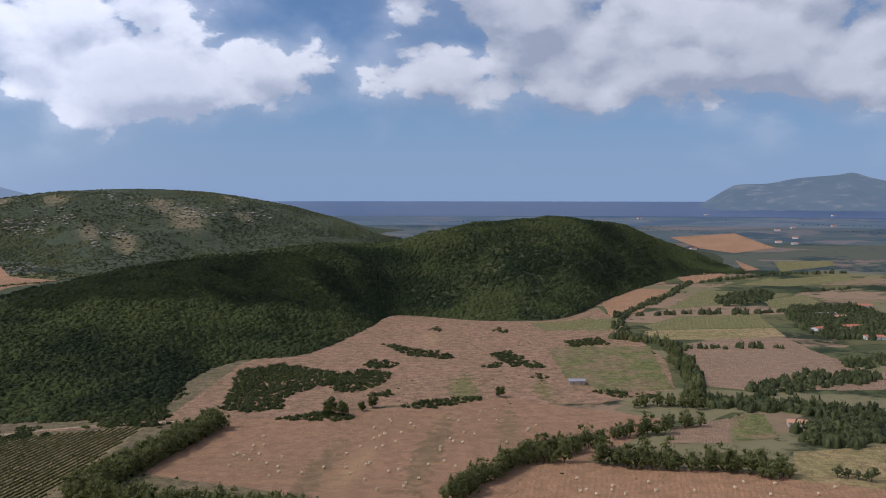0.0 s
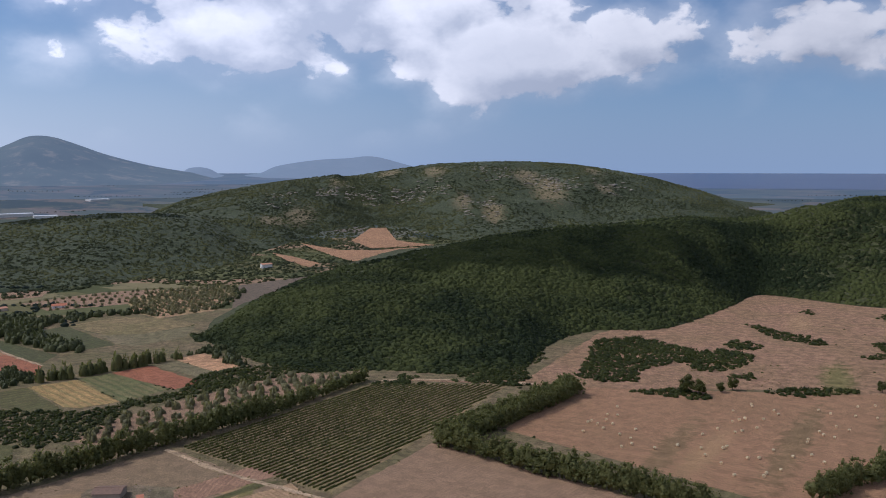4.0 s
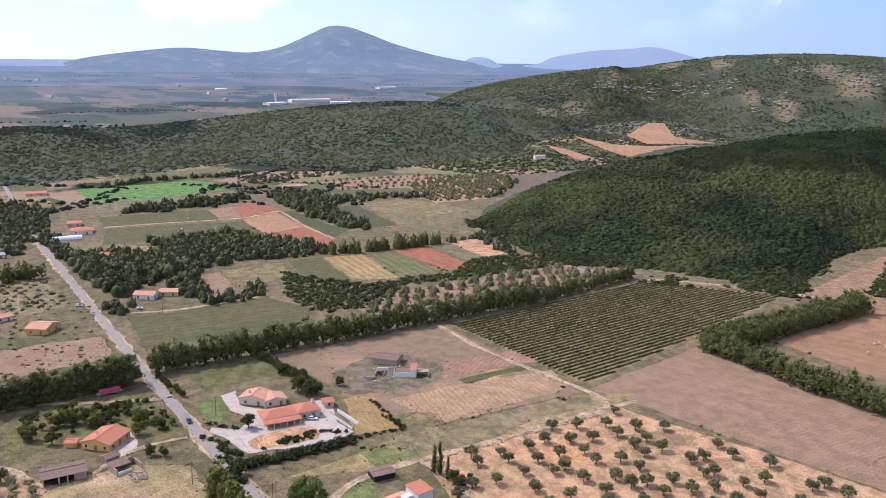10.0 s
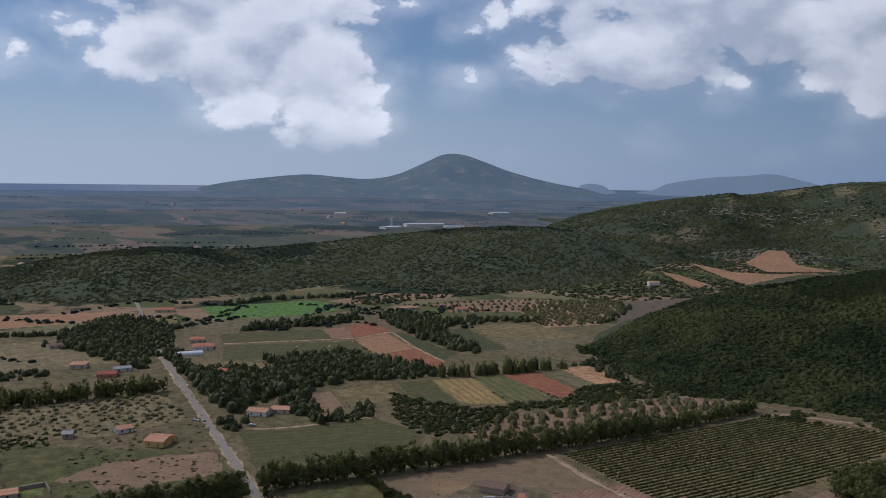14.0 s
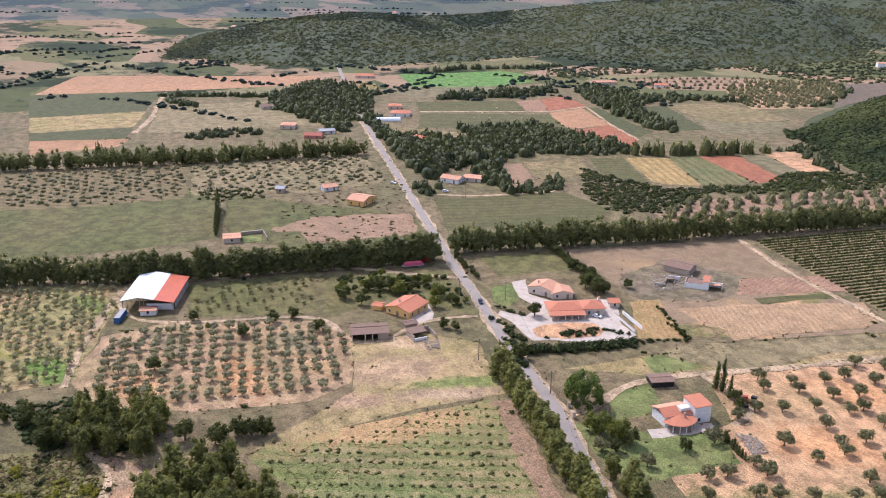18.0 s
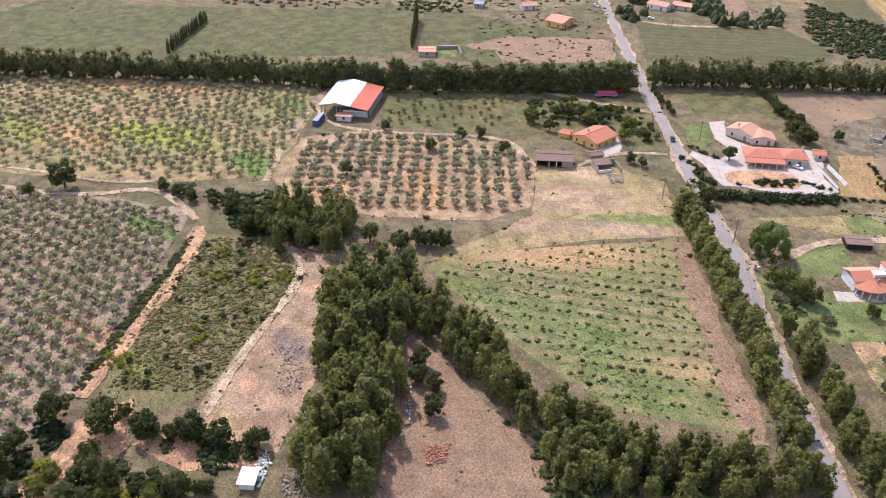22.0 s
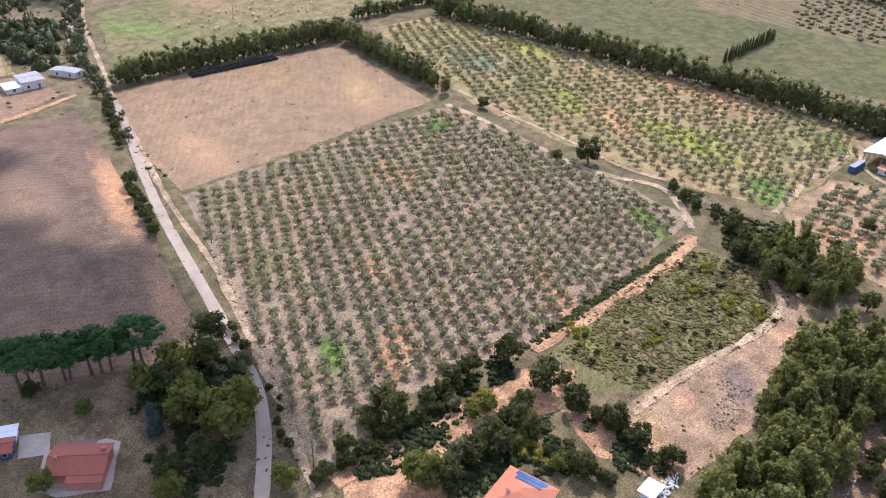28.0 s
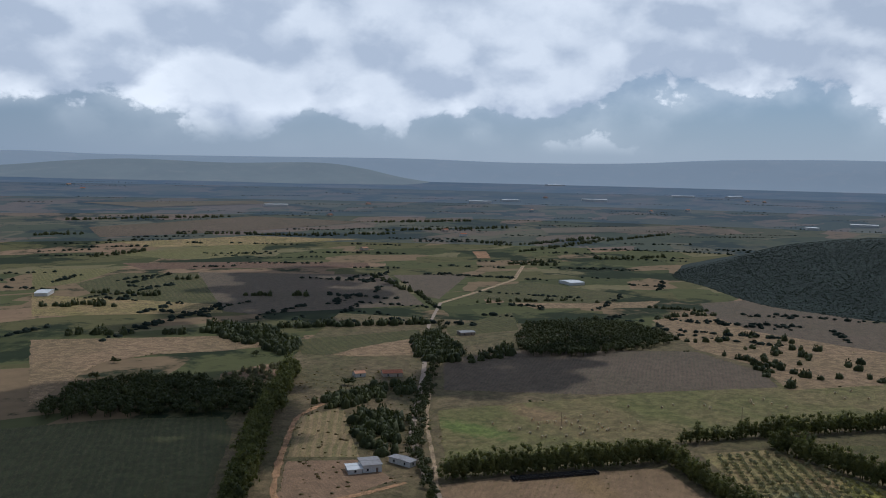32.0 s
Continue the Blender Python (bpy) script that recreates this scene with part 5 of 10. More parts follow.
strip("dirt_track", "sandy track from the barn to the grove", SAND, [(-391.2, 44.9), (-377.6, 34.3), (-354.9, 25.4), (-325.5, 13.3), (-299.0, 6.3)], 4.0, 0.72, "track")
strip("dirt_track", "long farm lane under the windbreak", SAND, [(-389.3, 40.9), (-382.1, 68.8), (-376.2, 104.9), (-367.0, 141.9), (-350.6, 158.7), (-336.7, 176.0), (-330.7, 183.5)], 4.0, 0.7, "track")
strip("dirt_track", "sandy track along the large grove", SAND, [(-340.4, -141.8), (-330.3, -118.5), (-313.3, -87.0), (-300.8, -59.8), (-299.5, -46.1), (-306.7, -36.7), (-285.8, -23.3), (-274.2, -19.4)], 3.4, 0.7, "track")
strip("dirt_track", "second pale track beside the far grove", SAND, [(-363.4, -151.7), (-340.7, -111.7), (-328.4, -81.8), (-309.7, -53.0), (-307.7, -34.7)], 2.4, 0.72, "track")
strip("dirt_track", "sandy farm track round the kitchen garden", ORANGE, [(-330.4, -439.1), (-299.0, -425.7), (-244.6, -363.0), (-210.9, -319.5), (-235.5, -302.1), (-274.6, -298.1)], 4.0, 0.7, "track")
strip("dirt_track", "pale track to the far fields", SAND, [(-924, 156), (-784.5, 118.6), (-729.5, 96.2)], 6.0, 0.9, "track")

# ---- plants ----
rng = np.random.default_rng(7)


def ball(sub):
    bm = bmesh.new()
    bmesh.ops.create_icosphere(bm, subdivisions=sub, radius=1.0)
    v = np.array([p.co[:] for p in bm.verts])
    f = np.array([[p.index for p in q.verts] for q in bm.faces])
    bm.free()
    return v, f


BALL1, BALL2 = ball(1), ball(2)


def lump(centre, size, b=BALL2, rough=0.28):
    v = b[0] * (1 + rng.normal(0, rough, (len(b[0]), 1)) * 0.6 + rng.normal(0, rough * 0.35, b[0].shape))
    return v * np.asarray(size) + np.asarray(centre), b[1]


def cards(points, size, out=None):
    """Leaf sprays: small four-cornered blades that face more or less outwards, one island each."""
    k = len(points)
    face = rng.normal(size=(k, 3)) * (1.0 if out is None else 0.55)
    if out is not None:
        face += out
    a = np.cross(face, rng.normal(size=(k, 3)))
    a /= np.linalg.norm(a, axis=1)[:, None]
    b = np.cross(a, face)
    b /= np.linalg.norm(b, axis=1)[:, None]
    s = size * rng.uniform(0.55, 1.45, (k, 1))
    v = np.stack([points - a * s, points + b * s * 0.6, points + a * s, points - b * s * 0.6], 1).reshape(-1, 3)
    i = np.arange(k)[:, None] * 4
    return v, np.concatenate([i + [0, 1, 2], i + [0, 2, 3]])


def merge(pieces):
    vs, fs, at = [], [], 0
    for v, f in pieces:
        vs.append(v), fs.append(f + at)
        at += len(v)
    return np.concatenate(vs), np.concatenate(fs)


def crown(lumps, spray, spray_size, b=BALL1):
    """A crown of leafy lumps (centre, radii) with sprays standing out of them."""
    pieces = [lump(c, np.asarray(r) * 0.66, b, 0.34) for c, r in lumps]
    c, r = np.array([q[0] for q in lumps], float), np.array([q[1] for q in lumps], float)
    area = (r[:, 0] + r[:, 2]) ** 2
    pick = rng.choice(len(lumps), spray, p=area / area.sum())
    d = rng.normal(size=(spray, 3))
    d[:, 2] = np.abs(d[:, 2]) - 0.35
    d /= np.linalg.norm(d, axis=1)[:, None]
    pieces.append(cards(c[pick] + d * r[pick] * rng.uniform(0.78, 1.18, (spray, 1)), spray_size, d))
    return merge(pieces)


def rod(a, b, r0, r1, sides=6):
    a, b = np.asarray(a, float), np.asarray(b, float)
    d = (b - a) / np.linalg.norm(b - a)
    u = np.cross(d, [0.3, 0.9, 0.2])
    u /= np.linalg.norm(u)
    w = np.cross(d, u)
    t = np.arange(sides) / sides * 2 * np.pi
    ring = np.cos(t)[:, None] * u + np.sin(t)[:, None] * w
    v = np.concatenate([a + ring * r0, b + ring * r1])
    i = np.arange(sides)
    j = (i + 1) % sides
    return v, np.concatenate([np.stack([i, j, j + sides], 1), np.stack([i, j + sides, i + sides], 1)])


def stem(height, r, spread, limbs=4):
    lean = rng.normal(0, 0.04, 2) * height
    top = np.array([lean[0], lean[1], height])
    pieces = [rod((0, 0, -0.4), top * 0.55, r * 1.25, r * 0.8), rod(top * 0.53, top, r * 0.8, r * 0.25)]
    for k in range(limbs):
        t = k / limbs * 2 * np.pi + rng.uniform(0, 1)
        z = rng.uniform(0.45, 0.7)
        pieces.append(rod(top * z, top * z + np.array([np.cos(t) * spread, np.sin(t) * spread, height * rng.uniform(0.18, 0.35)]), r * 0.45, r * 0.12, 5))
    return merge(pieces)


def plant(name, kind_mesh, trunk_mesh):
    """An Empty at the base with its trunk and its crown."""
    root = new(name)
    root.empty_display_size = 0.5
    for nm, me in (("trunk", trunk_mesh), ("crown", kind_mesh)):
        if me:
            ob = new(nm, me)
            ob.parent = root
    return root


def tree_kind(name, mat, make, stem_args, variants=4, bark_mat=BARK):
    out = []
    for _ in range(variants):
        v, f = make()
        c = mesh_of(name + "_crown", v, f, mat, True)
        t = mesh_of(name + "_trunk", *stem(*stem_args), bark_mat, True) if stem_args else None
        out.append((c, t))
    return out


def tall_crown(lumps=22, sprays=900, girth=3.4, spray=0.40):
    """Eucalyptus, about 14 m: a full column of lumps that hang almost to the ground."""
    L = []
    for k in range(lumps):
        z = rng.uniform(0.8, 12.8)
        w = girth * (1 - 0.5 * abs(z - 5.5) / 7.5)
        t = rng.uniform(0, 6.28)
        L.append(((math.cos(t) * w * 0.66, math.sin(t) * w * 0.66, z), (w * 0.40 * rng.uniform(0.7, 1.2), w * 0.40 * rng.uniform(0.7, 1.2), 1.35 * rng.uniform(0.7, 1.5))))
    L.append(((0, 0, 5.8), (girth * 0.66, girth * 0.66, 5.8)))
    return crown(L, sprays, spray)


def round_crown(h=8.0, w=4.2, lumps=20, sprays=850, size=0.36):
    """A full crown that hangs low, as evergreen oaks have it."""
    L = [((0, 0, h * 0.52), (w * 0.68, w * 0.68, h * 0.34))]
    for k in range(lumps):
        t, e = rng.uniform(0, 6.28), rng.uniform(-0.8, 1.0)
        q = math.sqrt(max(0.0, 1 - e * e * 0.8))
        L.append(((math.cos(t) * w * 0.68 * q, math.sin(t) * w * 0.68 * q, h * 0.52 + e * h * 0.36), (w * rng.uniform(0.20, 0.38), w * rng.uniform(0.20, 0.38), h * rng.uniform(0.10, 0.18))))
    return crown(L, sprays, size)


def olive_crown():
    """A low full dome, about 5 m across and 4 m high."""
    L = [((0, 0, 2.2), (1.75, 1.75, 1.4))]
    for k in range(15):
        t, e = rng.uniform(0, 6.28), rng.uniform(-0.5, 1.0)
        q = math.sqrt(max(0.0, 1 - e * e * 0.85))
        L.append(((math.cos(t) * 1.65 * q, math.sin(t) * 1.65 * q, 2.2 + e * 1.25), (rng.uniform(0.6, 0.95), rng.uniform(0.6, 0.95), rng.uniform(0.5, 0.8))))
    return crown(L, 480, 0.24)


def young_crown():
    L = [((0, 0, 1.7), (1.5, 1.5, 1.2))]
    for k in range(9):
        t, e = rng.uniform(0, 6.28), rng.uniform(-0.7, 0.9)
        L.append(((math.cos(t) * 1.3, math.sin(t) * 1.3, 1.8 + e), (rng.uniform(0.6, 0.9), rng.uniform(0.6, 0.9), rng.uniform(0.5, 0.8))))
    return crown(L, 260, 0.26)


def cone_crown(h=11.0, w=1.3):
    L = [((rng.normal(0, 0.12), rng.normal(0, 0.12), 0.9 + k * h / 9), (w * (1 - (k / 9.5) ** 1.6) + 0.15, w * (1 - (k / 9.5) ** 1.6) + 0.15, h / 8)) for k in range(9)]
    return crown(L, 260, 0.30)


def umbrella_crown():
    L = []
    for k in range(34):
        t, q = rng.uniform(0, 6.28), math.sqrt(rng.uniform(0, 1))
        L.append(((math.cos(t) * 4.7 * q, math.sin(t) * 4.7 * q, 9.3 + 2.2 * (1 - q * q)), (1.3, 1.3, 0.9)))
    return crown(L, 1100, 0.24)


def willow_crown():
    L = [((0, 0, 5.5), (4.4, 4.4, 4.2))]
    for k in range(46):
        t, e = rng.uniform(0, 6.28), rng.uniform(-0.95, 1.0)
        q = math.sqrt(max(0.05, 1 - max(0.0, e) ** 2))
        L.append(((math.cos(t) * 4.7 * q, math.sin(t) * 4.7 * q, 5.0 + e * 4.0), (1.1, 1.1, rng.uniform(0.9, 1.9))))
    return crown(L, 2600, 0.36)


def bush_crown():
    L = [((rng.normal(0, 0.55), rng.normal(0, 0.55), rng.uniform(0.35, 0.95)), (0.75, 0.75, 0.6)) for _ in range(7)]
    return crown(L, 120, 0.2)


def dome(sides=6, low=False):
    """A low leafy dome of few faces, open below."""
    t = np.arange(sides) / sides * 2 * np.pi
    rings = [np.stack([np.cos(t + k) * r, np.sin(t + k) * r, np.full(sides, z)], 1) for k, r, z in (((0, 0.95, -0.2), (0.5, 0.85, 0.55)) if low else ((0, 0.95, -0.25), (0.3, 1.0, 0.3), (0.6, 0.68, 0.78)))]
    v = np.concatenate(rings + [np.array([[0, 0, 1.02]])])
    v = v * (1 + rng.normal(0, 0.14, (len(v), 1))) + rng.normal(0, 0.07, v.shape)
    i = np.arange(sides)
    j = (i + 1) % sides
    f = []
    for a in ((0,) if low else (0, sides)):
        f += [np.stack([i + a, j + a, j + a + sides], 1), np.stack([i + a, j + a + sides, i + a + sides], 1)]
    top = sides if low else 2 * sides
    f.append(np.stack([i + top, j + top, np.full(sides, top + sides)], 1))
    return v, np.concatenate(f)


def soft_dome(sides=6):
    """A shallow leafy mound, as crowns look from far above."""
    t = np.arange(sides) / sides * 2 * np.pi
    v = np.concatenate([np.stack([np.cos(t) * 1.05, np.sin(t) * 1.05, np.full(sides, -0.12)], 1), np.stack([np.cos(t + 0.5) * 0.72, np.sin(t + 0.5) * 0.72, np.full(sides, 0.46)], 1), [[0, 0, 0.66]]])
    v = v * (1 + rng.normal(0, 0.16, (len(v), 1))) + rng.normal(0, 0.06, v.shape)
    i = np.arange(sides)
    j = (i + 1) % sides
    return v, np.concatenate([np.stack([i, j, j + sides], 1), np.stack([i, j + sides, i + sides], 1), np.stack([i + sides, j + sides, np.full(sides, 2 * sides)], 1)])


def tuft(domes, sprays, size, high=0.8, low=False):
    pieces = []
    for k in range(domes):
        v, f = dome(5, True) if low else dome()
        s = rng.uniform(0.45, 0.75) if domes > 1 else 0.85
        o = rng.normal(0, 0.38, 3) * (domes > 1)
        pieces.append((v * (s, s, s * high) + (o[0], o[1], 0), f))
    d = rng.normal(size=(sprays, 3))
    d /= np.linalg.norm(d, axis=1)[:, None]
    d[:, 2] = np.abs(d[:, 2]) * high
    pieces.append(cards(d * rng.uniform(0.65, 0.95, (sprays, 1)), size))
    return merge(pieces)


CLUMPS = [tuft(2, 10, 0.24, 0.8, True) for _ in range(10)]
MOUNDS = [merge([soft_dome(), cards(rng.normal(0, 0.4, (3, 3)) * (1, 1, 0.2) + (0, 0, 0.5), 0.34)]) for _ in range(10)]
BRUSH = [tuft(1, 2, 0.4, 0.7, True) for _ in range(6)]


def leafy(points, size):
    """A small crown that is all leaf sprays, on a short stem."""
    d = rng.normal(size=(points, 3))
    d /= np.linalg.norm(d, axis=1)[:, None]
    d *= rng.uniform(0.35, 1.0, (points, 1)) * (0.85, 0.85, 0.48)
    return merge([cards(d + (0, 0, 0.78), size), rod((0, 0, -0.1), (0, 0, 0.6), 0.06, 0.05, 5), lump((0, 0, 0.74), (0.42, 0.42, 0.24), BALL1)])


YOUNG = [leafy(84, 0.22) for _ in range(6)]


WINDBREAK = tree_kind("windbreak_eucalyptus", LEAF_BREAK, tall_crown, (9.5, 0.28, 1.6), 6)
EUC = tree_kind("eucalyptus", LEAF_EUC, tall_crown, (9.5, 0.28, 1.6), 6)
OAK = tree_kind("oak", LEAF_OAK, round_crown, (5.5, 0.30, 2.2), 6)
OLIVE = tree_kind("olive", LEAF_OLIVE, olive_crown, (2.4, 0.18, 1.0), 5)
YOUNG_TREE = tree_kind("young_olive", LEAF_YOUNG, young_crown, (1.6, 0.12, 0.8), 5)
CYPRESS = tree_kind("cypress", LEAF_OAK, cone_crown, (3.0, 0.16, 0.3), 3)
PINE = tree_kind("stone_pine", LEAF_PINE, umbrella_crown, (9.6, 0.30, 3.0, 6), 3)
WILLOW = tree_kind("willow", leaf("willow_leaf", rgb(0.05, 0.085, 0.022), rgb(0.15, 0.20, 0.06)), willow_crown, (7.0, 0.4, 2.5), 1)
BUSH = tree_kind("bush", LEAF_WOOD, bush_crown, (0.8, 0.07, 0.4), 5)
BROOM = tree_kind("broom_bush", LEAF_BRIGHT, bush_crown, (0.8, 0.06, 0.4), 3)
ACACIA = tree_kind("acacia", leaf("acacia_leaf", rgb(0.07, 0.10, 0.025), rgb(0.22, 0.23, 0.06)), round_crown, (5.5, 0.25, 2.2), 3)
SPRUCE = tree_kind("blue_spruce", leaf("spruce_needle", rgb(0.035, 0.065, 0.07), rgb(0.10, 0.15, 0.16)), lambda: cone_crown(10.0, 3.2), (3.0, 0.2, 0.4), 1)
DATA = {"windbreak_tree": (WINDBREAK, "tree", "tall dark green eucalyptus with a full crown in a windbreak"),
        "eucalyptus_tree": (EUC, "tree", "tall eucalyptus with olive-green drooping crown in a windbreak"),
        "oak_tree": (OAK, "tree", "dark evergreen oak with a dense rounded crown"),
        "olive_tree": (OLIVE, "tree", "grey-green olive tree on bare orange earth"),
        "young_olive_tree": (YOUNG_TREE, "tree", "small grey-green olive tree in a planted row"),
        "cypress_tree": (CYPRESS, "tree", "slim dark green cypress beside a track"),
        "stone_pine_tree": (PINE, "tree", "stone pine with a flat bright green umbrella crown"),
        "willow_tree": (WILLOW, "tree", "broad weeping willow on a green lawn"),
        "bush": (BUSH, "bush", "dark green rounded bush"),
        "broom_bush": (BROOM, "bush", "yellow-green flowering broom bush"),
        "acacia_tree": (ACACIA, "tree", "yellow-green leafy garden tree"),
        "blue_spruce_tree": (SPRUCE, "tree", "blue-grey spruce in a garden")}
masters = defaultdict(list)
counts = defaultdict(int)


def grow(name, x, y, size=1.0, label="", group="", wide=1.0):
    """Sets a plant of that kind at a place of the plan."""
    kinds, category, usual = DATA[name]
    if not masters[name]:
        for c, t in kinds:
            masters[name].append((c, t))
    c, t = masters[name][rng.integers(len(kinds))]
    root = plant(name, c, t)
    s = size * rng.uniform(0.88, 1.14)
    root.matrix_basis = Matrix.Translation((x, y, lie(x, y) + 0.05)) @ Matrix.Rotation(rng.uniform(0, 6.28), 4, "Z") @ Matrix.Diagonal((s * wide, s * wide, s, 1))
    counts[name] += 1
    return tagged(root, label or usual, category, group)


many = defaultdict(list)


def row(name, a, b, gap, size=1.0, label="", group="", jitter=0.8, wide=1.0, keep=1.0, far=False):
    """A line of plants from a to b, that many metres apart; far: joined with the others of its kind."""
    a, b = np.array(a[:2]), np.array(b[:2])
    if far:
        gap, jitter = gap * (0.72 if name == "oak_tree" else 0.50), jitter * 1.2
    k = max(1, int(round(np.linalg.norm(b - a) / gap)))
    for i in range(k + 1):
        if rng.random() <= keep:
            p = a + (b - a) * i / k + rng.normal(0, jitter, 2)
            if far:
                many[name].append((p[0], p[1], lie(p[0], p[1]), size * (rng.uniform(0.8, 1.25) if name == "oak_tree" else rng.uniform(0.9, 1.12))))
            else:
                grow(name, p[0], p[1], size * rng.uniform(0.82, 1.18), label, group, wide)


def inside(poly, x, y):
    hit = False
    for (x1, y1), (x2, y2) in zip(poly, poly[1:] + poly[:1]):
        if (y1 > y) != (y2 > y) and x < (x2 - x1) * (y - y1) / (y2 - y1) + x1:
            hit = not hit
    return hit


def spots(poly, gap_along, gap_across, turn, jitter=0.4, keep=1.0):
    """Places of a planted grid inside a piece of land."""
    c, s = math.cos(radians(turn)), math.sin(radians(turn))
    us = [x * c + y * s for x, y in poly]
    vs = [-x * s + y * c for x, y in poly]
    out = []
    v = min(vs)
    while v < max(vs):
        u = min(us)
        while u < max(us):
            x, y = u * c - v * s, u * s + v * c
            if inside(poly, x, y) and rng.random() < keep:
                out.append((x + rng.normal(0, jitter), y + rng.normal(0, jitter)))
            u += gap_along
        v += gap_across
    return out


def random_spots(poly, n):
    xs, ys = [p[0] for p in poly], [p[1] for p in poly]
    out = []
    while len(out) < n:
        x, y = rng.uniform(min(xs), max(xs)), rng.uniform(min(ys), max(ys))
        if inside(poly, x, y):
            out.append((x, y))
    return out


def stuff(name, label, mat, places, templates, category="shrubs", flat=1.0):
    """Many small plants as one object: places are rows of x, y, z, size."""
    P = np.asarray(places, float)
    pieces, at = [], 0
    vs, fs = [], []
    which = rng.integers(0, len(templates), len(P))
    for k, (tv, tf) in enumerate(templates):
        Q = P[which == k]
        if not len(Q):
            continue
        t = rng.uniform(0, 6.28, len(Q))
        c, s = np.cos(t), np.sin(t)
        v = np.empty((len(Q), len(tv), 3))
        v[:, :, 0] = (tv[:, 0] * c[:, None] - tv[:, 1] * s[:, None]) * Q[:, 3:4] + Q[:, 0:1]
        v[:, :, 1] = (tv[:, 0] * s[:, None] + tv[:, 1] * c[:, None]) * Q[:, 3:4] + Q[:, 1:2]
        v[:, :, 2] = tv[:, 2] * Q[:, 3:4] * flat * rng.uniform(0.8, 1.25, (len(Q), 1)) + Q[:, 2:3]
        f = tf[None] + (np.arange(len(Q)) * len(tv))[:, None, None]
        vs.append(v.reshape(-1, 3)), fs.append(f.reshape(-1, 3) + at)
        at += len(Q) * len(tv)
    return tagged(new(name, mesh_of(name, np.concatenate(vs), np.concatenate(fs), mat, True)), label, category, kind="stuff")


def on_hill(grid, n, u=(0, 1), v=(0.02, 0.75), density=None):
    """Random places on a hill; density(x, y) thins them."""
    k, l = grid.shape[0] - 1, grid.shape[1] - 1
    a, b = rng.uniform(u[0], u[1], n) * k, rng.uniform(v[0], v[1], n) * l
    i, j = np.minimum(a.astype(int), k - 1), np.minimum(b.astype(int), l - 1)
    s, t = (a - i)[:, None], (b - j)[:, None]
    p = (grid[i, j] * (1 - s) * (1 - t) + grid[i + 1, j] * s * (1 - t) + grid[i, j + 1] * (1 - s) * t + grid[i + 1, j + 1] * s * t)
    if density:
        p = p[[rng.random() < density(q[0], q[1]) for q in p]]
    return p


def with_size(p, low, high):
    return np.column_stack([p, rng.uniform(low, high, len(p))])

# ---- woods on the hills ----
def patchy(scale, cut, soft, seed=0.0, least=0.06):
    return lambda x, y: min(1.0, max(least, (noise.fractal(Vector((x * scale, y * scale, seed)), 1.0, 2.0, 4) + cut) / soft))


stuff("maquis", "dense dark evergreen maquis covering the ridge", LEAF_WOOD, with_size(on_hill(near_grid, 56000, density=patchy(0.012, 1.1, 0.8, 3.0, 0.6)), 1.2, 4.4), MOUNDS, flat=0.85)
wooded = patchy(0.007, 0.62, 0.6, 5.0, 0.12)


def off_scree(x, y):
    """The long hill's wood, thin where the limestone lies bare."""
    for p, long, wide in SCREE:
        u, v = (x - p[0]) * -0.407 + (y - p[1]) * 0.914, (x - p[0]) * 0.914 + (y - p[1]) * 0.407
        if (u / long) ** 2 + (v / wide) ** 2 < 1.0:
            return 0.4
    return wooded(x, y)


stuff("maquis", "scattered maquis on the long hill", LEAF_HILL, with_size(on_hill(big_grid, 34000, density=off_scree), 1.0, 4.2), MOUNDS, flat=0.7)
stuff("maquis", "scattered scrub on the round hill", LEAF_HILL, with_size(on_hill(mid_grid, 15000, density=patchy(0.008, 0.8, 0.6, 7.0, 0.2)), 1.0, 4.0), MOUNDS, flat=0.7)
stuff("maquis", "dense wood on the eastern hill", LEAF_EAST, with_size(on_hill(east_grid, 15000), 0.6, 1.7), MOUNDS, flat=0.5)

# ---- windbreaks and rows ----
BREAK = "long eucalyptus windbreak"
row("windbreak_tree", (-358.3, 183.0), (-375.8, 104.1), 2.3, 1.0, group=BREAK, wide=1.5)
row("windbreak_tree", (-375.8, 104.1), (-393.1, 38.2), 2.4, 1.0, group=BREAK, wide=1.5)
row("eucalyptus_tree", (-393.4, 42.6), (-408.2, 3.8), 4.0, 0.95, far=True)
row("eucalyptus_tree", (-408.2, 3.8), (-433.2, -82.2), 4.0, 0.95, far=True)
row("eucalyptus_tree", (-433.2, -82.2), (-468.5, -202.2), 4.2, 0.95, far=True)
row("eucalyptus_tree", (-363.7, 198.1), (-348.1, 255.8), 4.2, 1.0, far=True)
row("eucalyptus_tree", (-348.1, 255.8), (-329.3, 321.4), 4.2, 1.0, far=True)
row("eucalyptus_tree", (-329.3, 328.2), (-303.1, 421.2), 4.4, 0.95, far=True)
row("eucalyptus_tree", (-303.1, 421.2), (-290.8, 522.7), 4.6, 0.75, far=True)
row("eucalyptus_tree", (-184.8, 415.5), (-124.9, 394.8), 4.4, 1.0, far=True)
row("eucalyptus_tree", (-124.9, 394.8), (-76.1, 384.3), 4.4, 1.0, far=True)
row("eucalyptus_tree", (-76.1, 384.3), (-38.8, 375.6), 4.4, 1.0, far=True)
row("eucalyptus_tree", (-185.6, 417.3), (-150.6, 558.6), 4.6, 0.9, far=True)
row("eucalyptus_tree", (-175.6, 420.0), (-144.0, 547.6), 4.6, 0.9, far=True)
row("eucalyptus_tree", (-292.6, -290.3), (-403.0, -229.9), 4.2, 0.95, far=True)
row("eucalyptus_tree", (-397.0, -224.5), (-359.4, -160.0), 4.4, 0.85, far=True)
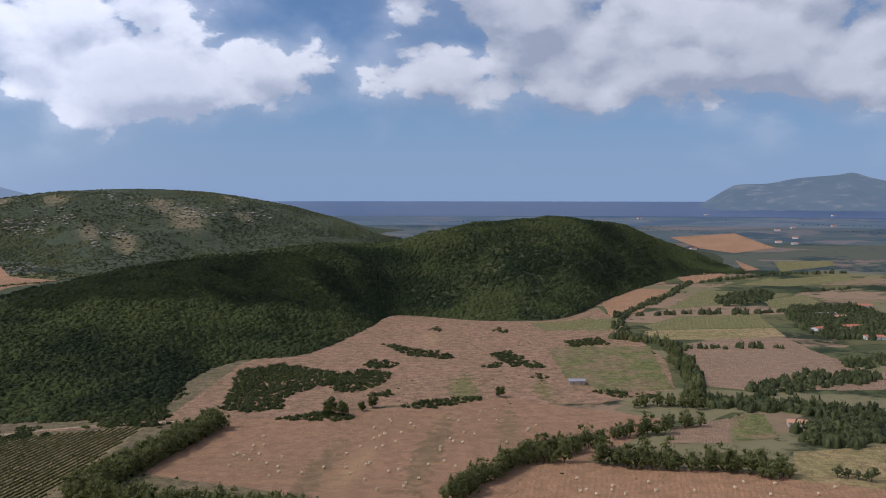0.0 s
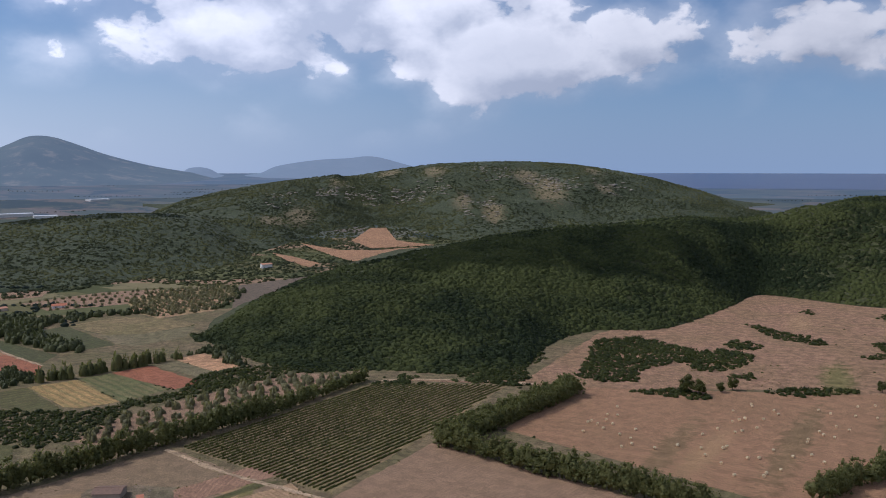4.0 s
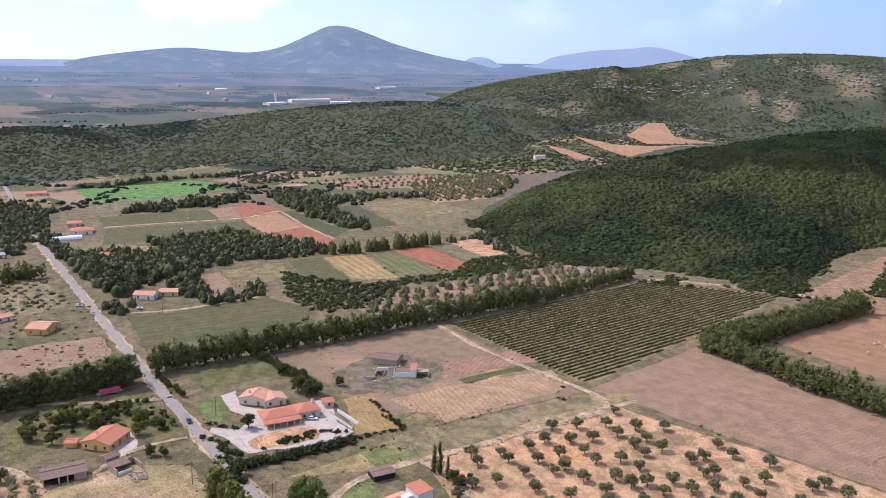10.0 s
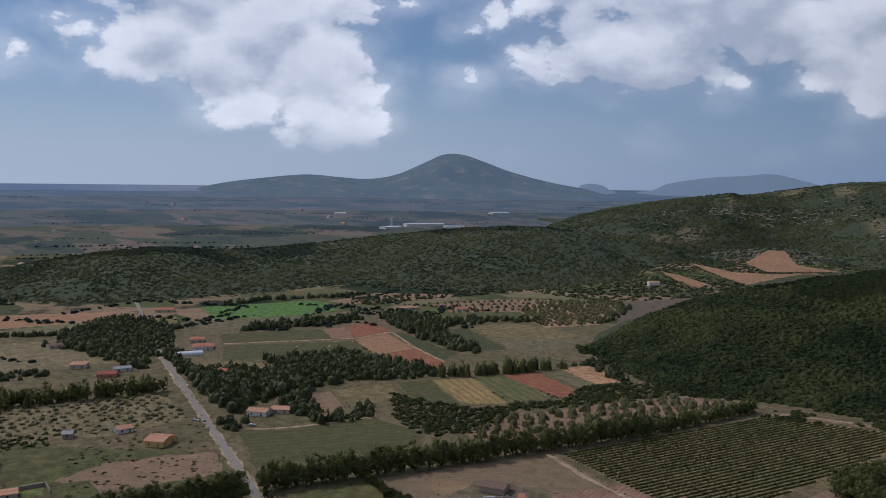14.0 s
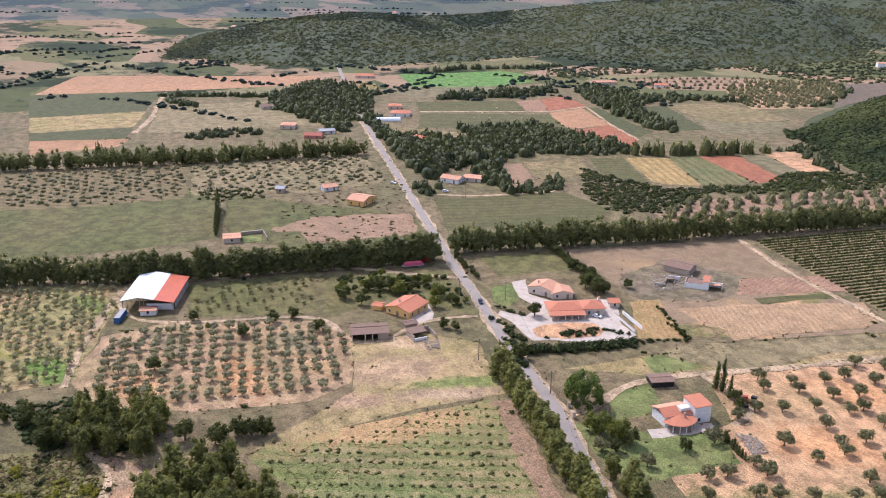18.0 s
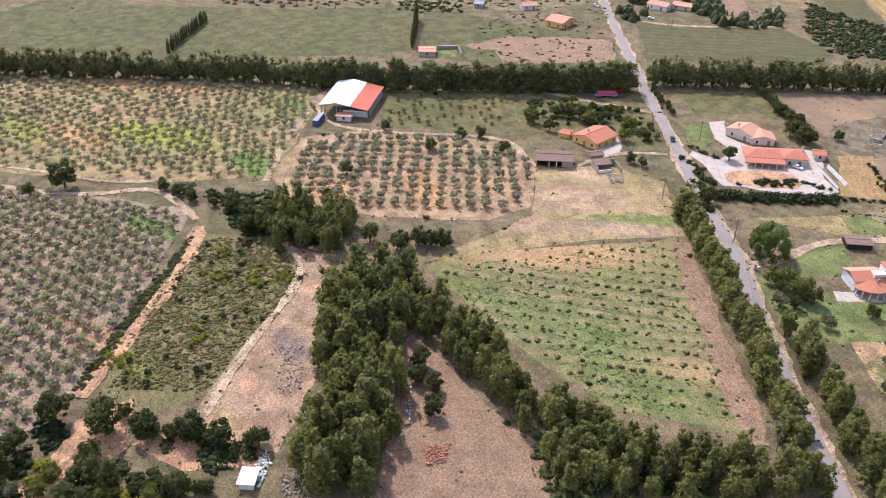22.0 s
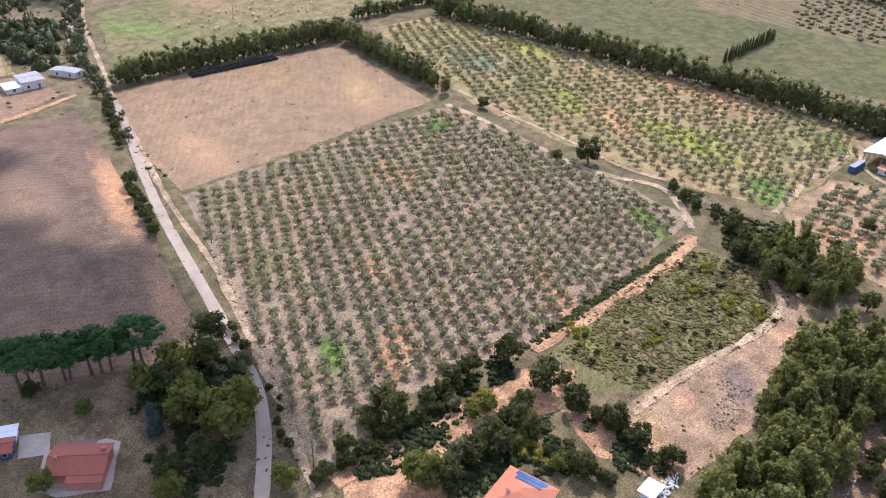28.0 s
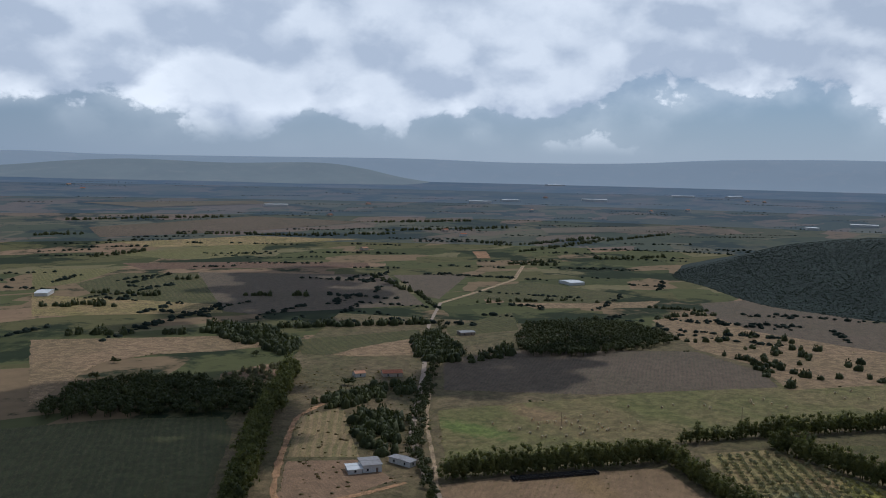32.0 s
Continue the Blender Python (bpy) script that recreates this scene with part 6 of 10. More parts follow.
row("eucalyptus_tree", (-437.2, -240.5), (-484.8, -215.2), 5.2, 0.7, far=True)
row("eucalyptus_tree", (-484.8, -215.2), (-635.4, -127.3), 5.0, 0.85, far=True)
row("eucalyptus_tree", (-134.6, -254.1), (-179.2, -307.9), 4.2, 0.9, far=True, jitter=1.5)
row("eucalyptus_tree", (-189.2, -319.4), (-272.0, -420.7), 3.6, 1.0, far=True, jitter=2.0)
row("eucalyptus_tree", (-272.0, -420.7), (-365.9, -526.2), 4.6, 1.0, far=True, jitter=2.0)
row("eucalyptus_tree", (-654.2, -68.9), (-609.4, 115.0), 5.0, 0.85, far=True, jitter=2.0)
row("eucalyptus_tree", (-609.4, 115.0), (-584.1, 237.6), 5.0, 0.85, far=True, jitter=2.0)
row("eucalyptus_tree", (4.5, 411.6), (47.1, 479.3), 4.2, 0.9, far=True, jitter=1.5)
row("eucalyptus_tree", (49.1, 482.5), (78.7, 495.6), 4.2, 0.9, far=True, jitter=1.5)
copses = defaultdict(list)


def wood(kind, gap, low, high, poly):
    """Trees or shrubs that fill a piece of land, that many metres apart."""
    for x, y in spots(poly, gap, gap, rng.uniform(0, 90), gap * (0.12 if kind == "orch" else 0.34), 0.93):
        copses[kind].append((x, y, lie(x, y), rng.uniform(low, high)))


def hedge(kind, gap, size, jitter, points):
    """A line of trees along a few points of the plan."""
    for a, b in zip(points, points[1:]):
        a, b = np.array(a), np.array(b)
        k = max(1, int(np.linalg.norm(b - a) / gap))
        for i in range(k + 1):
            p = a + (b - a) * i / k + rng.normal(0, jitter, 2)
            copses[kind].append((p[0], p[1], lie(p[0], p[1]), size * rng.uniform(0.75, 1.2)))


wood('mid', 7, 0.7, 1.15, [(-766.2, 400.1), (-765.0, 434.7), (-753.1, 490.8), (-763.6, 539.7), (-782.1, 532.6), (-788.5, 448.4), (-785.1, 407.4)])
wood('mid', 7, 0.8, 1.3, [(-750.5, 552.0), (-764.4, 581.4), (-728.9, 604.0), (-676.9, 591.1), (-653.2, 547.9), (-572.1, 526.2), (-542.7, 507.0), (-590.8, 505.1), (-688.1, 533.2)])
wood('mid', 8, 0.6, 1.0, [(-672.6, 575.7), (-663.6, 644.3), (-627.8, 678.0), (-643.4, 690.3), (-695.8, 640.8), (-702.3, 597.4)])
wood('mid', 7, 0.5, 0.9, [(-578.0, 714.5), (-609.7, 798.1), (-647.6, 854.4), (-672.1, 874.5), (-618.7, 802.1), (-590.0, 724.4)])
wood('mid', 6, 0.5, 0.95, [(-637.1, 347.5), (-635.6, 385.2), (-619.9, 419.0), (-583.2, 427.2), (-512.4, 439.1), (-498.6, 427.2), (-524.4, 367.9), (-530.9, 324.5), (-568.4, 330.1)])
wood('mid', 6.5, 0.9, 1.35, [(-608.5, 269.8), (-611.5, 303.3), (-592.7, 317.9), (-564.8, 345.9), (-523.1, 325.0), (-502.1, 306.3), (-523.2, 277.2), (-491.0, 251.9), (-513.5, 248.9), (-557.9, 255.7)])
wood('mid', 6, 0.7, 1.1, [(-509.4, 289.7), (-500.7, 307.6), (-441.2, 280.3), (-460.1, 279.8), (-479.3, 279.8)])
wood('mid', 6, 0.6, 1.1, [(-709.3, 287.0), (-721.6, 306.0), (-662.0, 288.2), (-627.5, 293.7), (-615.0, 305.1), (-603.5, 267.5), (-646.1, 276.7)])
wood('mid', 6, 0.4, 0.8, [(-449.1, 284.7), (-458.1, 298.9), (-468.3, 336.9), (-436.4, 316.8), (-437.7, 290.0)])
wood('mid', 6, 0.4, 0.8, [(-463.5, 225.0), (-469.4, 243.8), (-487.8, 246.5), (-486.3, 234.9)])
wood('shrub', 3.3, 1.6, 3.0, [(-481.1, 363.2), (-460.7, 364.5), (-415.3, 380.9), (-403.1, 402.1), (-400.4, 415.0), (-379.7, 378.7), (-372.1, 340.9), (-387.0, 318.0), (-419.0, 322.0)])
wood('shrub', 3.5, 1.8, 3.4, [(-408.5, 407.6), (-390.6, 445.5), (-408.1, 491.6), (-393.2, 523.6), (-349.6, 547.7), (-326.6, 531.4), (-349.3, 520.3), (-362.7, 475.3), (-374.2, 438.7), (-389.8, 404.0)])
wood('mid', 7, 0.5, 0.9, [(-459.8, 553.6), (-458.2, 574.9), (-431.1, 557.9), (-398.7, 529.4), (-404.9, 515.6)])
wood('orch', 8, 0.45, 0.62, [(-715.9, 735.1), (-737.0, 819.6), (-684.9, 884.9), (-616.3, 804.4), (-585.3, 723.5), (-605.7, 662.9), (-653.9, 680.3)])
wood('orch', 9, 0.55, 0.75, [(-373.2, 338.3), (-381.8, 369.6), (-368.3, 444.0), (-349.3, 520.3), (-300.1, 525.5), (-295.6, 510.0), (-314.8, 437.3), (-326.8, 383.3), (-350.2, 338.7)])
wood('mid', 7, 0.6, 1.1, [(-804.3, 224.5), (-873.0, 267.5), (-930.3, 324.0), (-895.9, 344.4), (-721.1, 287.6), (-645.2, 252.3), (-702.0, 243.9), (-745.7, 243.5)])
wood('mid', 6, 0.4, 0.7, [(-697.7, 126.1), (-711.5, 156.9), (-702.4, 195.6), (-676.6, 188.3), (-682.1, 133.4)])
wood('mid', 7, 0.5, 0.9, [(-927.3, 329.6), (-890.0, 355.4), (-825.4, 354.6), (-728.8, 301.7), (-779.9, 299.6)])
wood('shrub', 4, 1.4, 2.4, [(-529.5, 102.5), (-538.1, 124.5), (-513.4, 142.1), (-499.3, 138.1), (-514.6, 102.7)])
wood('mid', 8, 0.8, 1.2, [(392.3, 1234.9), (448.0, 1307.0), (513.9, 1338.5), (469.7, 1235.4), (384.1, 1164.5)])
wood('mid', 6.5, 0.6, 0.95, [(245.0, 670.7), (308.3, 714.1), (370.4, 723.6), (355.9, 687.8), (312.4, 671.0), (266.1, 645.5), (235.4, 632.5)])
wood('mid', 6, 0.8, 1.3, [(185.7, 608.0), (226.1, 618.3), (264.4, 601.6), (305.4, 581.2), (294.0, 559.1), (255.5, 581.1), (204.7, 591.8)])
wood('mid', 6, 0.8, 1.3, [(228.1, 538.5), (258.5, 561.9), (296.9, 570.7), (271.0, 514.7), (243.0, 505.2), (220.3, 507.4)])
wood('mid', 7, 0.6, 1.0, [(431.6, 1070.4), (398.9, 898.6), (469.7, 899.0), (558.8, 1071.2), (563.7, 1184.1), (472.4, 1153.1)])
wood('mid', 8, 0.5, 0.9, [(359.6, 773.9), (419.6, 802.0), (391.7, 748.0), (351.8, 735.5)])
wood('oakfar', 5.5, 0.8, 1.15, [(-178.8, -521.1), (-204.7, -555.4), (-241.5, -573.7), (-274.3, -566.6), (-296.7, -536.4), (-315.3, -501.2), (-313.1, -456.3), (-274.2, -448.8), (-214.6, -495.5)])
wood('oakfar', 6, 0.75, 1.1, [(-560.1, -470.8), (-651.0, -539.2), (-733.7, -515.6), (-742.4, -465.7), (-711.9, -405.6), (-659.5, -400.8), (-583.9, -420.3), (-548.5, -447.1)])
wood('mid', 7, 0.8, 1.2, [(-394.7, -711.6), (-422.0, -739.2), (-442.2, -673.1), (-424.2, -602.7), (-396.8, -571.7), (-395.7, -610.9)])
wood('mid', 6, 0.6, 1.0, [(-321.8, -444.9), (-373.6, -450.5), (-413.7, -441.6), (-393.9, -420.3), (-361.9, -424.6), (-328.2, -417.8)])
wood('mid', 6, 0.7, 1.1, [(-324.7, -402.2), (-355.7, -400.5), (-299.1, -330.9), (-286.2, -340.0)])
wood('mid', 6, 0.7, 1.1, [(-516.3, -559.4), (-561.2, -576.5), (-517.9, -493.6), (-481.0, -467.5), (-471.8, -497.3)])
wood('mid', 8, 0.6, 1.0, [(-492.0, -471.9), (-578.2, -491.5), (-544.6, -456.3), (-494.9, -455.7)])
wood('orch', 7, 0.5, 0.6, [(-272.5, -477.7), (-318.8, -546.2), (-372.9, -553.9), (-322.5, -482.7), (-295.7, -457.2)])
hedge('tallmid', 5, 0.95, 1.5, [(-498.6, 427.2), (-482.5, 455.3), (-464.5, 511.9), (-461.6, 520.6)])
hedge('mid', 6, 0.6, 2, [(-466.1, 525.7), (-458.3, 551.8), (-444.5, 577.5)])
hedge('mid', 7, 0.8, 2, [(-962.2, 451.1), (-951.1, 485.8), (-961.5, 527.0), (-944.8, 569.9), (-937.4, 605.1), (-937.6, 664.6)])
hedge('mid', 9, 0.6, 2, [(-866.6, 566.2), (-859.2, 624.7), (-849.0, 704.5)])
hedge('orch', 9, 0.5, 0.8, [(-809.9, 671.8), (-748.0, 824.1)])
hedge('orch', 9, 0.5, 0.8, [(-786.6, 664.5), (-733.6, 793.4)])
hedge('orch', 9, 0.5, 0.8, [(-764.2, 657.4), (-720.1, 764.3)])
hedge('orch', 9, 0.5, 0.8, [(-742.6, 650.7), (-707.3, 736.9)])
hedge('tallmid', 6, 0.8, 3, [(-656.7, 53.3), (-632.4, 86.1), (-601.9, 155.2), (-592.8, 201.4), (-593.2, 236.3)])
hedge('mid', 6, 0.9, 2.5, [(-877.0, 149.3), (-828.4, 163.0)])
hedge('mid', 6, 0.8, 2, [(-898.2, 150.4), (-881.1, 195.4), (-856.9, 239.4), (-862.0, 272.9)])
hedge('mid', 5, 0.8, 1.5, [(-602.1, 307.1), (-531.9, 280.3), (-513.7, 279.6)])
hedge('mid', 9, 0.9, 4, [(183.6, 893.9), (224.8, 1069.2), (284.5, 1079.8), (374.5, 1090.9), (510.6, 1118.9)])
hedge('mid', 9, 0.9, 4, [(215.7, 1059.0), (287.7, 1182.2), (425.3, 1469.6), (507.1, 1510.1), (616.6, 1580.7)])
hedge('mid', 9, 0.9, 4, [(616.6, 1580.7), (751.2, 1581.8)])
hedge('mid', 9, 0.9, 4, [(561.2, 1338.9), (656.7, 1381.2)])
hedge('mid', 9, 0.9, 4, [(427.9, 936.3), (419.6, 891.5), (452.9, 898.9)])
hedge('tallmid', 6, 0.85, 3, [(183.1, 897.5), (226.2, 856.4), (206.8, 723.0), (182.1, 601.4)])
hedge('mid', 6, 0.9, 3, [(199.0, 915.9), (233.1, 856.4), (210.2, 711.4), (188.8, 604.7)])
hedge('mid', 5, 0.7, 2, [(236.0, 840.3), (255.6, 840.4), (279.2, 840.5)])
hedge('mid', 3, 0.8, 2, [(302.8, 843.8), (314.6, 840.7)])
hedge('mid', 3, 0.6, 1, [(332.0, 840.8), (336.4, 837.7)])
hedge('euc', 3.2, 1.0, 1.5, [(86.3, 473.2), (102.8, 468.2), (123.5, 463.3), (159.3, 458.5), (171.8, 454.8)])
hedge('euc', 3.5, 0.9, 1.5, [(172.2, 450.1), (187.1, 447.4)])
hedge('euc', 3.5, 0.95, 2, [(46.5, 472.0), (69.3, 476.2)])
hedge('euc', 4, 0.9, 1, [(83.5, 504.7), (97.1, 504.7)])
hedge('euc', 4, 0.9, 2, [(107.2, 521.5), (139.1, 536.9)])
hedge('euc', 4, 0.8, 2, [(145.5, 547.6), (167.4, 553.1)])
hedge('euc', 4, 0.75, 2, [(135.4, 601.2), (161.3, 607.9), (181.8, 594.9)])
hedge('oak', 3.5, 0.8, 1.5, [(213.4, 447.4), (227.5, 443.9)])
hedge('mid', 7, 1.0, 2, [(-453.6, -690.3), (-515.3, -656.4), (-584.7, -617.2)])
hedge('mid', 6, 0.9, 3, [(-296.0, -763.9), (-313.6, -752.9)])
hedge('mid', 6, 0.9, 3, [(-318.4, -752.4), (-340.2, -738.2)])
hedge('mid', 6, 0.9, 3, [(-361.0, -721.2), (-376.8, -711.8)])
hedge('mid', 6, 0.9, 3, [(-415.5, -1005.6), (-419.5, -1002.6)])
hedge('mid', 6, 0.9, 3, [(-427.0, -997.0), (-430.5, -994.4)])
hedge('mid', 6, 0.9, 3, [(-433.2, -980.7), (-445.7, -971.3)])
hedge('mid', 6, 0.9, 3, [(-448.8, -963.2), (-466.8, -943.9)])
hedge('mid', 6, 0.9, 3, [(-551.4, -886.3), (-572.5, -870.5)])
hedge('mid', 6, 0.9, 3, [(-594.8, -853.8), (-605.5, -845.8)])
hedge('mid', 6, 0.9, 3, [(-551.0, -1064.9), (-577.5, -1061.0)])
hedge('mid', 6, 0.9, 3, [(-336.8, -932.9), (-370.1, -921.7)])
hedge('mid', 6, 0.9, 3, [(-376.0, -917.2), (-388.9, -902.3)])
hedge('mid', 6, 0.85, 5, [(-579.0, -1400.5), (-685.0, -1443.1)])
hedge('mid', 6, 0.85, 5, [(-1113.8, -927.2), (-1160.0, -896.5)])
hedge('mid', 6, 0.85, 5, [(-1095.9, -949.8), (-1198.1, -932.5)])
hedge('mid', 6, 0.85, 5, [(-1271.7, -1059.7), (-1513.6, -1072.9), (-1767.7, -1045.4)])
hedge('mid', 6, 0.85, 5, [(-1356.8, -1131.2), (-1584.8, -1108.5)])
hedge('mid', 6, 0.85, 6, [(-764.3, -1992.6), (-939.7, -1974.4), (-1131.6, -1917.7)])
hedge('mid', 6, 0.85, 6, [(-861.5, -1660.1), (-1001.6, -1585.0)])
hedge('mid', 6, 0.85, 6, [(-1005.3, -1547.8), (-1262.9, -1428.9)])
hedge('mid', 6, 0.85, 6, [(-607.4, -1751.3), (-695.4, -1731.2)])
hedge('mid', 6, 0.85, 6, [(-1394.2, -1641.7), (-1617.5, -1534.5)])
hedge('mid', 6, 0.85, 6, [(-1296.3, -1486.4), (-1589.3, -1362.7)])
hedge('mid', 6, 0.85, 6, [(-1288.6, -911.8), (-1420.0, -837.1)])
hedge('mid', 6, 0.85, 6, [(-1315.5, -1220.4), (-1323.0, -1132.9)])
hedge('mid', 8, 0.6, 3, [(-737.8, -682.0), (-783.1, -658.9), (-841.4, -626.3), (-856.4, -603.2)])
hedge('mid', 6, 0.6, 2, [(-873.3, -533.8), (-887.6, -511.9), (-904.8, -477.3)])
hedge('mid', 6, 0.7, 3, [(-806.4, -485.1), (-870.9, -473.1), (-879.3, -456.5)])
hedge('mid', 6, 0.7, 3, [(-790.2, -390.7), (-810.3, -347.2)])
hedge('mid', 5, 0.7, 3, [(-687.8, -336.1), (-672.1, -305.4), (-639.1, -280.5)])
hedge('mid', 5, 0.9, 1, [(-616.5, -259.2), (-619.8, -256.3)])
hedge('mid', 8, 0.6, 3, [(-708.8, -419.0), (-721.8, -390.3), (-758.5, -374.6)])
hedge('mid', 7, 0.6, 3, [(-699.5, -228.6), (-693.0, -209.4), (-679.7, -186.0)])
hedge('mid', 7, 0.7, 2, [(-804.9, -956.9), (-753.4, -839.9), (-722.9, -763.9), (-677.7, -695.1)])
hedge('oak', 2, 0.75, 0.5, [(-373.8, -591.1), (-375.2, -589.9)])
hedge('oak', 2, 0.7, 0.5, [(-276.7, -635.5), (-279.9, -632.9)])
hedge('oak', 2, 0.7, 0.5, [(-243.7, -597.4), (-248.1, -593.7)])
hedge('oak', 2, 0.8, 0.5, [(-371.3, -469.5), (-375.8, -465.6)])
hedge('oak', 4.5, 0.62, 1.6, [(-272.3, -277.0), (-305.4, -325.1), (-348.1, -373.1), (-412.4, -429.5), (-469.9, -476.9)])
hedge('oak', 5, 0.55, 1.6, [(-244.4, -241.3), (-286.8, -294.8), (-321.1, -337.4), (-370.4, -387.5), (-416.6, -425.8)])
hedge('oak', 5, 0.6, 1.6, [(-476.4, -482.3), (-539.2, -540.5), (-600.3, -604.7)])
for x, y in random_spots([(-690.2, -345.7), (-819, -381), (-784.2, -250.9), (-701.4, -190.5), (-629.9, -264.8)], 40):
    copses["mid"].append((x, y, 0, rng.uniform(0.55, 0.95)))
many["eucalyptus_tree"] += copses["euc"]
many["oak_tree"] += copses["oak"] + copses["oakfar"]
EUC_FAR = [merge([tall_crown(8, 210, 5.4, 0.55), rod((0, 0, -0.3), (0, 0, 5), 0.3, 0.2)]) for _ in range(6)]
OAK_FAR = [merge([round_crown(8.0, 4.4, 5, 150, 0.5), rod((0, 0, -0.3), (0, 0, 4), 0.3, 0.2)]) for _ in range(6)]


def scaled(template, wide, high):
    return template[0] * (wide, wide, high), template[1]


MID_TREES = [scaled(tuft(4, 30, 0.20, 1.0), 4.3, 7.6) for _ in range(8)]
TALL_TREES = [scaled(tuft(4, 34, 0.18, 1.0), 3.8, 13.0) for _ in range(8)]
stuff("copse_trees", "dark green trees in copses and hedges beyond the near fields", LEAF_COPSE, copses["mid"], MID_TREES, "trees")
stuff("poplar_belts", "tall narrow trees in belts beyond the near fields", LEAF_BREAK, copses["tallmid"], TALL_TREES, "trees")
stuff("orchard_trees", "rows of rounded grey-green orchard trees", LEAF_OLIVE, copses["orch"], MID_TREES, "orchard")
stuff("green_shrubs", "dense leafy green shrubs between plots", LEAF_SHRUB, copses["shrub"], CLUMPS)
stuff("windbreak_trees", "long windbreaks of tall eucalyptus between fields", LEAF_BREAK, many["eucalyptus_tree"], EUC_FAR, "trees")
stuff("hedge_trees", "dark evergreen oaks in hedges and copses", LEAF_COPSE, many["oak_tree"], OAK_FAR, "trees")

row("cypress_tree", (-442.2, 94.3), (-492.8, 108.0), 3.2, 0.85, group="cypress row", jitter=0.3)
row("cypress_tree", (-458.3, -34.0), (-513.0, -13.3), 2.6, 0.6, group="cypress hedge", jitter=0.3, wide=1.3)
SIDE = "leafy roadside tree with olive-green crown"
row("eucalyptus_tree", (-242.0, 151.6), (-196.8, 140.5), 2.8, 0.74, SIDE, "roadside trees", 0.9, 1.3)
row("eucalyptus_tree", (-196.8, 140.5), (-155.8, 130.2), 2.6, 0.78, SIDE, "roadside trees", 0.9, 1.3)
row("eucalyptus_tree", (-155.8, 130.2), (-127.4, 122.1), 2.5, 0.80, SIDE, "roadside trees", 0.9, 1.3)
row("eucalyptus_tree", (-163.9, 146.8), (-124.8, 137.1), 2.6, 0.70, SIDE, "roadside trees", 1.8, 1.3)
row("eucalyptus_tree", (-124.8, 137.1), (-92.9, 133.7), 2.5, 0.74, SIDE, "roadside trees", 2.0, 1.3)
row("eucalyptus_tree", (-118.1, 142.4), (-99.2, 162.6), 4.5, 0.5, SIDE, "roadside trees", 2.0)
# belts of wood below the camera
for poly, size, gap in (([(-222.9, 22.1), (-227.0, 33.5), (-217.4, 47.1), (-191.4, 37.6), (-168.1, 31.1), (-148.4, 25.8), (-134.8, 20.4), (-138.8, 3.2), (-153.0, 5.9), (-168.2, 11.2), (-186.2, 14.4), (-203.9, 18.7)], 0.92, 4.4), ([(-209.8, 45.4), (-199.2, 52.6), (-184.0, 58.7), (-167.9, 62.8), (-154.1, 68.3), (-143.1, 79.3), (-133.3, 75.1), (-139.2, 65.8), (-151.7, 59.9), (-162.9, 54.2), (-184.6, 44.0), (-196.2, 40.8)], 0.80, 4.2), ([(-140.2, 61.8), (-138.6, 77.3), (-132.8, 94.1), (-123.7, 108.6), (-117.2, 121.0), (-111.7, 121.8), (-113.7, 98.4), (-121.0, 74.0), (-127.7, 60.2)], 0.72, 4.2), ([(-260.1, -2.0), (-280.0, 11.1), (-268.6, 24.2), (-263.6, 37.6), (-243.5, 30.5), (-238.1, 22.3), (-249.1, 4.8)], 0.72, 5.5)):
    for x, y in spots(poly, gap, gap, 20, 0.9, 0.95):
        grow("eucalyptus_tree", x, y, size * rng.uniform(0.72, 1.15), "tall leafy olive-green tree in a dense belt of wood", "belt of wood", 1.15)
row("oak_tree", (-261.6, -5.9), (-251.7, 21.1), 4.5, 0.9, group="belt of wood", jitter=2.5)
row("oak_tree", (-258.8, 3.9), (-270.0, 18.5), 4.5, 0.9, group="belt of wood", jitter=2.5)
row("oak_tree", (-241.1, 39.2), (-237.4, 63.5), 5.0, 0.85, group="belt of wood", jitter=1.5)
row("oak_tree", (-298.3, -31.5), (-280.4, -5.8), 4.0, 0.6, group="belt of wood", jitter=1.5)
row("oak_tree", (-178.3, 40.1), (-162.0, 44.6), 5.0, 0.7, group="belt of wood", jitter=2.0)

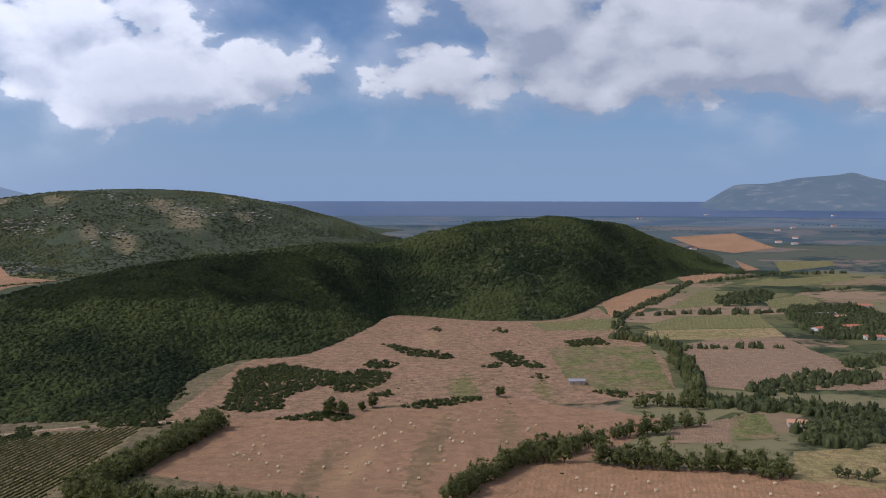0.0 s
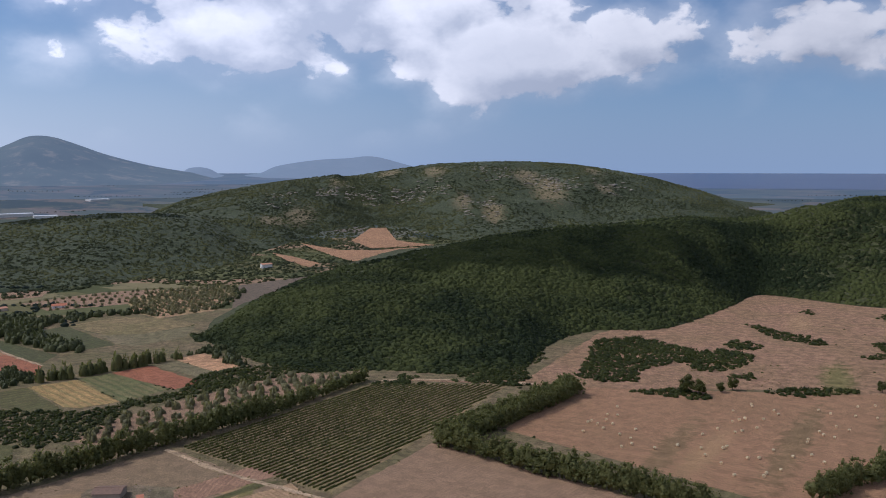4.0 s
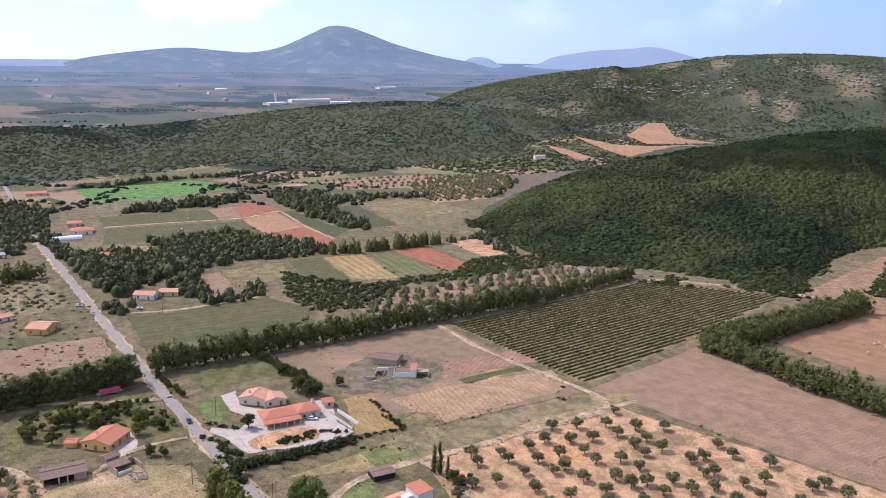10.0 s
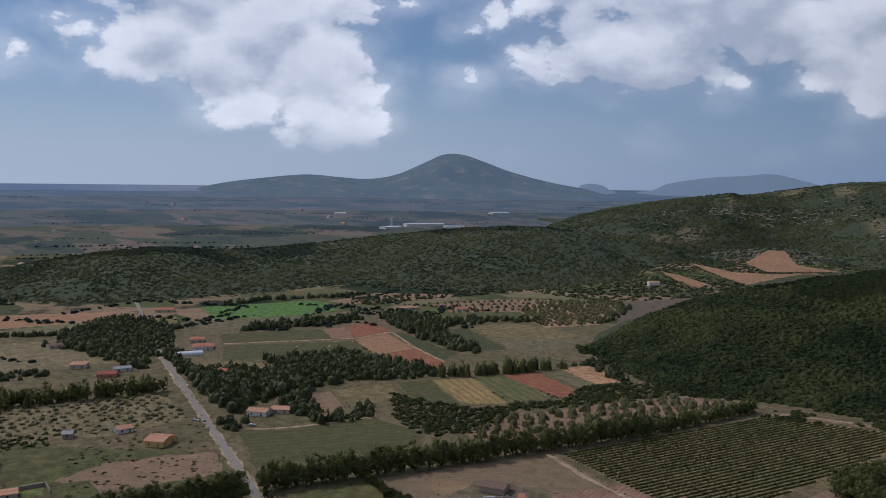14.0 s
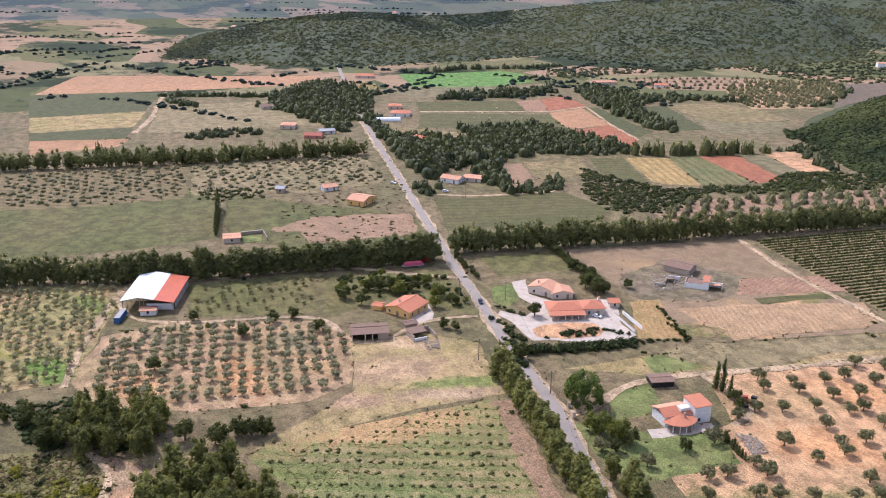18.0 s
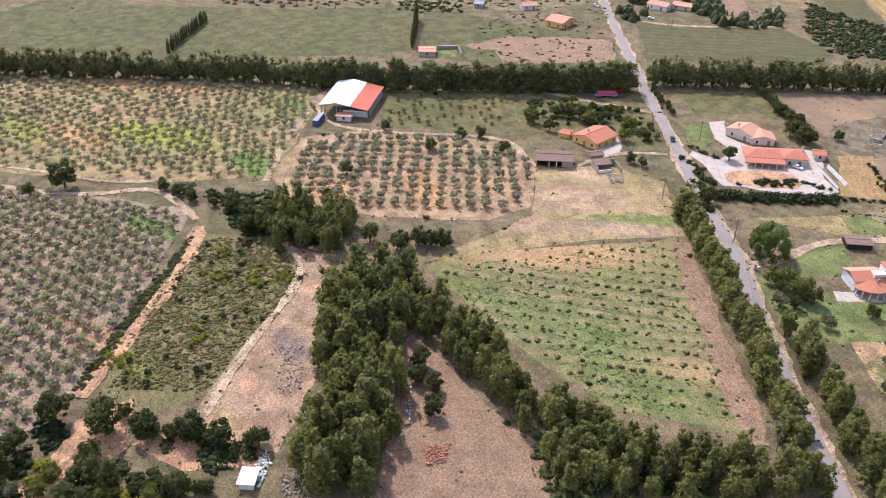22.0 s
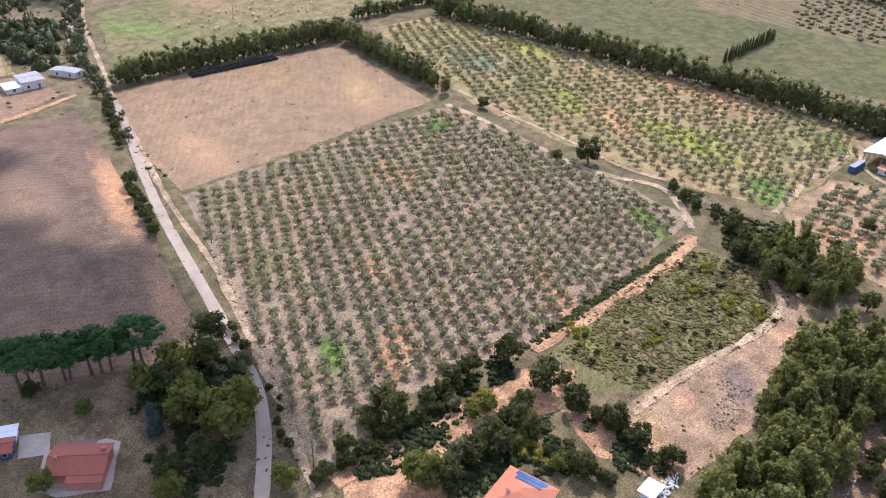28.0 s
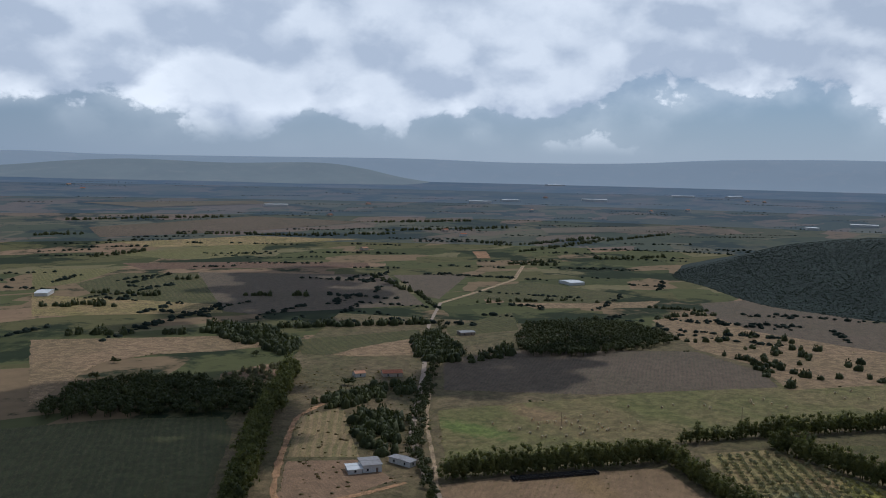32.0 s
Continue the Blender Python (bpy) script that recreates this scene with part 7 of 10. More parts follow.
# single trees and bushes round the near house plots
for kind, spot, s in (("willow_tree", (-208.8, 165.8), 1.1), ("oak_tree", (-309.7, -66.8), 1.43), ("oak_tree", (-305.6, -78.6), 0.65), ("oak_tree", (-343.6, -125.0), 0.65), ("eucalyptus_tree", (-355.2, -154.6), 0.8), ("eucalyptus_tree", (-352.2, -147.7), 0.75),
                      ("oak_tree", (-142.9, -72.6), 1.23), ("oak_tree", (-138.1, -75.7), 0.78), ("oak_tree", (-128.7, -77.6), 0.78), ("oak_tree", (-170.7, -40.6), 1.30), ("oak_tree", (-177.6, -53.4), 0.98), ("oak_tree", (-167.5, -61.0), 0.91),
                      ("oak_tree", (-162.3, -63.8), 0.65), ("oak_tree", (-157.0, -64.8), 0.65), ("oak_tree", (-152.5, -66.8), 0.59), ("acacia_tree", (-157.2, -51.4), 0.65), ("acacia_tree", (-152.8, -53.6), 0.52), ("olive_tree", (-153.9, -60.2), 0.9),
                      ("oak_tree", (-166.7, -31.0), 0.91), ("oak_tree", (-163.6, -20.6), 0.98), ("oak_tree", (-160.4, -13.4), 0.78), ("oak_tree", (-157.6, -6.0), 0.65), ("oak_tree", (-152.5, -39.9), 1.04), ("oak_tree", (-144.1, -44.3), 1.04),
                      ("oak_tree", (-138.1, -48.5), 1.04), ("acacia_tree", (-127.7, -56.3), 1.17), ("oak_tree", (-128.3, -50.9), 1.04), ("acacia_tree", (-148.2, -39.9), 0.59), ("acacia_tree", (-145.1, -29.0), 0.65), ("oak_tree", (-145.6, -23.6), 0.78),
                      ("cypress_tree", (-154.2, -9.9), 0.55), ("oak_tree", (-157.3, -4.6), 0.78), ("acacia_tree", (-123.0, -117.9), 1.56), ("acacia_tree", (-121.6, -106.7), 1.69), ("acacia_tree", (-130.1, -107.6), 1.43), ("oak_tree", (-140.4, -127.4), 1.43),
                      ("acacia_tree", (-134.7, -131.3), 1.30), ("oak_tree", (-127.4, -128.3), 1.30), ("oak_tree", (-150.5, -132.1), 1.17), ("blue_spruce_tree", (-114.5, -122.2), 0.9), ("acacia_tree", (-125.0, -133.6), 1.30), ("olive_tree", (-142.9, -116.5), 1.4),
                      ("acacia_tree", (-112.7, -142.7), 0.59), ("oak_tree", (-104.1, -109.8), 0.91), ("acacia_tree", (-99.8, -106.3), 1.04), ("acacia_tree", (-114.0, -84.2), 0.78), ("oak_tree", (-111.7, -106.0), 1.04), ("acacia_tree", (-89.6, -133.4), 0.78), ("oak_tree", (-112.1, -158.8), 0.65),
                      ("oak_tree", (-278.3, 190.9), 0.75), ("oak_tree", (-295.1, 229.9), 0.8), ("oak_tree", (-287.3, 230.6), 0.9), ("oak_tree", (-317.9, 238.1), 0.6), ("oak_tree", (-286.6, 247.9), 0.6), ("oak_tree", (-247.0, 164.1), 0.8),
                      ("oak_tree", (-330.5, 125.1), 0.8), ("oak_tree", (-321.6, 129.1), 0.7), ("oak_tree", (-331.0, 146.9), 0.9), ("acacia_tree", (-315.6, 163.7), 0.8), ("acacia_tree", (-304.8, 156.8), 0.8), ("oak_tree", (-304.0, 165.6), 0.6),
                      ("oak_tree", (-347.2, 145.4), 0.6), ("oak_tree", (-338.2, 155.9), 0.6), ("acacia_tree", (-329.9, 165.1), 0.7), ("oak_tree", (-334.8, 163.1), 0.6), ("oak_tree", (-285.0, 150.6), 0.6), ("oak_tree", (-280.6, 153.6), 0.5), ("oak_tree", (-312.9, 74.3), 0.7),
                      ("oak_tree", (-298.2, 37.5), 0.75), ("oak_tree", (-320.9, 89.2), 0.7), ("oak_tree", (-321.2, 97.9), 0.7), ("oak_tree", (-336.9, 60.0), 0.5), ("acacia_tree", (-325.4, 63.2), 0.4), ("oak_tree", (-304.8, 103.4), 0.6),
                      ("acacia_tree", (-190.2, 159.1), 1.1), ("acacia_tree", (-184.9, 162.0), 1.1), ("oak_tree", (-180.6, 163.2), 0.9), ("olive_tree", (-181.9, 152.9), 1.4), ("acacia_tree", (-194.7, 157.9), 0.7), ("oak_tree", (-179.9, 157.0), 0.6), ("olive_tree", (-169.2, 160.7), 1.2), ("oak_tree", (-170.6, 177.3), 0.6), ("olive_tree", (-169.8, 188.8), 1.3),
                      ("cypress_tree", (-196.2, 214.9), 0.9), ("cypress_tree", (-193.7, 215.3), 1.0), ("cypress_tree", (-189.1, 214.3), 0.9), ("oak_tree", (-186.1, 214.1), 0.7), ("oak_tree", (-182.3, 212.9), 0.6), ("olive_tree", (-188.3, 230.1), 1.2), ("olive_tree", (-177.0, 206.4), 1.1)):
    grow(kind, spot[0], spot[1], s)
for x, y, size in [(-77.4, 581.5, 1.5), (-69.3, 578.4, 1.2), (-49.8, 600.5, 1.1), (42.9, 633.5, 1.15), (-56.9, 590.9, 0.8)]:
    grow("oak_tree", x, y, size, "broad evergreen oak at the edge of the pasture")
for k, t in enumerate(np.linspace(0, 1, 10)):
    a, b = np.array((-113.0, -164.5)), np.array((-134.6, -142.5))
    p = a + (b - a) * t + rng.normal(0, 0.6, 2)
    grow("stone_pine_tree", p[0], p[1], 1.05, group="row of stone pines", wide=1.3)
row("oak_tree", (-189.1, -183.4), (-214.3, -215.7), 4, 0.6, "dark bush beside the farm lane", "lane bushes")
row("oak_tree", (-239.9, -241.9), (-269.5, -275.6), 5, 0.5, "dark bush beside the farm lane", "lane bushes")
row("oak_tree", (-147.5, -117.8), (-157.8, -128.7), 5, 0.45, "dark bush beside the farm lane", "lane bushes")
row("oak_tree", (-122.8, -90.5), (-140.3, -105.9), 5, 0.3, "dark bush beside the farm lane", "lane bushes")
row("cypress_tree", (-173.2, 193.7), (-158.2, 190.1), 1.6, 0.28, "clipped dark green hedge shrub", "garden hedge", 0.15, 2.0)
row("bush", (-251.9, 168.5), (-244.4, 186.1), 1.5, 1.8, "dense dark green hedge shrub", "villa hedge", 0.2)
row("bush", (-244.4, 186.1), (-237.7, 211.7), 1.5, 1.8, "dense dark green hedge shrub", "villa hedge", 0.2)
row("oak_tree", (-246.5, 236.9), (-231.0, 233.8), 3, 0.22, "low dark shrub along a garden strip", "garden shrubs", 0.3)
row("oak_tree", (-345.4, 245.0), (-312.0, 239.9), 2.4, 0.52, "dark hedge tree beside a field", "field hedge", 0.4)
row("oak_tree", (-306.9, 238.5), (-286.7, 231.7), 2.6, 0.75, "dark green garden tree behind the villa", "villa trees", 1.2)
for a, b, gap, size in (((-293.0, 181.4), (-279.9, 187.7), 3.0, 0.9), ((-271.6, 172.1), (-259.2, 173.1), 2.6, 1.3), ((-282.4, 173.1), (-272.7, 176.1), 3.0, 1.2), ((-253.5, 209.6), (-246.4, 214.3), 1.6, 0.9), ((-239.8, 213.3), (-231.0, 233.8), 2.0, 0.8), ((-262.2, 245.6), (-232.2, 234.9), 2.2, 0.8), ((-259.5, 166.6), (-240.5, 161.3), 3.0, 1.5)):
    row("bush", a, b, gap, size, "rounded garden shrub beside the villa drive", "villa shrubs", 0.6)
row("oak_tree", (-357.4, 195.7), (-327.5, 190.0), 3.0, 0.35, "dark roadside hedge tree", "field hedge", 0.5)
for x, y in random_spots([(-260.7, 182.2), (-256.8, 209.2), (-250.4, 205.9), (-257.1, 181.2)], 26):
    grow("bush", x, y, rng.uniform(0.5, 1.2), "small round shrub in an orange flower bed", "flower bed shrubs")
slope = [(-186.7, -39.9), (-227.5, -31.7), (-261.5, -15.4), (-251.1, 6.8), (-228.6, 12.3), (-181.2, -18.0)]
for x, y in random_spots(slope, 55):
    grow("bush", x, y, rng.uniform(0.4, 1.0), "", "scrub bushes")
for spot, k, wide in (((-199.4, -40.2), 16, 3.0), ((-234.4, -13.6), 12, 3.0), ((-231.8, -1.3), 16, 3.5), ((-251.8, -11.1), 6, 2.0), ((-205.2, -18.4), 8, 3.0), ((-229.4, 7.3), 8, 2.0)):
    for _ in range(k):
        grow("broom_bush", spot[0] + rng.normal(0, wide), spot[1] + rng.normal(0, wide * 0.6), rng.uniform(0.4, 0.95), "", "scrub bushes")
brush = [(x, y, 0.0, rng.uniform(0.3, 0.9)) for x, y in random_spots(slope, 2600)]
stuff("brush", "low brown and olive scrub on the slope", leaf("dry_scrub_leaf", rgb(0.12, 0.10, 0.052), rgb(0.26, 0.20, 0.11)), brush[:700], BRUSH, "scrub")
stuff("brush", "low grey-green scrub on the slope", leaf("green_scrub_leaf", rgb(0.105, 0.115, 0.042), rgb(0.265, 0.262, 0.095)), brush[700:], CLUMPS, "scrub", 0.8)
stuff("hedge_strip", "dark green bramble strip beside the rutted track", LEAF_SHRUB, [(x, y, 0.0, rng.uniform(0.6, 1.2)) for x, y in random_spots([(-185.2, -52.0), (-201.0, -46.4), (-231.0, -34.9), (-258.8, -23.1), (-265.4, -20.3), (-260.4, -20.6), (-229.8, -31.9), (-200.0, -43.6), (-187.0, -49.1)], 330)], CLUMPS, "shrubs", 0.9)

# hedge and shrubs round the house below the grove
row("oak_tree", (-117.4, -78.7), (-139.0, -69.1), 2.6, 0.48, "dense grey-green hedge tree along the gully", "gully hedge", 0.8)
row("oak_tree", (-139.0, -69.1), (-164.3, -59.7), 2.8, 0.42, "dense grey-green hedge tree along the gully", "gully hedge", 0.8)
row("olive_tree", (-125.1, -55.8), (-148.4, -48.8), 2.4, 1.15, "dense grey-green shrub above the house", "house hedge", 0.9)
row("oak_tree", (-148.4, -48.8), (-161.5, -42.2), 2.6, 0.62, "dense grey-green hedge tree along the gully", "house hedge", 0.8)
row("oak_tree", (-172.9, -35.8), (-158.5, -13.0), 2.8, 0.46, "dense grey-green hedge tree along the gully", "gully hedge", 0.8)
row("oak_tree", (-149.3, -33.1), (-144.9, -16.7), 2.4, 0.45, "dense grey-green hedge tree along the gully", "house hedge", 0.8)
for spot, k in (((-157.3, -53.8), 4), ((-162.6, -52.7), 3), ((-148.5, -39.3), 6), ((-146.3, -32.8), 4)):
    for _ in range(k):
        grow("broom_bush", spot[0] + rng.normal(0, 1.2), spot[1] + rng.normal(0, 1.2), rng.uniform(1.0, 1.6), "bright yellow-green leafy shrub", "garden shrubs")
for x, y in random_spots([(-126.1, -136.3), (-151.6, -120.6), (-120.3, -96.0), (-102.5, -113.3)], 16):
    grow("bush", x, y, rng.uniform(1.0, 2.2), "dark shrub in the shade of garden trees", "garden shrubs")

# garden round the yellow farmhouse
for x, y in random_spots([(-356.6, 129.1), (-340.7, 179.6), (-294.9, 170.4), (-313.8, 159.9), (-327.3, 142.4), (-323.3, 129.8), (-331.8, 122.4)], 26):
    grow("acacia_tree" if rng.random() < 0.45 else "oak_tree", x, y, rng.uniform(0.3, 0.75), "leafy green garden tree near the farmhouse", "farm garden trees")
for x, y in random_spots([(-354.1, 131.0), (-339.4, 178.9), (-292.5, 168.3), (-310.4, 159.6), (-322.3, 134.8)], 34):
    grow("bush", x, y, rng.uniform(0.7, 1.5), "rounded green shrub in the farm garden", "farm garden shrubs")

# ---- groves ----
old_grove = [(-196.1, 227.4), (-186.9, 264.1), (-176.8, 311.4), (-108.5, 310.9), (-70.5, 308.7), (-54.6, 289.7), (-100.2, 210.4), (-100.4, 170.0), (-118.2, 159.4), (-139.5, 160.5), (-162.1, 161.4), (-153.9, 188.2), (-197.1, 234.9)]
for x, y in spots(old_grove, 10.2, 10.2, 62, 1.5, 0.76):
    grow("olive_tree", x, y, 1.12, group="old olive grove")
small_grove = [(-302.4, 14.1), (-330.9, 27.6), (-332.1, 54.3), (-308.9, 107.1), (-295.7, 110.3), (-259.9, 98.4), (-255.0, 81.5), (-265.8, 46.8), (-280.8, 19.3)]
for x, y in spots(small_grove, 5.5, 6.2, 75, 0.3, 0.95):
    grow("young_olive_tree", x, y, 0.98 * rng.uniform(0.75, 1.2), group="young olive grove")
big_grove = [(-216.7, -190.6), (-272.3, -170.2), (-334.2, -139.2), (-307.1, -75.5), (-279.0, -23.2), (-234.8, -35.2), (-191.9, -49.8), (-178.5, -60.3), (-153.0, -75.9), (-128.2, -78.9), (-127.0, -86.0), (-164.9, -129.7)]
far_grove = [(-425.6, -220.2), (-461.1, -199.0), (-428.1, -81.0), (-403.8, 4.2), (-388.3, 39.2), (-305.9, 8.4), (-306.3, -11.0), (-311.6, -37.7), (-328.4, -81.8), (-350.6, -129.1)]


def sized(ps, low, high):
    return [(x, y, lie(x, y), rng.uniform(low, high)) for x, y in ps]


stuff("young_olives", "rows of small silvery olive trees in a large grove", LEAF_YOUNG, sized(spots(big_grove, 5.1, 5.1, 40, 0.3, 0.97), 2.0, 2.65), YOUNG, "olive trees")
stuff("young_olives", "rows of small silvery olive trees in a far grove", LEAF_YOUNG, sized(spots(far_grove, 5.2, 5.6, 40, 0.35, 0.93), 1.6, 2.4), YOUNG, "olive trees")
orchard = [(-373.0, 68.3), (-362.8, 121.1), (-325.5, 109.4), (-343.8, 59.8)]
stuff("young_olives", "small fruit trees in an orchard", LEAF_OLIVE, sized(spots(orchard, 5.5, 6.0, 40, 0.6, 0.7), 1.0, 1.9), YOUNG, "fruit trees")
melon = [(-226.3, 56.3), (-223.6, 140.8), (-135.1, 114.4), (-152.7, 85.4), (-190.1, 65.5)]
stuff("melon_plants", "low dark green shrubs in long cultivated rows", leaf("melon_leaf", rgb(0.075, 0.095, 0.036), rgb(0.18, 0.20, 0.080)), sized(spots(melon, 3.4, 5.7, 62, 0.35, 0.9), 0.7, 1.3), CLUMPS, "crop", 0.9)
grass = [(x, y, 0.0, rng.uniform(0.2, 0.55)) for x, y in random_spots(melon, 8200) if noise.fractal(Vector((x * 0.05, y * 0.05, 2)), 1.0, 2.0, 3) + 0.55 * math.cos((x * 0.883 - y * 0.469) * 1.102) > 0.1]
stuff("crop_grass", "patchy bright green grass between the planted rows", leaf("crop_grass_leaf", rgb(0.13, 0.145, 0.055), rgb(0.24, 0.250, 0.105)), grass, BRUSH, "grass", 0.4)
for poly, a, b in (([(-624.3, -3.1), (-605.3, 112.1), (-528.1, 94.1), (-534.1, 29.7), (-545.7, -6.0)], 6, 7), ([(-602.9, 117.5), (-577.5, 234.9), (-513.4, 222.6), (-505.4, 174.1), (-531.5, 101.7)], 7, 7)):
    stuff("orchard_trees", "rows of grey-green orchard trees", LEAF_OLIVE, sized(spots(poly, a, b, 40, 0.7, 0.85), 1.6, 2.8), CLUMPS, "orchard")
vine = [(-310.8, 354.7), (-279.3, 518.2), (-194.8, 551.1), (-203.3, 330.0)]
stuff("vines", "long parallel rows of leafy green vines", LEAF_VINE, sized(spots(vine, 1.25, 3.5, math.degrees(math.atan2(vine[1][1] - vine[0][1], vine[1][0] - vine[0][0])), 0.12), 0.75, 1.02), [tuft(1, 3, 0.3, 1.4, True) for _ in range(5)], "vines")

# maquis islands on the pasture, and scrub between the fields
def isles(poly, n, each, spread, low, high):
    out = []
    for x, y in random_spots(poly, n):
        for _ in range(int(rng.uniform(0.4, 1.6) * each)):
            out.append((x + rng.normal(0, spread), y + rng.normal(0, spread * 0.6), 0.0, rng.uniform(low, high)))
    return out


def island(gap, low, high, poly):
    return [(x, y, lie(x, y), rng.uniform(low, high)) for x, y in spots(poly, gap, gap, rng.uniform(0, 90), gap * 0.3, 0.95)]


isle_shrubs = []
isle_shrubs += island(3.6, 1.8, 3.4, [(-155.8, 593.7), (-175.2, 730.8), (-143.7, 758.4), (-87.4, 719.4), (-87.5, 675.6), (-106.9, 655.5), (-119.2, 627.6), (-112.1, 593.9), (-134.9, 585.9)])
isle_shrubs += island(3.6, 1.8, 3.4, [(-98.0, 692.4), (-70.5, 733.7), (-44.1, 719.6), (-46.7, 686.2), (-58.7, 655.7), (-79.4, 646.0)])
isle_shrubs += island(3.6, 1.8, 3.4, [(-72.4, 753.6), (-64.0, 774.6), (-45.1, 769.4), (-42.5, 741.2), (-61.1, 738.6)])
isle_shrubs += island(3.6, 1.8, 3.4, [(-115.6, 567.9), (-83.6, 589.2), (-54.5, 574.0), (-69.4, 563.7)])
isle_shrubs += island(3.6, 1.8, 3.4, [(-61.1, 635.0), (-41.1, 655.7), (-36.9, 635.1)])
isle_shrubs += island(3.6, 1.8, 3.4, [(-29.7, 602.2), (-9.9, 622.7), (28.2, 637.1), (32.8, 626.3), (-9.5, 599.0)])
isle_shrubs += island(4, 1.8, 3.4, [(35.5, 746.5), (49.4, 769.8), (50.9, 739.1)])
isle_shrubs += island(4, 1.8, 3.4, [(43.6, 806.0), (64.1, 827.0), (79.9, 756.8), (62.7, 744.1)])
isle_shrubs += island(4, 1.8, 3.4, [(69.9, 741.7), (83.1, 772.6), (90.2, 741.7)])
isle_shrubs += island(4, 1.8, 3.4, [(-65.6, 864.9), (-47.8, 855.0), (8.7, 802.9), (9.5, 780.4), (-34.1, 799.8)])
isle_shrubs += island(5, 1.8, 3.4, [(53.0, 946.1), (65.9, 979.4), (72.6, 922.8)])
isle_shrubs += island(5, 1.8, 3.4, [(-15.3, 962.1), (-3.8, 983.3), (1.3, 934.0)])
isle_shrubs += island(4, 1.8, 3.4, [(126.7, 879.5), (166.5, 904.6), (170.3, 862.7), (128.1, 849.4)])
isle_shrubs += island(5, 1.8, 3.4, [(68.8, 704.1), (84.5, 717.8), (88.9, 695.3)])
isle_shrubs += island(4.5, 1.8, 3.4, [(111.5, 650.6), (137.6, 650.7), (167.2, 630.4), (133.0, 628.5)])
isle_shrubs += island(4, 1.8, 3.4, [(-251.2, 564.5), (-234.5, 599.9), (-195.6, 579.5), (-188.3, 569.1), (-218.2, 557.5)])
isle_shrubs += island(5, 1.8, 3.4, [(-256.5, 656.9), (-227.1, 733.0), (-193.8, 638.1), (-200.4, 600.0), (-191.7, 579.5), (-222.8, 579.4)])
isle_shrubs += island(3.4, 1.6, 3.2, [(-224.7, 577.3), (-209.9, 624.3), (-185.1, 576.2), (-190.7, 549.2), (-218.6, 550.7)])
isle_shrubs += isles([(-21.1, 863.8), (9.6, 896.7), (135.8, 862.6), (194.1, 773.2), (95.2, 658.3), (-36.9, 657.8)], 40, 1.4, 1.5, 0.5, 1.4)
stuff("maquis_islands", "rounded islands of green maquis on dry pasture", LEAF_SHRUB, isle_shrubs, CLUMPS)
thick = isles([(-297.0, 545.2), (-204.5, 582.3), (-178.9, 544.5), (-270.3, 520.8)], 14, 10, 5, 1.4, 3.2)
thick += isles([(-119.6, -74.0), (-137.3, -68.2), (-172.7, -58.1), (-179.6, -49.1), (-164.7, -53.5), (-131.7, -62.5)], 16, 14, 2.2, 0.8, 2.0)
thick += isles([(-121.2, -60.4), (-146.5, -48.1), (-159.0, -37.6), (-153.3, -24.3), (-143.4, -32.6), (-132.4, -44.1)], 22, 14, 2.2, 0.8, 2.2)
thick += isles([(-164.9, -27.5), (-165.1, -17.3), (-154.4, -0.1), (-148.9, -12.3)], 12, 10, 2.0, 0.7, 1.8)
thick += isles([(-123.8, -136.2), (-146.2, -120.6), (-110.2, -92.4), (-100.3, -109.9)], 22, 12, 2.2, 0.8, 2.0)
thick += isles([(-290.0, -14.2), (-286.3, 4.8), (-261.2, 25.9), (-249.8, 21.0), (-263.5, -5.8)], 14, 12, 2.5, 0.9, 2.2)
thick += isles([(-143.3, 63.5), (-111.2, 112.7), (-103.7, 107.1), (-127.5, 58.2)], 26, 14, 2.5, 0.8, 2.2)
thick += isles([(-264.7, 161.8), (-261.7, 168.0), (-189.5, 145.1), (-204.4, 146.3)], 8, 8, 1.6, 0.6, 1.4)
thick += isles([(-300.6, -22.7), (-295.8, -7.6), (-285.1, 16.7), (-273.7, 10.1), (-279.6, -17.3)], 14, 12, 2.0, 0.8, 1.9)
stuff("shrubs", "islands of dark evergreen shrubs on dry pasture", LEAF_WOOD, thick, CLUMPS)
weeds = []
for poly, n, lo, hi in (([(-60, 120), (-330, 330), (-620, 330), (-640, -60), (-420, -330), (-150, -160), (-40, -60)], 3800, 0.25, 0.8), ([(-121.2, 638.5), (210.6, 863.0), (178.9, 658.6), (-26.1, 612.3)], 600, 0.3, 0.9),
                        ([(-187.2, -41.7), (-229.1, -32.1), (-261.5, -15.4), (-251.9, 8.5), (-227.2, 12.4), (-180.0, -17.8)], 900, 0.3, 0.9), ([(-617.5, 184.3), (-497.8, 238.4), (-385.6, 184.3), (-425.7, 125.9)], 260, 0.6, 1.8), ([(-223.5, -315.7), (-281.1, -296.9), (-460.2, -483.3), (-368.1, -523.9)], 220, 0.6, 1.8)):
    weeds += sized(random_spots(poly, n), lo, hi)
stuff("weeds", "low tufts of weeds and dry grass", leaf("weed_leaf", rgb(0.075, 0.075, 0.032), rgb(0.22, 0.165, 0.085)), weeds, BRUSH, "weeds", 0.7)

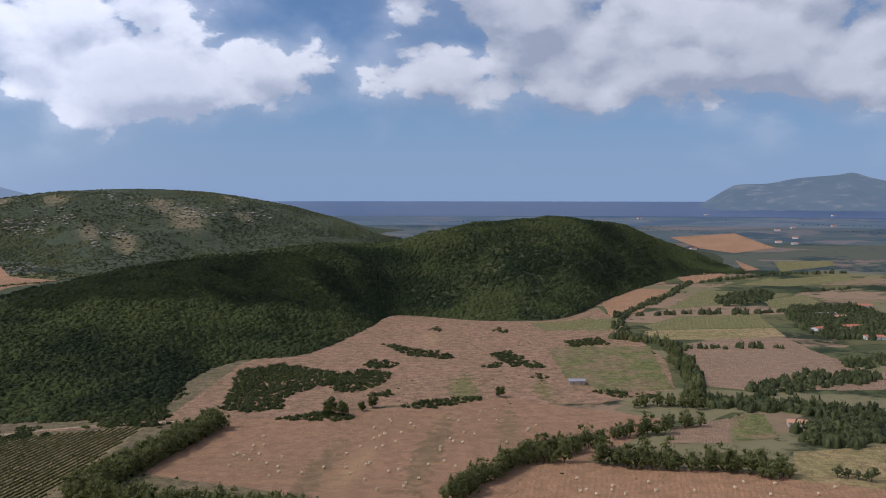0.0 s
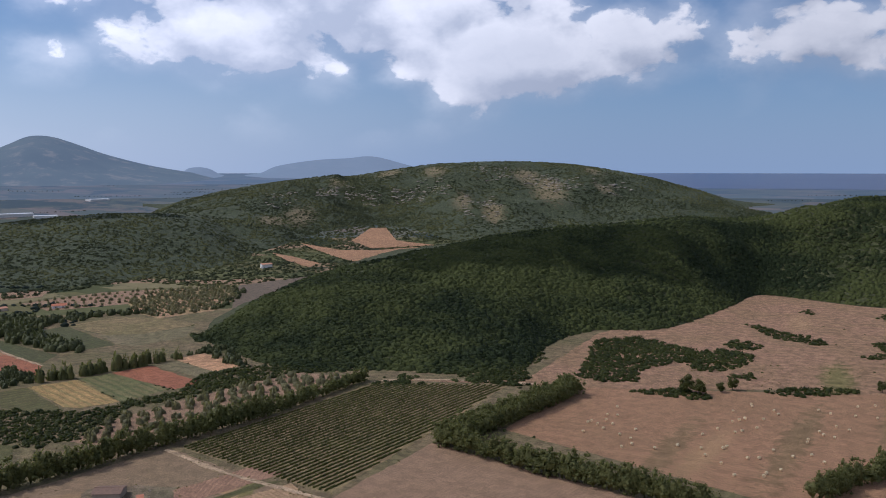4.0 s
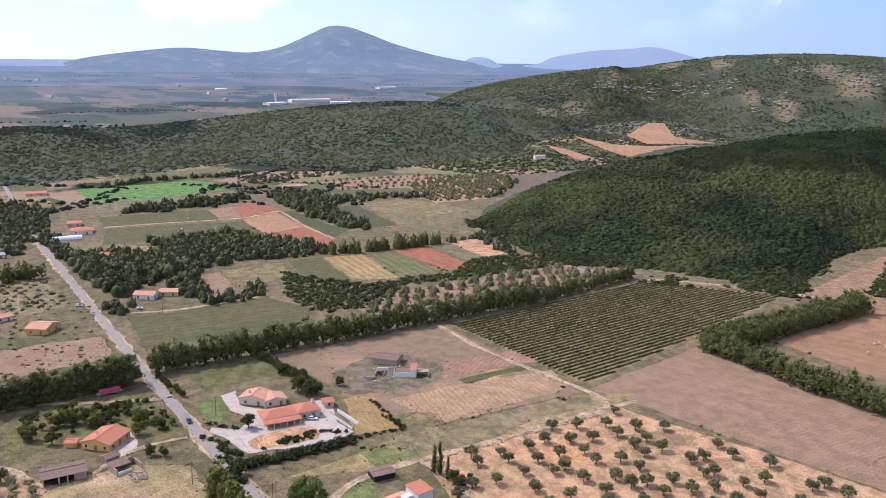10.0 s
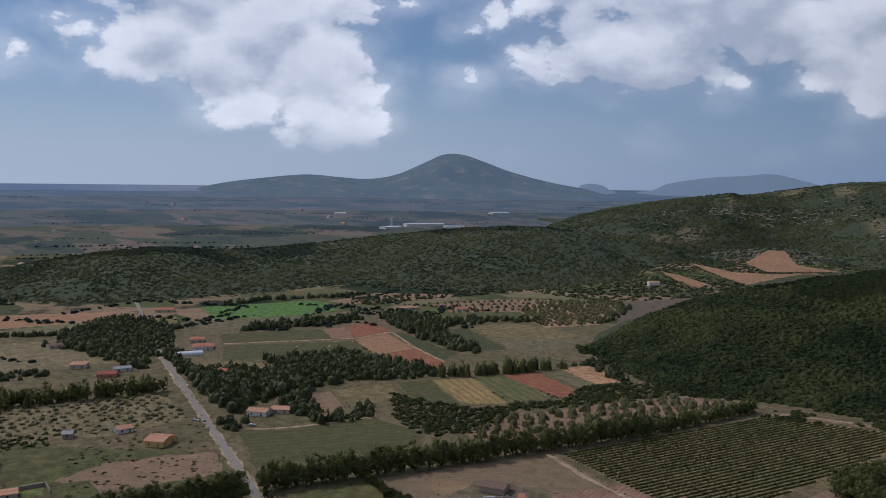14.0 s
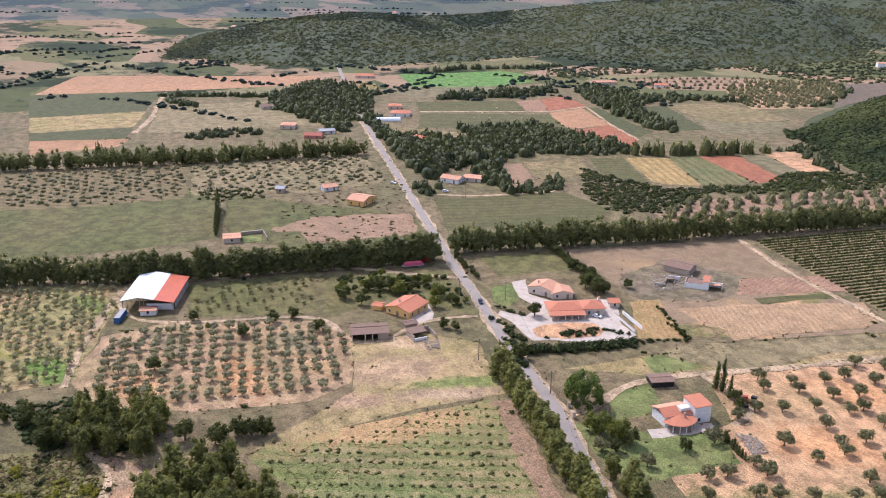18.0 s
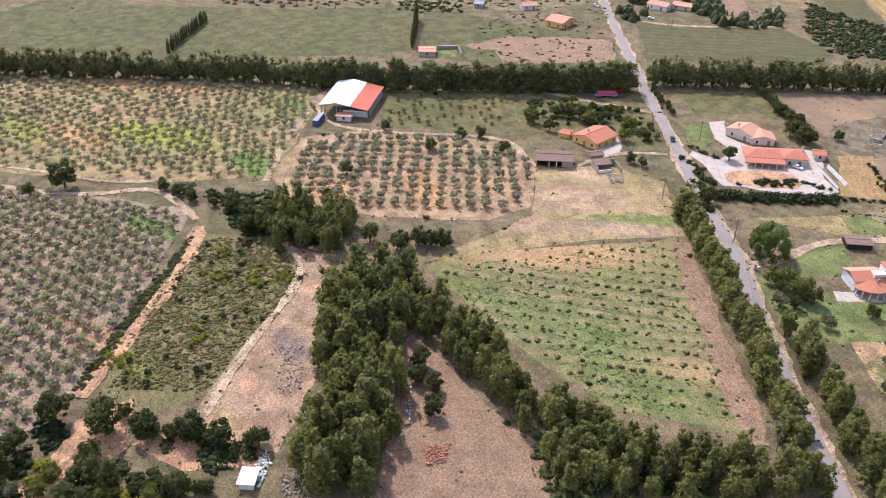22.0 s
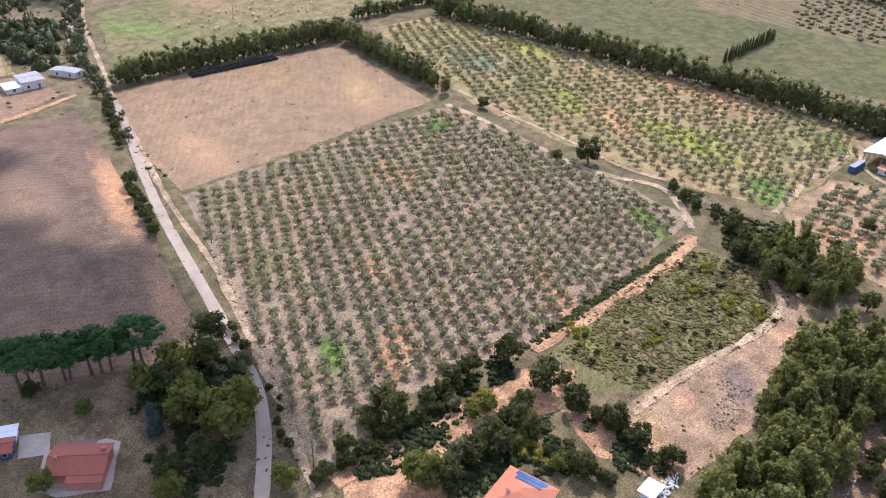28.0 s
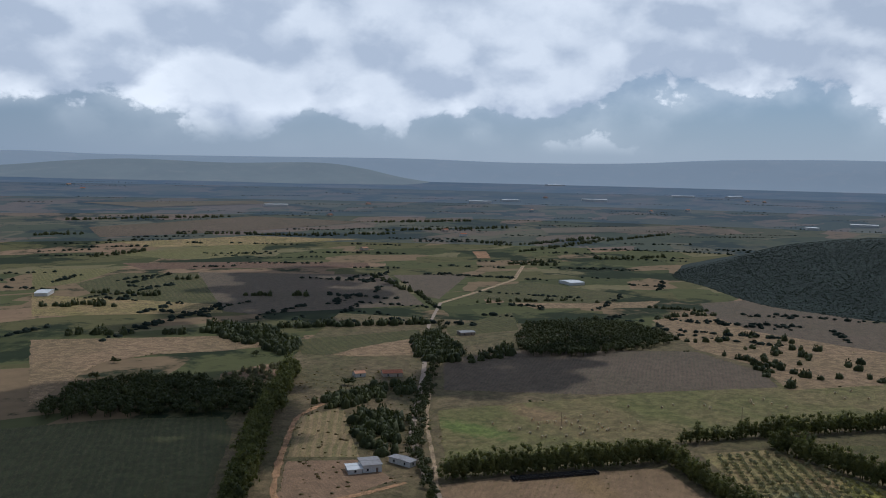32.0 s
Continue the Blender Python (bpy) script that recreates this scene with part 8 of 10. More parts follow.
# rank grass and bushes along the edges of fields and tracks
verge, bushes = [], []
for edge in borders:
    for (x1, y1), (x2, y2) in zip(edge, edge[1:] + edge[:1]):
        r, length = math.hypot(x1, y1), math.hypot(x2 - x1, y2 - y1)
        if r > 900 or length > 14:
            continue
        here = noise.fractal(Vector((x1 * 0.03, y1 * 0.03, 17)), 1.0, 2.0, 3)
        for _ in range(rng.poisson(length * 0.30 * max(0.0, 0.6 + here))):
            t = rng.random()
            p = (x1 + (x2 - x1) * t + rng.normal(0, 0.9), y1 + (y2 - y1) * t + rng.normal(0, 0.9), 0.15)
            (bushes if here > 0.45 and rng.random() < 0.25 else verge).append(p + (rng.uniform(0.2, 0.6),))
stuff("verge_grass", "rank dry grass along field edges and tracks", leaf("verge_leaf", rgb(0.070, 0.072, 0.028), rgb(0.21, 0.18, 0.085)), verge, BRUSH, "grass", 0.8)
stuff("verge_bushes", "small green bushes along field edges", LEAF_WOOD, [b[:3] + (b[3] * 2.4,) for b in bushes], CLUMPS)

# scrub between the hills, round the grazed clearings
clear = [[(-914, 1390), (-793, 1337), (-732, 1361), (-693, 1426), (-592, 1460), (-627, 1311), (-687, 1193)], [(-845, 1468), (-919, 1682), (-889, 1699), (-765, 1506), (-666, 1475), (-753, 1381)], [(-885, 1254), (-818, 1220), (-720, 1150), (-706, 1097), (-789, 1161)], [(-665, 868), (-664, 939), (-611, 1155), (-597, 955), (-578, 900), (-545, 773), (-575, 747)]]
between = []
for x, y in random_spots([(-847, 981), (-897, 1217), (-963, 1494), (-959, 1730), (-755, 2064), (-540, 1485), (-606, 1162), (-660, 934), (-704, 860)], 5200) + random_spots([(-908, 613), (-904, 740), (-847, 981), (-704, 860), (-832, 866), (-847, 693), (-842, 601)], 500):
    if not any(inside(poly, x, y) for poly in clear):
        between.append((x, y, lie(x, y) - 0.2, rng.uniform(1.6, 4.6)))
stuff("maquis", "olive-green maquis in the hollow between the hills", LEAF_HILL, between, BRUSH)

# far hedges and copses on the plain
far_green = []
for _ in range(620):
    r, t = 850 * math.exp(rng.uniform(0, 1.45)), radians(rng.uniform(-32, 165))
    x, y = -math.sin(t) * r, math.cos(t) * r
    if -28 < math.degrees(t) < 47 and r < 2500:
        continue
    turn = (rng.choice([0.5, 0.5 + math.pi / 2]) if r < 1300 else t) + rng.normal(0, 0.12)
    n = int(rng.uniform(5, 24))
    step = 5 + r * 0.002
    for k in range(n):
        px, py = x + math.cos(turn) * k * step + rng.normal(0, 3), y + math.sin(turn) * k * step + rng.normal(0, 3)
        far_green.append((px, py, lie(px, py), rng.uniform(2.0, 5.5) if r < 2000 else rng.uniform(1.5, 3.5)))
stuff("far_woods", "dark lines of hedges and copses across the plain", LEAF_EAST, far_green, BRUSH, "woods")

# ---- buildings ----
def roof_tiles(name, a, b):
    """Clay tiles in courses, uneven in tone."""
    m, n, out = material(name, 0.85)
    co = n.add("TexCoord").outputs["Object"]
    wave = n.add("TexWave", {"Vector": co, "Scale": 1.1, "Distortion": 0.6}, bands_direction="DIAGONAL").outputs["Fac"]
    f = n.math("ADD", n.math("MULTIPLY", n.noise(co, 0.9, 6.0, 0.75), 0.8), n.math("MULTIPLY", wave, 0.2))
    n.put(out.inputs["Base Color"], n.mix(n.ramp(f, 0.32, 0.66), a, b))
    n.put(out.inputs["Normal"], n.add("Bump", {"Height": wave, "Strength": 0.6, "Distance": 0.06}).outputs[0])
    return m


TILE = roof_tiles("orange_clay_tile", rgb(0.56, 0.20, 0.105), rgb(0.43, 0.165, 0.095))
TILE_PALE = roof_tiles("sunbleached_clay_tile", rgb(0.62, 0.33, 0.20), rgb(0.50, 0.24, 0.14))
TILE_RED = roof_tiles("red_clay_tile", rgb(0.40, 0.12, 0.075), rgb(0.30, 0.10, 0.07))
TILE_OLD = roof_tiles("old_brown_tile", rgb(0.27, 0.165, 0.11), rgb(0.17, 0.11, 0.08))
SHEET = plain("grey_corrugated_sheet", rgb(0.36, 0.34, 0.33), rgb(0.27, 0.25, 0.24), 0.6, 0.6)
WHITE_SHEET = plain("white_metal_sheet", rgb(0.78, 0.78, 0.77), rgb(0.70, 0.69, 0.67), 0.45, 0.3)
RED_SHEET = plain("orange_red_metal_sheet", rgb(0.58, 0.15, 0.075), rgb(0.50, 0.13, 0.07), 0.45, 0.3)
WHITE = plain("white_plaster", rgb(0.72, 0.70, 0.66), rgb(0.58, 0.55, 0.51))
CREAM = plain("cream_plaster", rgb(0.60, 0.50, 0.40), rgb(0.50, 0.41, 0.33))
YELLOW = plain("ochre_yellow_plaster", rgb(0.66, 0.40, 0.13), rgb(0.56, 0.33, 0.12))
SALMON = plain("salmon_plaster", rgb(0.52, 0.22, 0.15), rgb(0.44, 0.18, 0.13))
STONE = plain("grey_field_stone", rgb(0.40, 0.32, 0.245), rgb(0.25, 0.20, 0.155), 0.95, 2.5)
# Near-black that stands for the shade inside an open hut.
DARK = plain("painted_interior_shade", rgb(0.03, 0.028, 0.025), rgb(0.02, 0.018, 0.016))
BLUE = plain("blue_painted_steel", rgb(0.045, 0.12, 0.26), rgb(0.035, 0.09, 0.20), 0.5)
REDPAINT = plain("red_paint", rgb(0.42, 0.03, 0.035), rgb(0.34, 0.03, 0.03), 0.45)
PINKPAINT = plain("faded_pink_tarp", rgb(0.60, 0.10, 0.16), rgb(0.5, 0.10, 0.14), 0.6)
WOOD = bark("weathered_wood", rgb(0.17, 0.12, 0.085), rgb(0.27, 0.20, 0.15))
RUBBER = plain("black_plastic_wrap", rgb(0.02, 0.02, 0.022), rgb(0.035, 0.033, 0.032), 0.45)
STRAWBALE = soil("straw", rgb(0.60, 0.56, 0.42), rgb(0.56, 0.47, 0.34), rgb(0.50, 0.40, 0.27), 0.6, weedy=0.0)
PANEL = plain("solar_panel", rgb(0.05, 0.10, 0.20), rgb(0.06, 0.12, 0.24), 0.2)
CARPAINT = plain("white_car_paint", rgb(0.75, 0.75, 0.76), rgb(0.70, 0.70, 0.71), 0.3)
CARDARK = plain("dark_car_paint", rgb(0.03, 0.032, 0.036), rgb(0.04, 0.04, 0.045), 0.3)
WIRE = plain("dark_cable", rgb(0.10, 0.09, 0.085), None, 0.6)


def make_glass():
    m, n, out = material("window_glass", 0.08)
    out.inputs["Base Color"].default_value = rgb(0.03, 0.035, 0.04)
    out.inputs["Specular IOR Level"].default_value = 0.6
    return m


GLASS = make_glass()


def part(name, bm, mat, parent, label=""):
    """Links a bmesh as one mesh under a thing or a part."""
    me = bpy.data.meshes.new(name)
    bmesh.ops.recalc_face_normals(bm, faces=bm.faces[:])
    bm.to_mesh(me), bm.free()
    me.materials.append(mat)
    ob = new(name, me)
    ob.parent = parent
    return tagged(ob, label)


def box(x0, x1, y0, y1, z0, z1, soft=0.0):
    bm = bmesh.new()
    v = [bm.verts.new((x, y, z)) for z in (z0, z1) for x, y in ((x0, y0), (x1, y0), (x1, y1), (x0, y1))]
    for q in ((3, 2, 1, 0), (4, 5, 6, 7), (0, 1, 5, 4), (1, 2, 6, 5), (2, 3, 7, 6), (3, 0, 4, 7)):
        bm.faces.new([v[i] for i in q])
    if soft:
        bmesh.ops.bevel(bm, geom=bm.edges[:], offset=soft, segments=2, affect="EDGES")
    return bm


def slab(points, thick):
    """A flat piece of that thickness under a polygon of 3D points."""
    bm = bmesh.new()
    top = [bm.verts.new(p) for p in points]
    low = [bm.verts.new((p[0], p[1], p[2] - thick)) for p in points]
    bm.faces.new(top), bm.faces.new(low[::-1])
    k = len(points)
    for i in range(k):
        bm.faces.new((top[i], low[i], low[(i + 1) % k], top[(i + 1) % k]))
    return bm


def root_at(name, a, b, label, category, group="", lift=0.05):
    """An Empty at a with its x axis towards b; returns it and the distance."""
    d = Vector((b[0] - a[0], b[1] - a[1]))
    root = new(name)
    root.empty_display_size = 0.5
    root.matrix_basis = Matrix.Translation((a[0], a[1], lie(a[0], a[1]) + lift)) @ Matrix.Rotation(math.atan2(d.y, d.x), 4, "Z")
    return tagged(root, label, category, group), d.length


def opening(root, side, at, wide, low, high, w, d, door=False):
    """A window or door in a side of a house: frame, sill and pane. side: f, b, l or r."""
    nm = "door" if door else "window"
    turn = {"f": 0, "r": 90, "b": 180, "l": 270}[side]
    base = {"f": (0, 0), "r": (w, 0), "b": (w, d), "l": (0, d)}[side]
    m = Matrix.Translation((base[0], base[1], 0)) @ Matrix.Rotation(radians(turn), 4, "Z")
    frame_bm = box(at - wide / 2 - 0.1, at + wide / 2 + 0.1, -0.06, 0.1, low - 0.08, high + 0.1)
    frame_bm.transform(m)
    fr = part(nm, frame_bm, WOOD if door else WHITE, root, "brown wooden door" if door else "window with a pale frame")
    pane = box(at - wide / 2, at + wide / 2, -0.09, 0.02, low, high)
    pane.transform(m)
    part("leaf" if door else "pane", pane, WOOD if door else GLASS, fr)
    if not door:
        sill = box(at - wide / 2 - 0.2, at + wide / 2 + 0.2, -0.2, 0.0, low - 0.16, low - 0.085)
        sill.transform(m)
        part("sill", sill, STONE, fr)


def gable_roof(root, w, d, h, rise, mat, along="x", over=0.5, thick=0.18, ridge_mat=None):
    if along == "x":
        part("roof", slab([(-over, -over, h - rise * over * 2 / d), (w + over, -over, h - rise * over * 2 / d), (w + over, d / 2, h + rise), (-over, d / 2, h + rise)], thick), mat, root)
        part("roof", slab([(-over, d / 2, h + rise), (w + over, d / 2, h + rise), (w + over, d + over, h - rise * over * 2 / d), (-over, d + over, h - rise * over * 2 / d)], thick), mat, root)
        part("ridge", box(-over, w + over, d / 2 - 0.16, d / 2 + 0.16, h + rise - 0.05, h + rise + 0.09), ridge_mat or mat, root)
    else:
        part("roof", slab([(-over, -over, h - rise * over * 2 / w), (w / 2, -over, h + rise), (w / 2, d + over, h + rise), (-over, d + over, h - rise * over * 2 / w)], thick), mat, root)
        part("roof", slab([(w / 2, -over, h + rise), (w + over, -over, h - rise * over * 2 / w), (w + over, d + over, h - rise * over * 2 / w), (w / 2, d + over, h + rise)], thick), mat, root)
        part("ridge", box(w / 2 - 0.16, w / 2 + 0.16, -over, d + over, h + rise - 0.05, h + rise + 0.09), ridge_mat or mat, root)


def hip_roof(root, w, d, h, rise, mat, over=0.5, x0=0.0):
    k = min(w, d) / 2
    a = [(x0 - over, -over, h), (x0 + w + over, -over, h), (x0 + w + over, d + over, h), (x0 - over, d + over, h)]
    if w >= d:
        p, q = (x0 + k, d / 2, h + rise), (x0 + w - k, d / 2, h + rise)
        faces = [[a[0], a[1], q, p], [a[1], a[2], q], [a[2], a[3], p, q], [a[3], a[0], p]]
    else:
        p, q = (x0 + w / 2, k, h + rise), (x0 + w / 2, d - k, h + rise)
        faces = [[a[0], a[1], p], [a[1], a[2], q, p], [a[2], a[3], q], [a[3], a[0], p, q]]
    for f in faces:
        part("roof", slab(f, 0.18), mat, root)


def walls(root, w, d, h, rise, mat, along="x", x0=0.0):
    """The walls with their gables, as one shell 0.3 m thick."""
    bm = bmesh.new()
    if along == "x":
        prof = [(0, 0), (d, 0), (d, h - 0.2), (d / 2, h + rise - 0.2), (0, h - 0.2)]
        ends = [[bm.verts.new((x, y, z)) for y, z in prof] for x in (x0, x0 + w)]
    elif along == "y":
        prof = [(x0, 0), (x0 + w, 0), (x0 + w, h - 0.2), (x0 + w / 2, h + rise - 0.2), (x0, h - 0.2)]
        ends = [[bm.verts.new((x, y, z)) for x, z in prof] for y in (0, d)]
    else:
        bm.free()
        return part("wall", box(x0, x0 + w, 0, d, 0, h - 0.19), mat, root)
    bm.faces.new(ends[0]), bm.faces.new(ends[1][::-1])
    for i in range(5):
        bm.faces.new((ends[0][i], ends[1][i], ends[1][(i + 1) % 5], ends[0][(i + 1) % 5]))
    return part("wall", bm, mat, root)


def chimney(root, x, y, z, mat):
    c = part("chimney", box(x - 0.35, x + 0.35, y - 0.35, y + 0.35, z - 1.2, z + 0.5), mat, root)
    part("cap", box(x - 0.45, x + 0.45, y - 0.45, y + 0.45, z + 0.5, z + 0.62), TILE, c)


def house(name, label, a, b, depth, h=3.0, rise=1.4, wall=CREAM, roof=TILE, along="x", hip=False, group="", windows=3, chim=True, over=0.5):
    root, w = root_at(name, a, b, label, "house", group)
    if hip:
        walls(root, w, depth, h, rise, wall, "flat")
        hip_roof(root, w, depth, h, rise, roof, over)
    else:
        walls(root, w, depth, h, rise, wall, along)
        gable_roof(root, w, depth, h, rise, roof, along, over)
    for side, length in (("f", w), ("r", depth), ("l", depth), ("b", w)):
        k = max(1, int(length / 4)) if windows else 0
        for i in range(min(k, windows)):
            at = length * (i + 0.5) / min(k, windows)
            opening(root, side, at, 1.0, 0.9, 2.1, w, depth) if (i != 1 or side in "lb") else opening(root, side, at, 1.0, 0.05, 2.1, w, depth, True)
    if chim:
        chimney(root, w * 0.3, depth * 0.35, h + rise, WHITE)
    return root


def post(root, x, y, h, mat, r=0.12):
    part("post", box(x - r, x + r, y - r, y + r, 0, h, 0.02), mat, root)


# ochre farmhouse
house("farmhouse", "ochre-yellow farmhouse with a clay tile gable roof", (-309.7, 135.4), (-299.0, 141.4), 14.0, 3.2, 1.7, YELLOW, TILE, "y")
field("field_terrace", "pale paved terrace beside the yellow farmhouse", PAVE, [(-299.0, 141.4), (-310.7, 156.1), (-299.6, 153.6), (-294.7, 150.3), (-293.7, 141.8)])
house("privy", "tiny ochre outbuilding with a tile roof", (-315.0, 131.4), (-312.2, 134.4), 4.0, 2.2, 0.5, YELLOW, TILE, "x", windows=0, chim=False)

# open-fronted shed
shed, w = root_at("tractor_shed", (-289.5, 111.9), (-285.1, 125.7), "long open-fronted shed with a grey-brown sheet roof", "shed")
part("wall", box(0, w, 6.6, 6.9, 0, 3.6), STONE, shed), part("wall", box(0, 0.3, 0, 6.6, 0, 3.0), STONE, shed), part("wall", box(w - 4.2, w, 0, 0.3, 0, 3.0), STONE, shed), part("wall", box(w - 0.3, w, 0.3, 6.6, 0, 3.0), STONE, shed)
part("roof", slab([(-0.5, -0.6, 3.05), (w + 0.5, -0.6, 3.05), (w + 0.5, 4.6, 3.75), (-0.5, 4.6, 3.75)], 0.12), TILE_OLD, shed)
part("roof", slab([(-0.5, 4.6, 3.95), (w + 0.5, 4.6, 3.95), (w + 0.5, 7.3, 4.2), (-0.5, 7.3, 4.2)], 0.12), TILE_OLD, shed)
for k in (0.36, 0.56):
    post(shed, w * k, 0.2, 2.95, CREAM, 0.2)

# tumbledown outbuildings beside the farmhouse
ruin2, w = root_at("outbuilding", (-278.3, 133.6), (-278.1, 143.7), "tumbledown stone outbuilding with a broken brown roof", "outbuilding")
part("wall", box(0, 0.4, 0, 7, 0, 2.4), STONE, ruin2), part("wall", box(0.4, w * 0.6, 0, 0.4, 0, 1.3), WHITE, ruin2), part("wall", box(w - 0.4, w, 0, 7, 0, 1.8), STONE, ruin2), part("wall", box(0.4, w - 0.4, 6.6, 7, 0, 2.6), STONE, ruin2)
part("roof", slab([(-0.3, 2.6, 2.5), (w * 0.7, 2.6, 2.4), (w * 0.7, 7.4, 3.0), (-0.3, 7.4, 3.0)], 0.14), TILE_OLD, ruin2)
house("lean_to", "low lean-to with a brown tile roof", (-290.4, 135.8), (-290.3, 140.9), 4.0, 2.2, 0.5, STONE, TILE_OLD, "x", windows=0, chim=False)

# villa: two buildings round a gravel yard
field("field_villa_drive", "pale gravel drive round the villa", PAVE, [(-315.9, 202.7), (-316.1, 210.7), (-300.7, 202.4), (-289.1, 207.0), (-278.6, 233.5), (-254.9, 219.6), (-244.3, 218.5), (-240.8, 211.3), (-258.6, 176.8), (-277.6, 179.1), (-286.7, 177.6), (-289.8, 180.9), (-279.9, 187.7), (-284.9, 198.2), (-300.1, 196.0)], 0.17)
field("field_villa_bed", "oval orange flower bed", ORANGE, [(-267.7, 182.7), (-269.5, 189.4), (-266.2, 201.5), (-261.0, 209.5), (-253.7, 209.2), (-250.1, 204.2), (-253.9, 190.1), (-260.3, 180.6)], 0.20)
field("field_villa_lawn", "green lawn beside the villa drive", LAWN, [(-314.1, 190.2), (-314.1, 201.6), (-296.8, 195.4), (-291.4, 184.7), (-299.0, 183.4)], 0.185)
field("field_villa_dirt", "reddish tilled garden strip with weeds", soil("garden_strip", rgb(0.33, 0.185, 0.105), rgb(0.27, 0.18, 0.09), rgb(0.17, 0.165, 0.06), 0.06, 2.5, 118), [(-273.2, 237.2), (-269.7, 252.0), (-233.0, 233.4), (-240.8, 217.1)], 0.185)
house("villa", "cream villa with a clay tile gable roof", (-302.0, 202.9), (-291.7, 209.0), 9.5, 3.4, 1.6, CREAM, TILE_PALE, "y")
house("villa_wing", "cream villa wing with a bleached tile roof", (-290.6, 208.3), (-287.1, 217.2), 8.0, 3.0, 1.3, CREAM, TILE_PALE, "y", chim=False)
lodge, w = root_at("porch_house", (-275.0, 196.5), (-266.3, 218.8), "long cream house with orange hip roofs and a columned porch", "house")
walls(lodge, w * 0.60, 9.0, 3.1, 1.0, CREAM, "flat"), walls(lodge, w * 0.40, 9.0, 3.1, 1.0, CREAM, "flat", w * 0.6 + 0.01)
hip_roof(lodge, w * 0.62, 9.0, 3.2, 1.7, TILE, 0.7), hip_roof(lodge, w * 0.40, 9.0, 3.35, 1.9, TILE, 0.6, w * 0.60)
part("porch_roof", slab([(-0.8, -4.4, 2.5), (w * 0.62, -4.4, 2.5), (w * 0.62, -0.75, 3.05), (-0.8, -0.75, 3.05)], 0.16), TILE, lodge)
for k in range(6):
    post(lodge, 0.2 + k * w * 0.118, -4.1, 2.35, CREAM, 0.16)
for k in range(3):
    opening(lodge, "f", w * (0.12 + k * 0.16), 1.1, 0.9, 2.1, w, 9.0)
opening(lodge, "f", w * 0.72, 1.1, 0.9, 2.1, w, 9.0), opening(lodge, "f", w * 0.88, 1.1, 0.05, 2.1, w, 9.0, True)
chimney(lodge, w * 0.97, 7.5, 5.0, WHITE)
house("garage", "small cream garage with an orange tile roof", (-271.6, 225.9), (-269.8, 229.8), 5.0, 2.6, 0.7, CREAM, TILE, "x", windows=1, chim=False)
ramp_w, w = root_at("garden_wall", (-264.9, 222.9), (-246.4, 219.3), "white garden wall along a ramp", "wall")
part("wall", box(0, w, 0, 0.35, 0, 1.1), WHITE, ramp_w), part("wall", box(0, w * 0.9, 4.0, 4.3, 0, 1.6), WHITE, ramp_w), part("coping", box(-0.05, w + 0.05, -0.05, 0.4, 1.1, 1.2), STONE, ramp_w)

# orange-roofed house with a round porch and a white tower
tower, w = root_at("tower_house", (-181.4, 190.7), (-180.4, 196.9), "white house with a tower block, orange roofs and a rounded porch", "house")
part("tower", box(0, w, 0, 7, 0, 6.3), WHITE, tower, "plain white tower block"), part("roof", slab([(-0.3, -0.3, 6.3), (w + 0.3, -0.3, 6.3), (w + 0.3, 7.3, 6.9), (-0.3, 7.3, 6.9)], 0.18), TILE, tower)
part("wall", box(-10.5, -0.02, 1.0, 9.0, 0, 3.4), WHITE, tower)
part("roof", slab([(-11, 5.0, 5.2), (-0.05, 5.0, 5.2), (-0.05, 9.6, 3.5), (-11, 9.6, 3.5)], 0.18), TILE_PALE, tower), part("roof", slab([(-11, 1.0, 3.7), (-0.05, 1.0, 3.7), (-0.05, 4.98, 5.2), (-11, 4.98, 5.2)], 0.18), TILE, tower)
part("terrace", box(-4.2, -0.4, 2.0, 4.6, 4.4, 5.4), WHITE, tower), part("chimney", box(-4.3, -3.7, -0.4, 0.2, 3.0, 5.2), STONE, tower)
fan = [(-5.5 + 6.2 * math.cos(t), 1.0 + 5.4 * math.sin(t)) for t in np.linspace(math.pi, 2 * math.pi, 9)]
for (x1, y1), (x2, y2) in zip(fan, fan[1:]):
    part("porch_roof", slab([(x1, y1, 2.75), (x2, y2, 2.75), (-5.5, 0.98, 4.0)], 0.14), TILE, tower)
for x, y in fan[1:-1]:
    post(tower, -5.5 + (x + 5.5) * 0.94, 1 + (y - 1) * 0.94, 2.65, WHITE, 0.14)
opening(tower, "f", w * 0.3, 0.9, 0.9, 2.0, w, 7), opening(tower, "r", 3.0, 0.9, 3.8, 4.9, w, 7)
# The hut's shell is closed; its inner shade is put into the wall colour.
house("pergola_hut", "open garden hut, inner shade painted as near-black walls, with a flat sheet roof", (-207.0, 194.7), (-204.2, 202.3), 6.0, 2.4, 0.25, DARK, TILE_OLD, "x", windows=0, chim=False)

# big barn
barn, w = root_at("barn", (-358.8, 34.8), (-350.1, 54.1), "large open barn with a white and orange-red sheet roof", "barn")
d = 29.0
for x0, x1, z0, z1, mat, lab in ((-0.6, w * 0.34, 5.4, 6.9, WHITE_SHEET, "white sheet roof"), (w * 0.34, w * 0.64, 6.9, 5.75, WHITE_SHEET, "white sheet roof"), (w * 0.64, w + 0.6, 5.75, 4.4, RED_SHEET, "orange-red sheet roof")):
    part("roof", slab([(x0, -0.8, z0), (x1 - 0.01, -0.8, z1), (x1 - 0.01, d + 0.8, z1), (x0, d + 0.8, z0)], 0.12), mat, barn, lab)
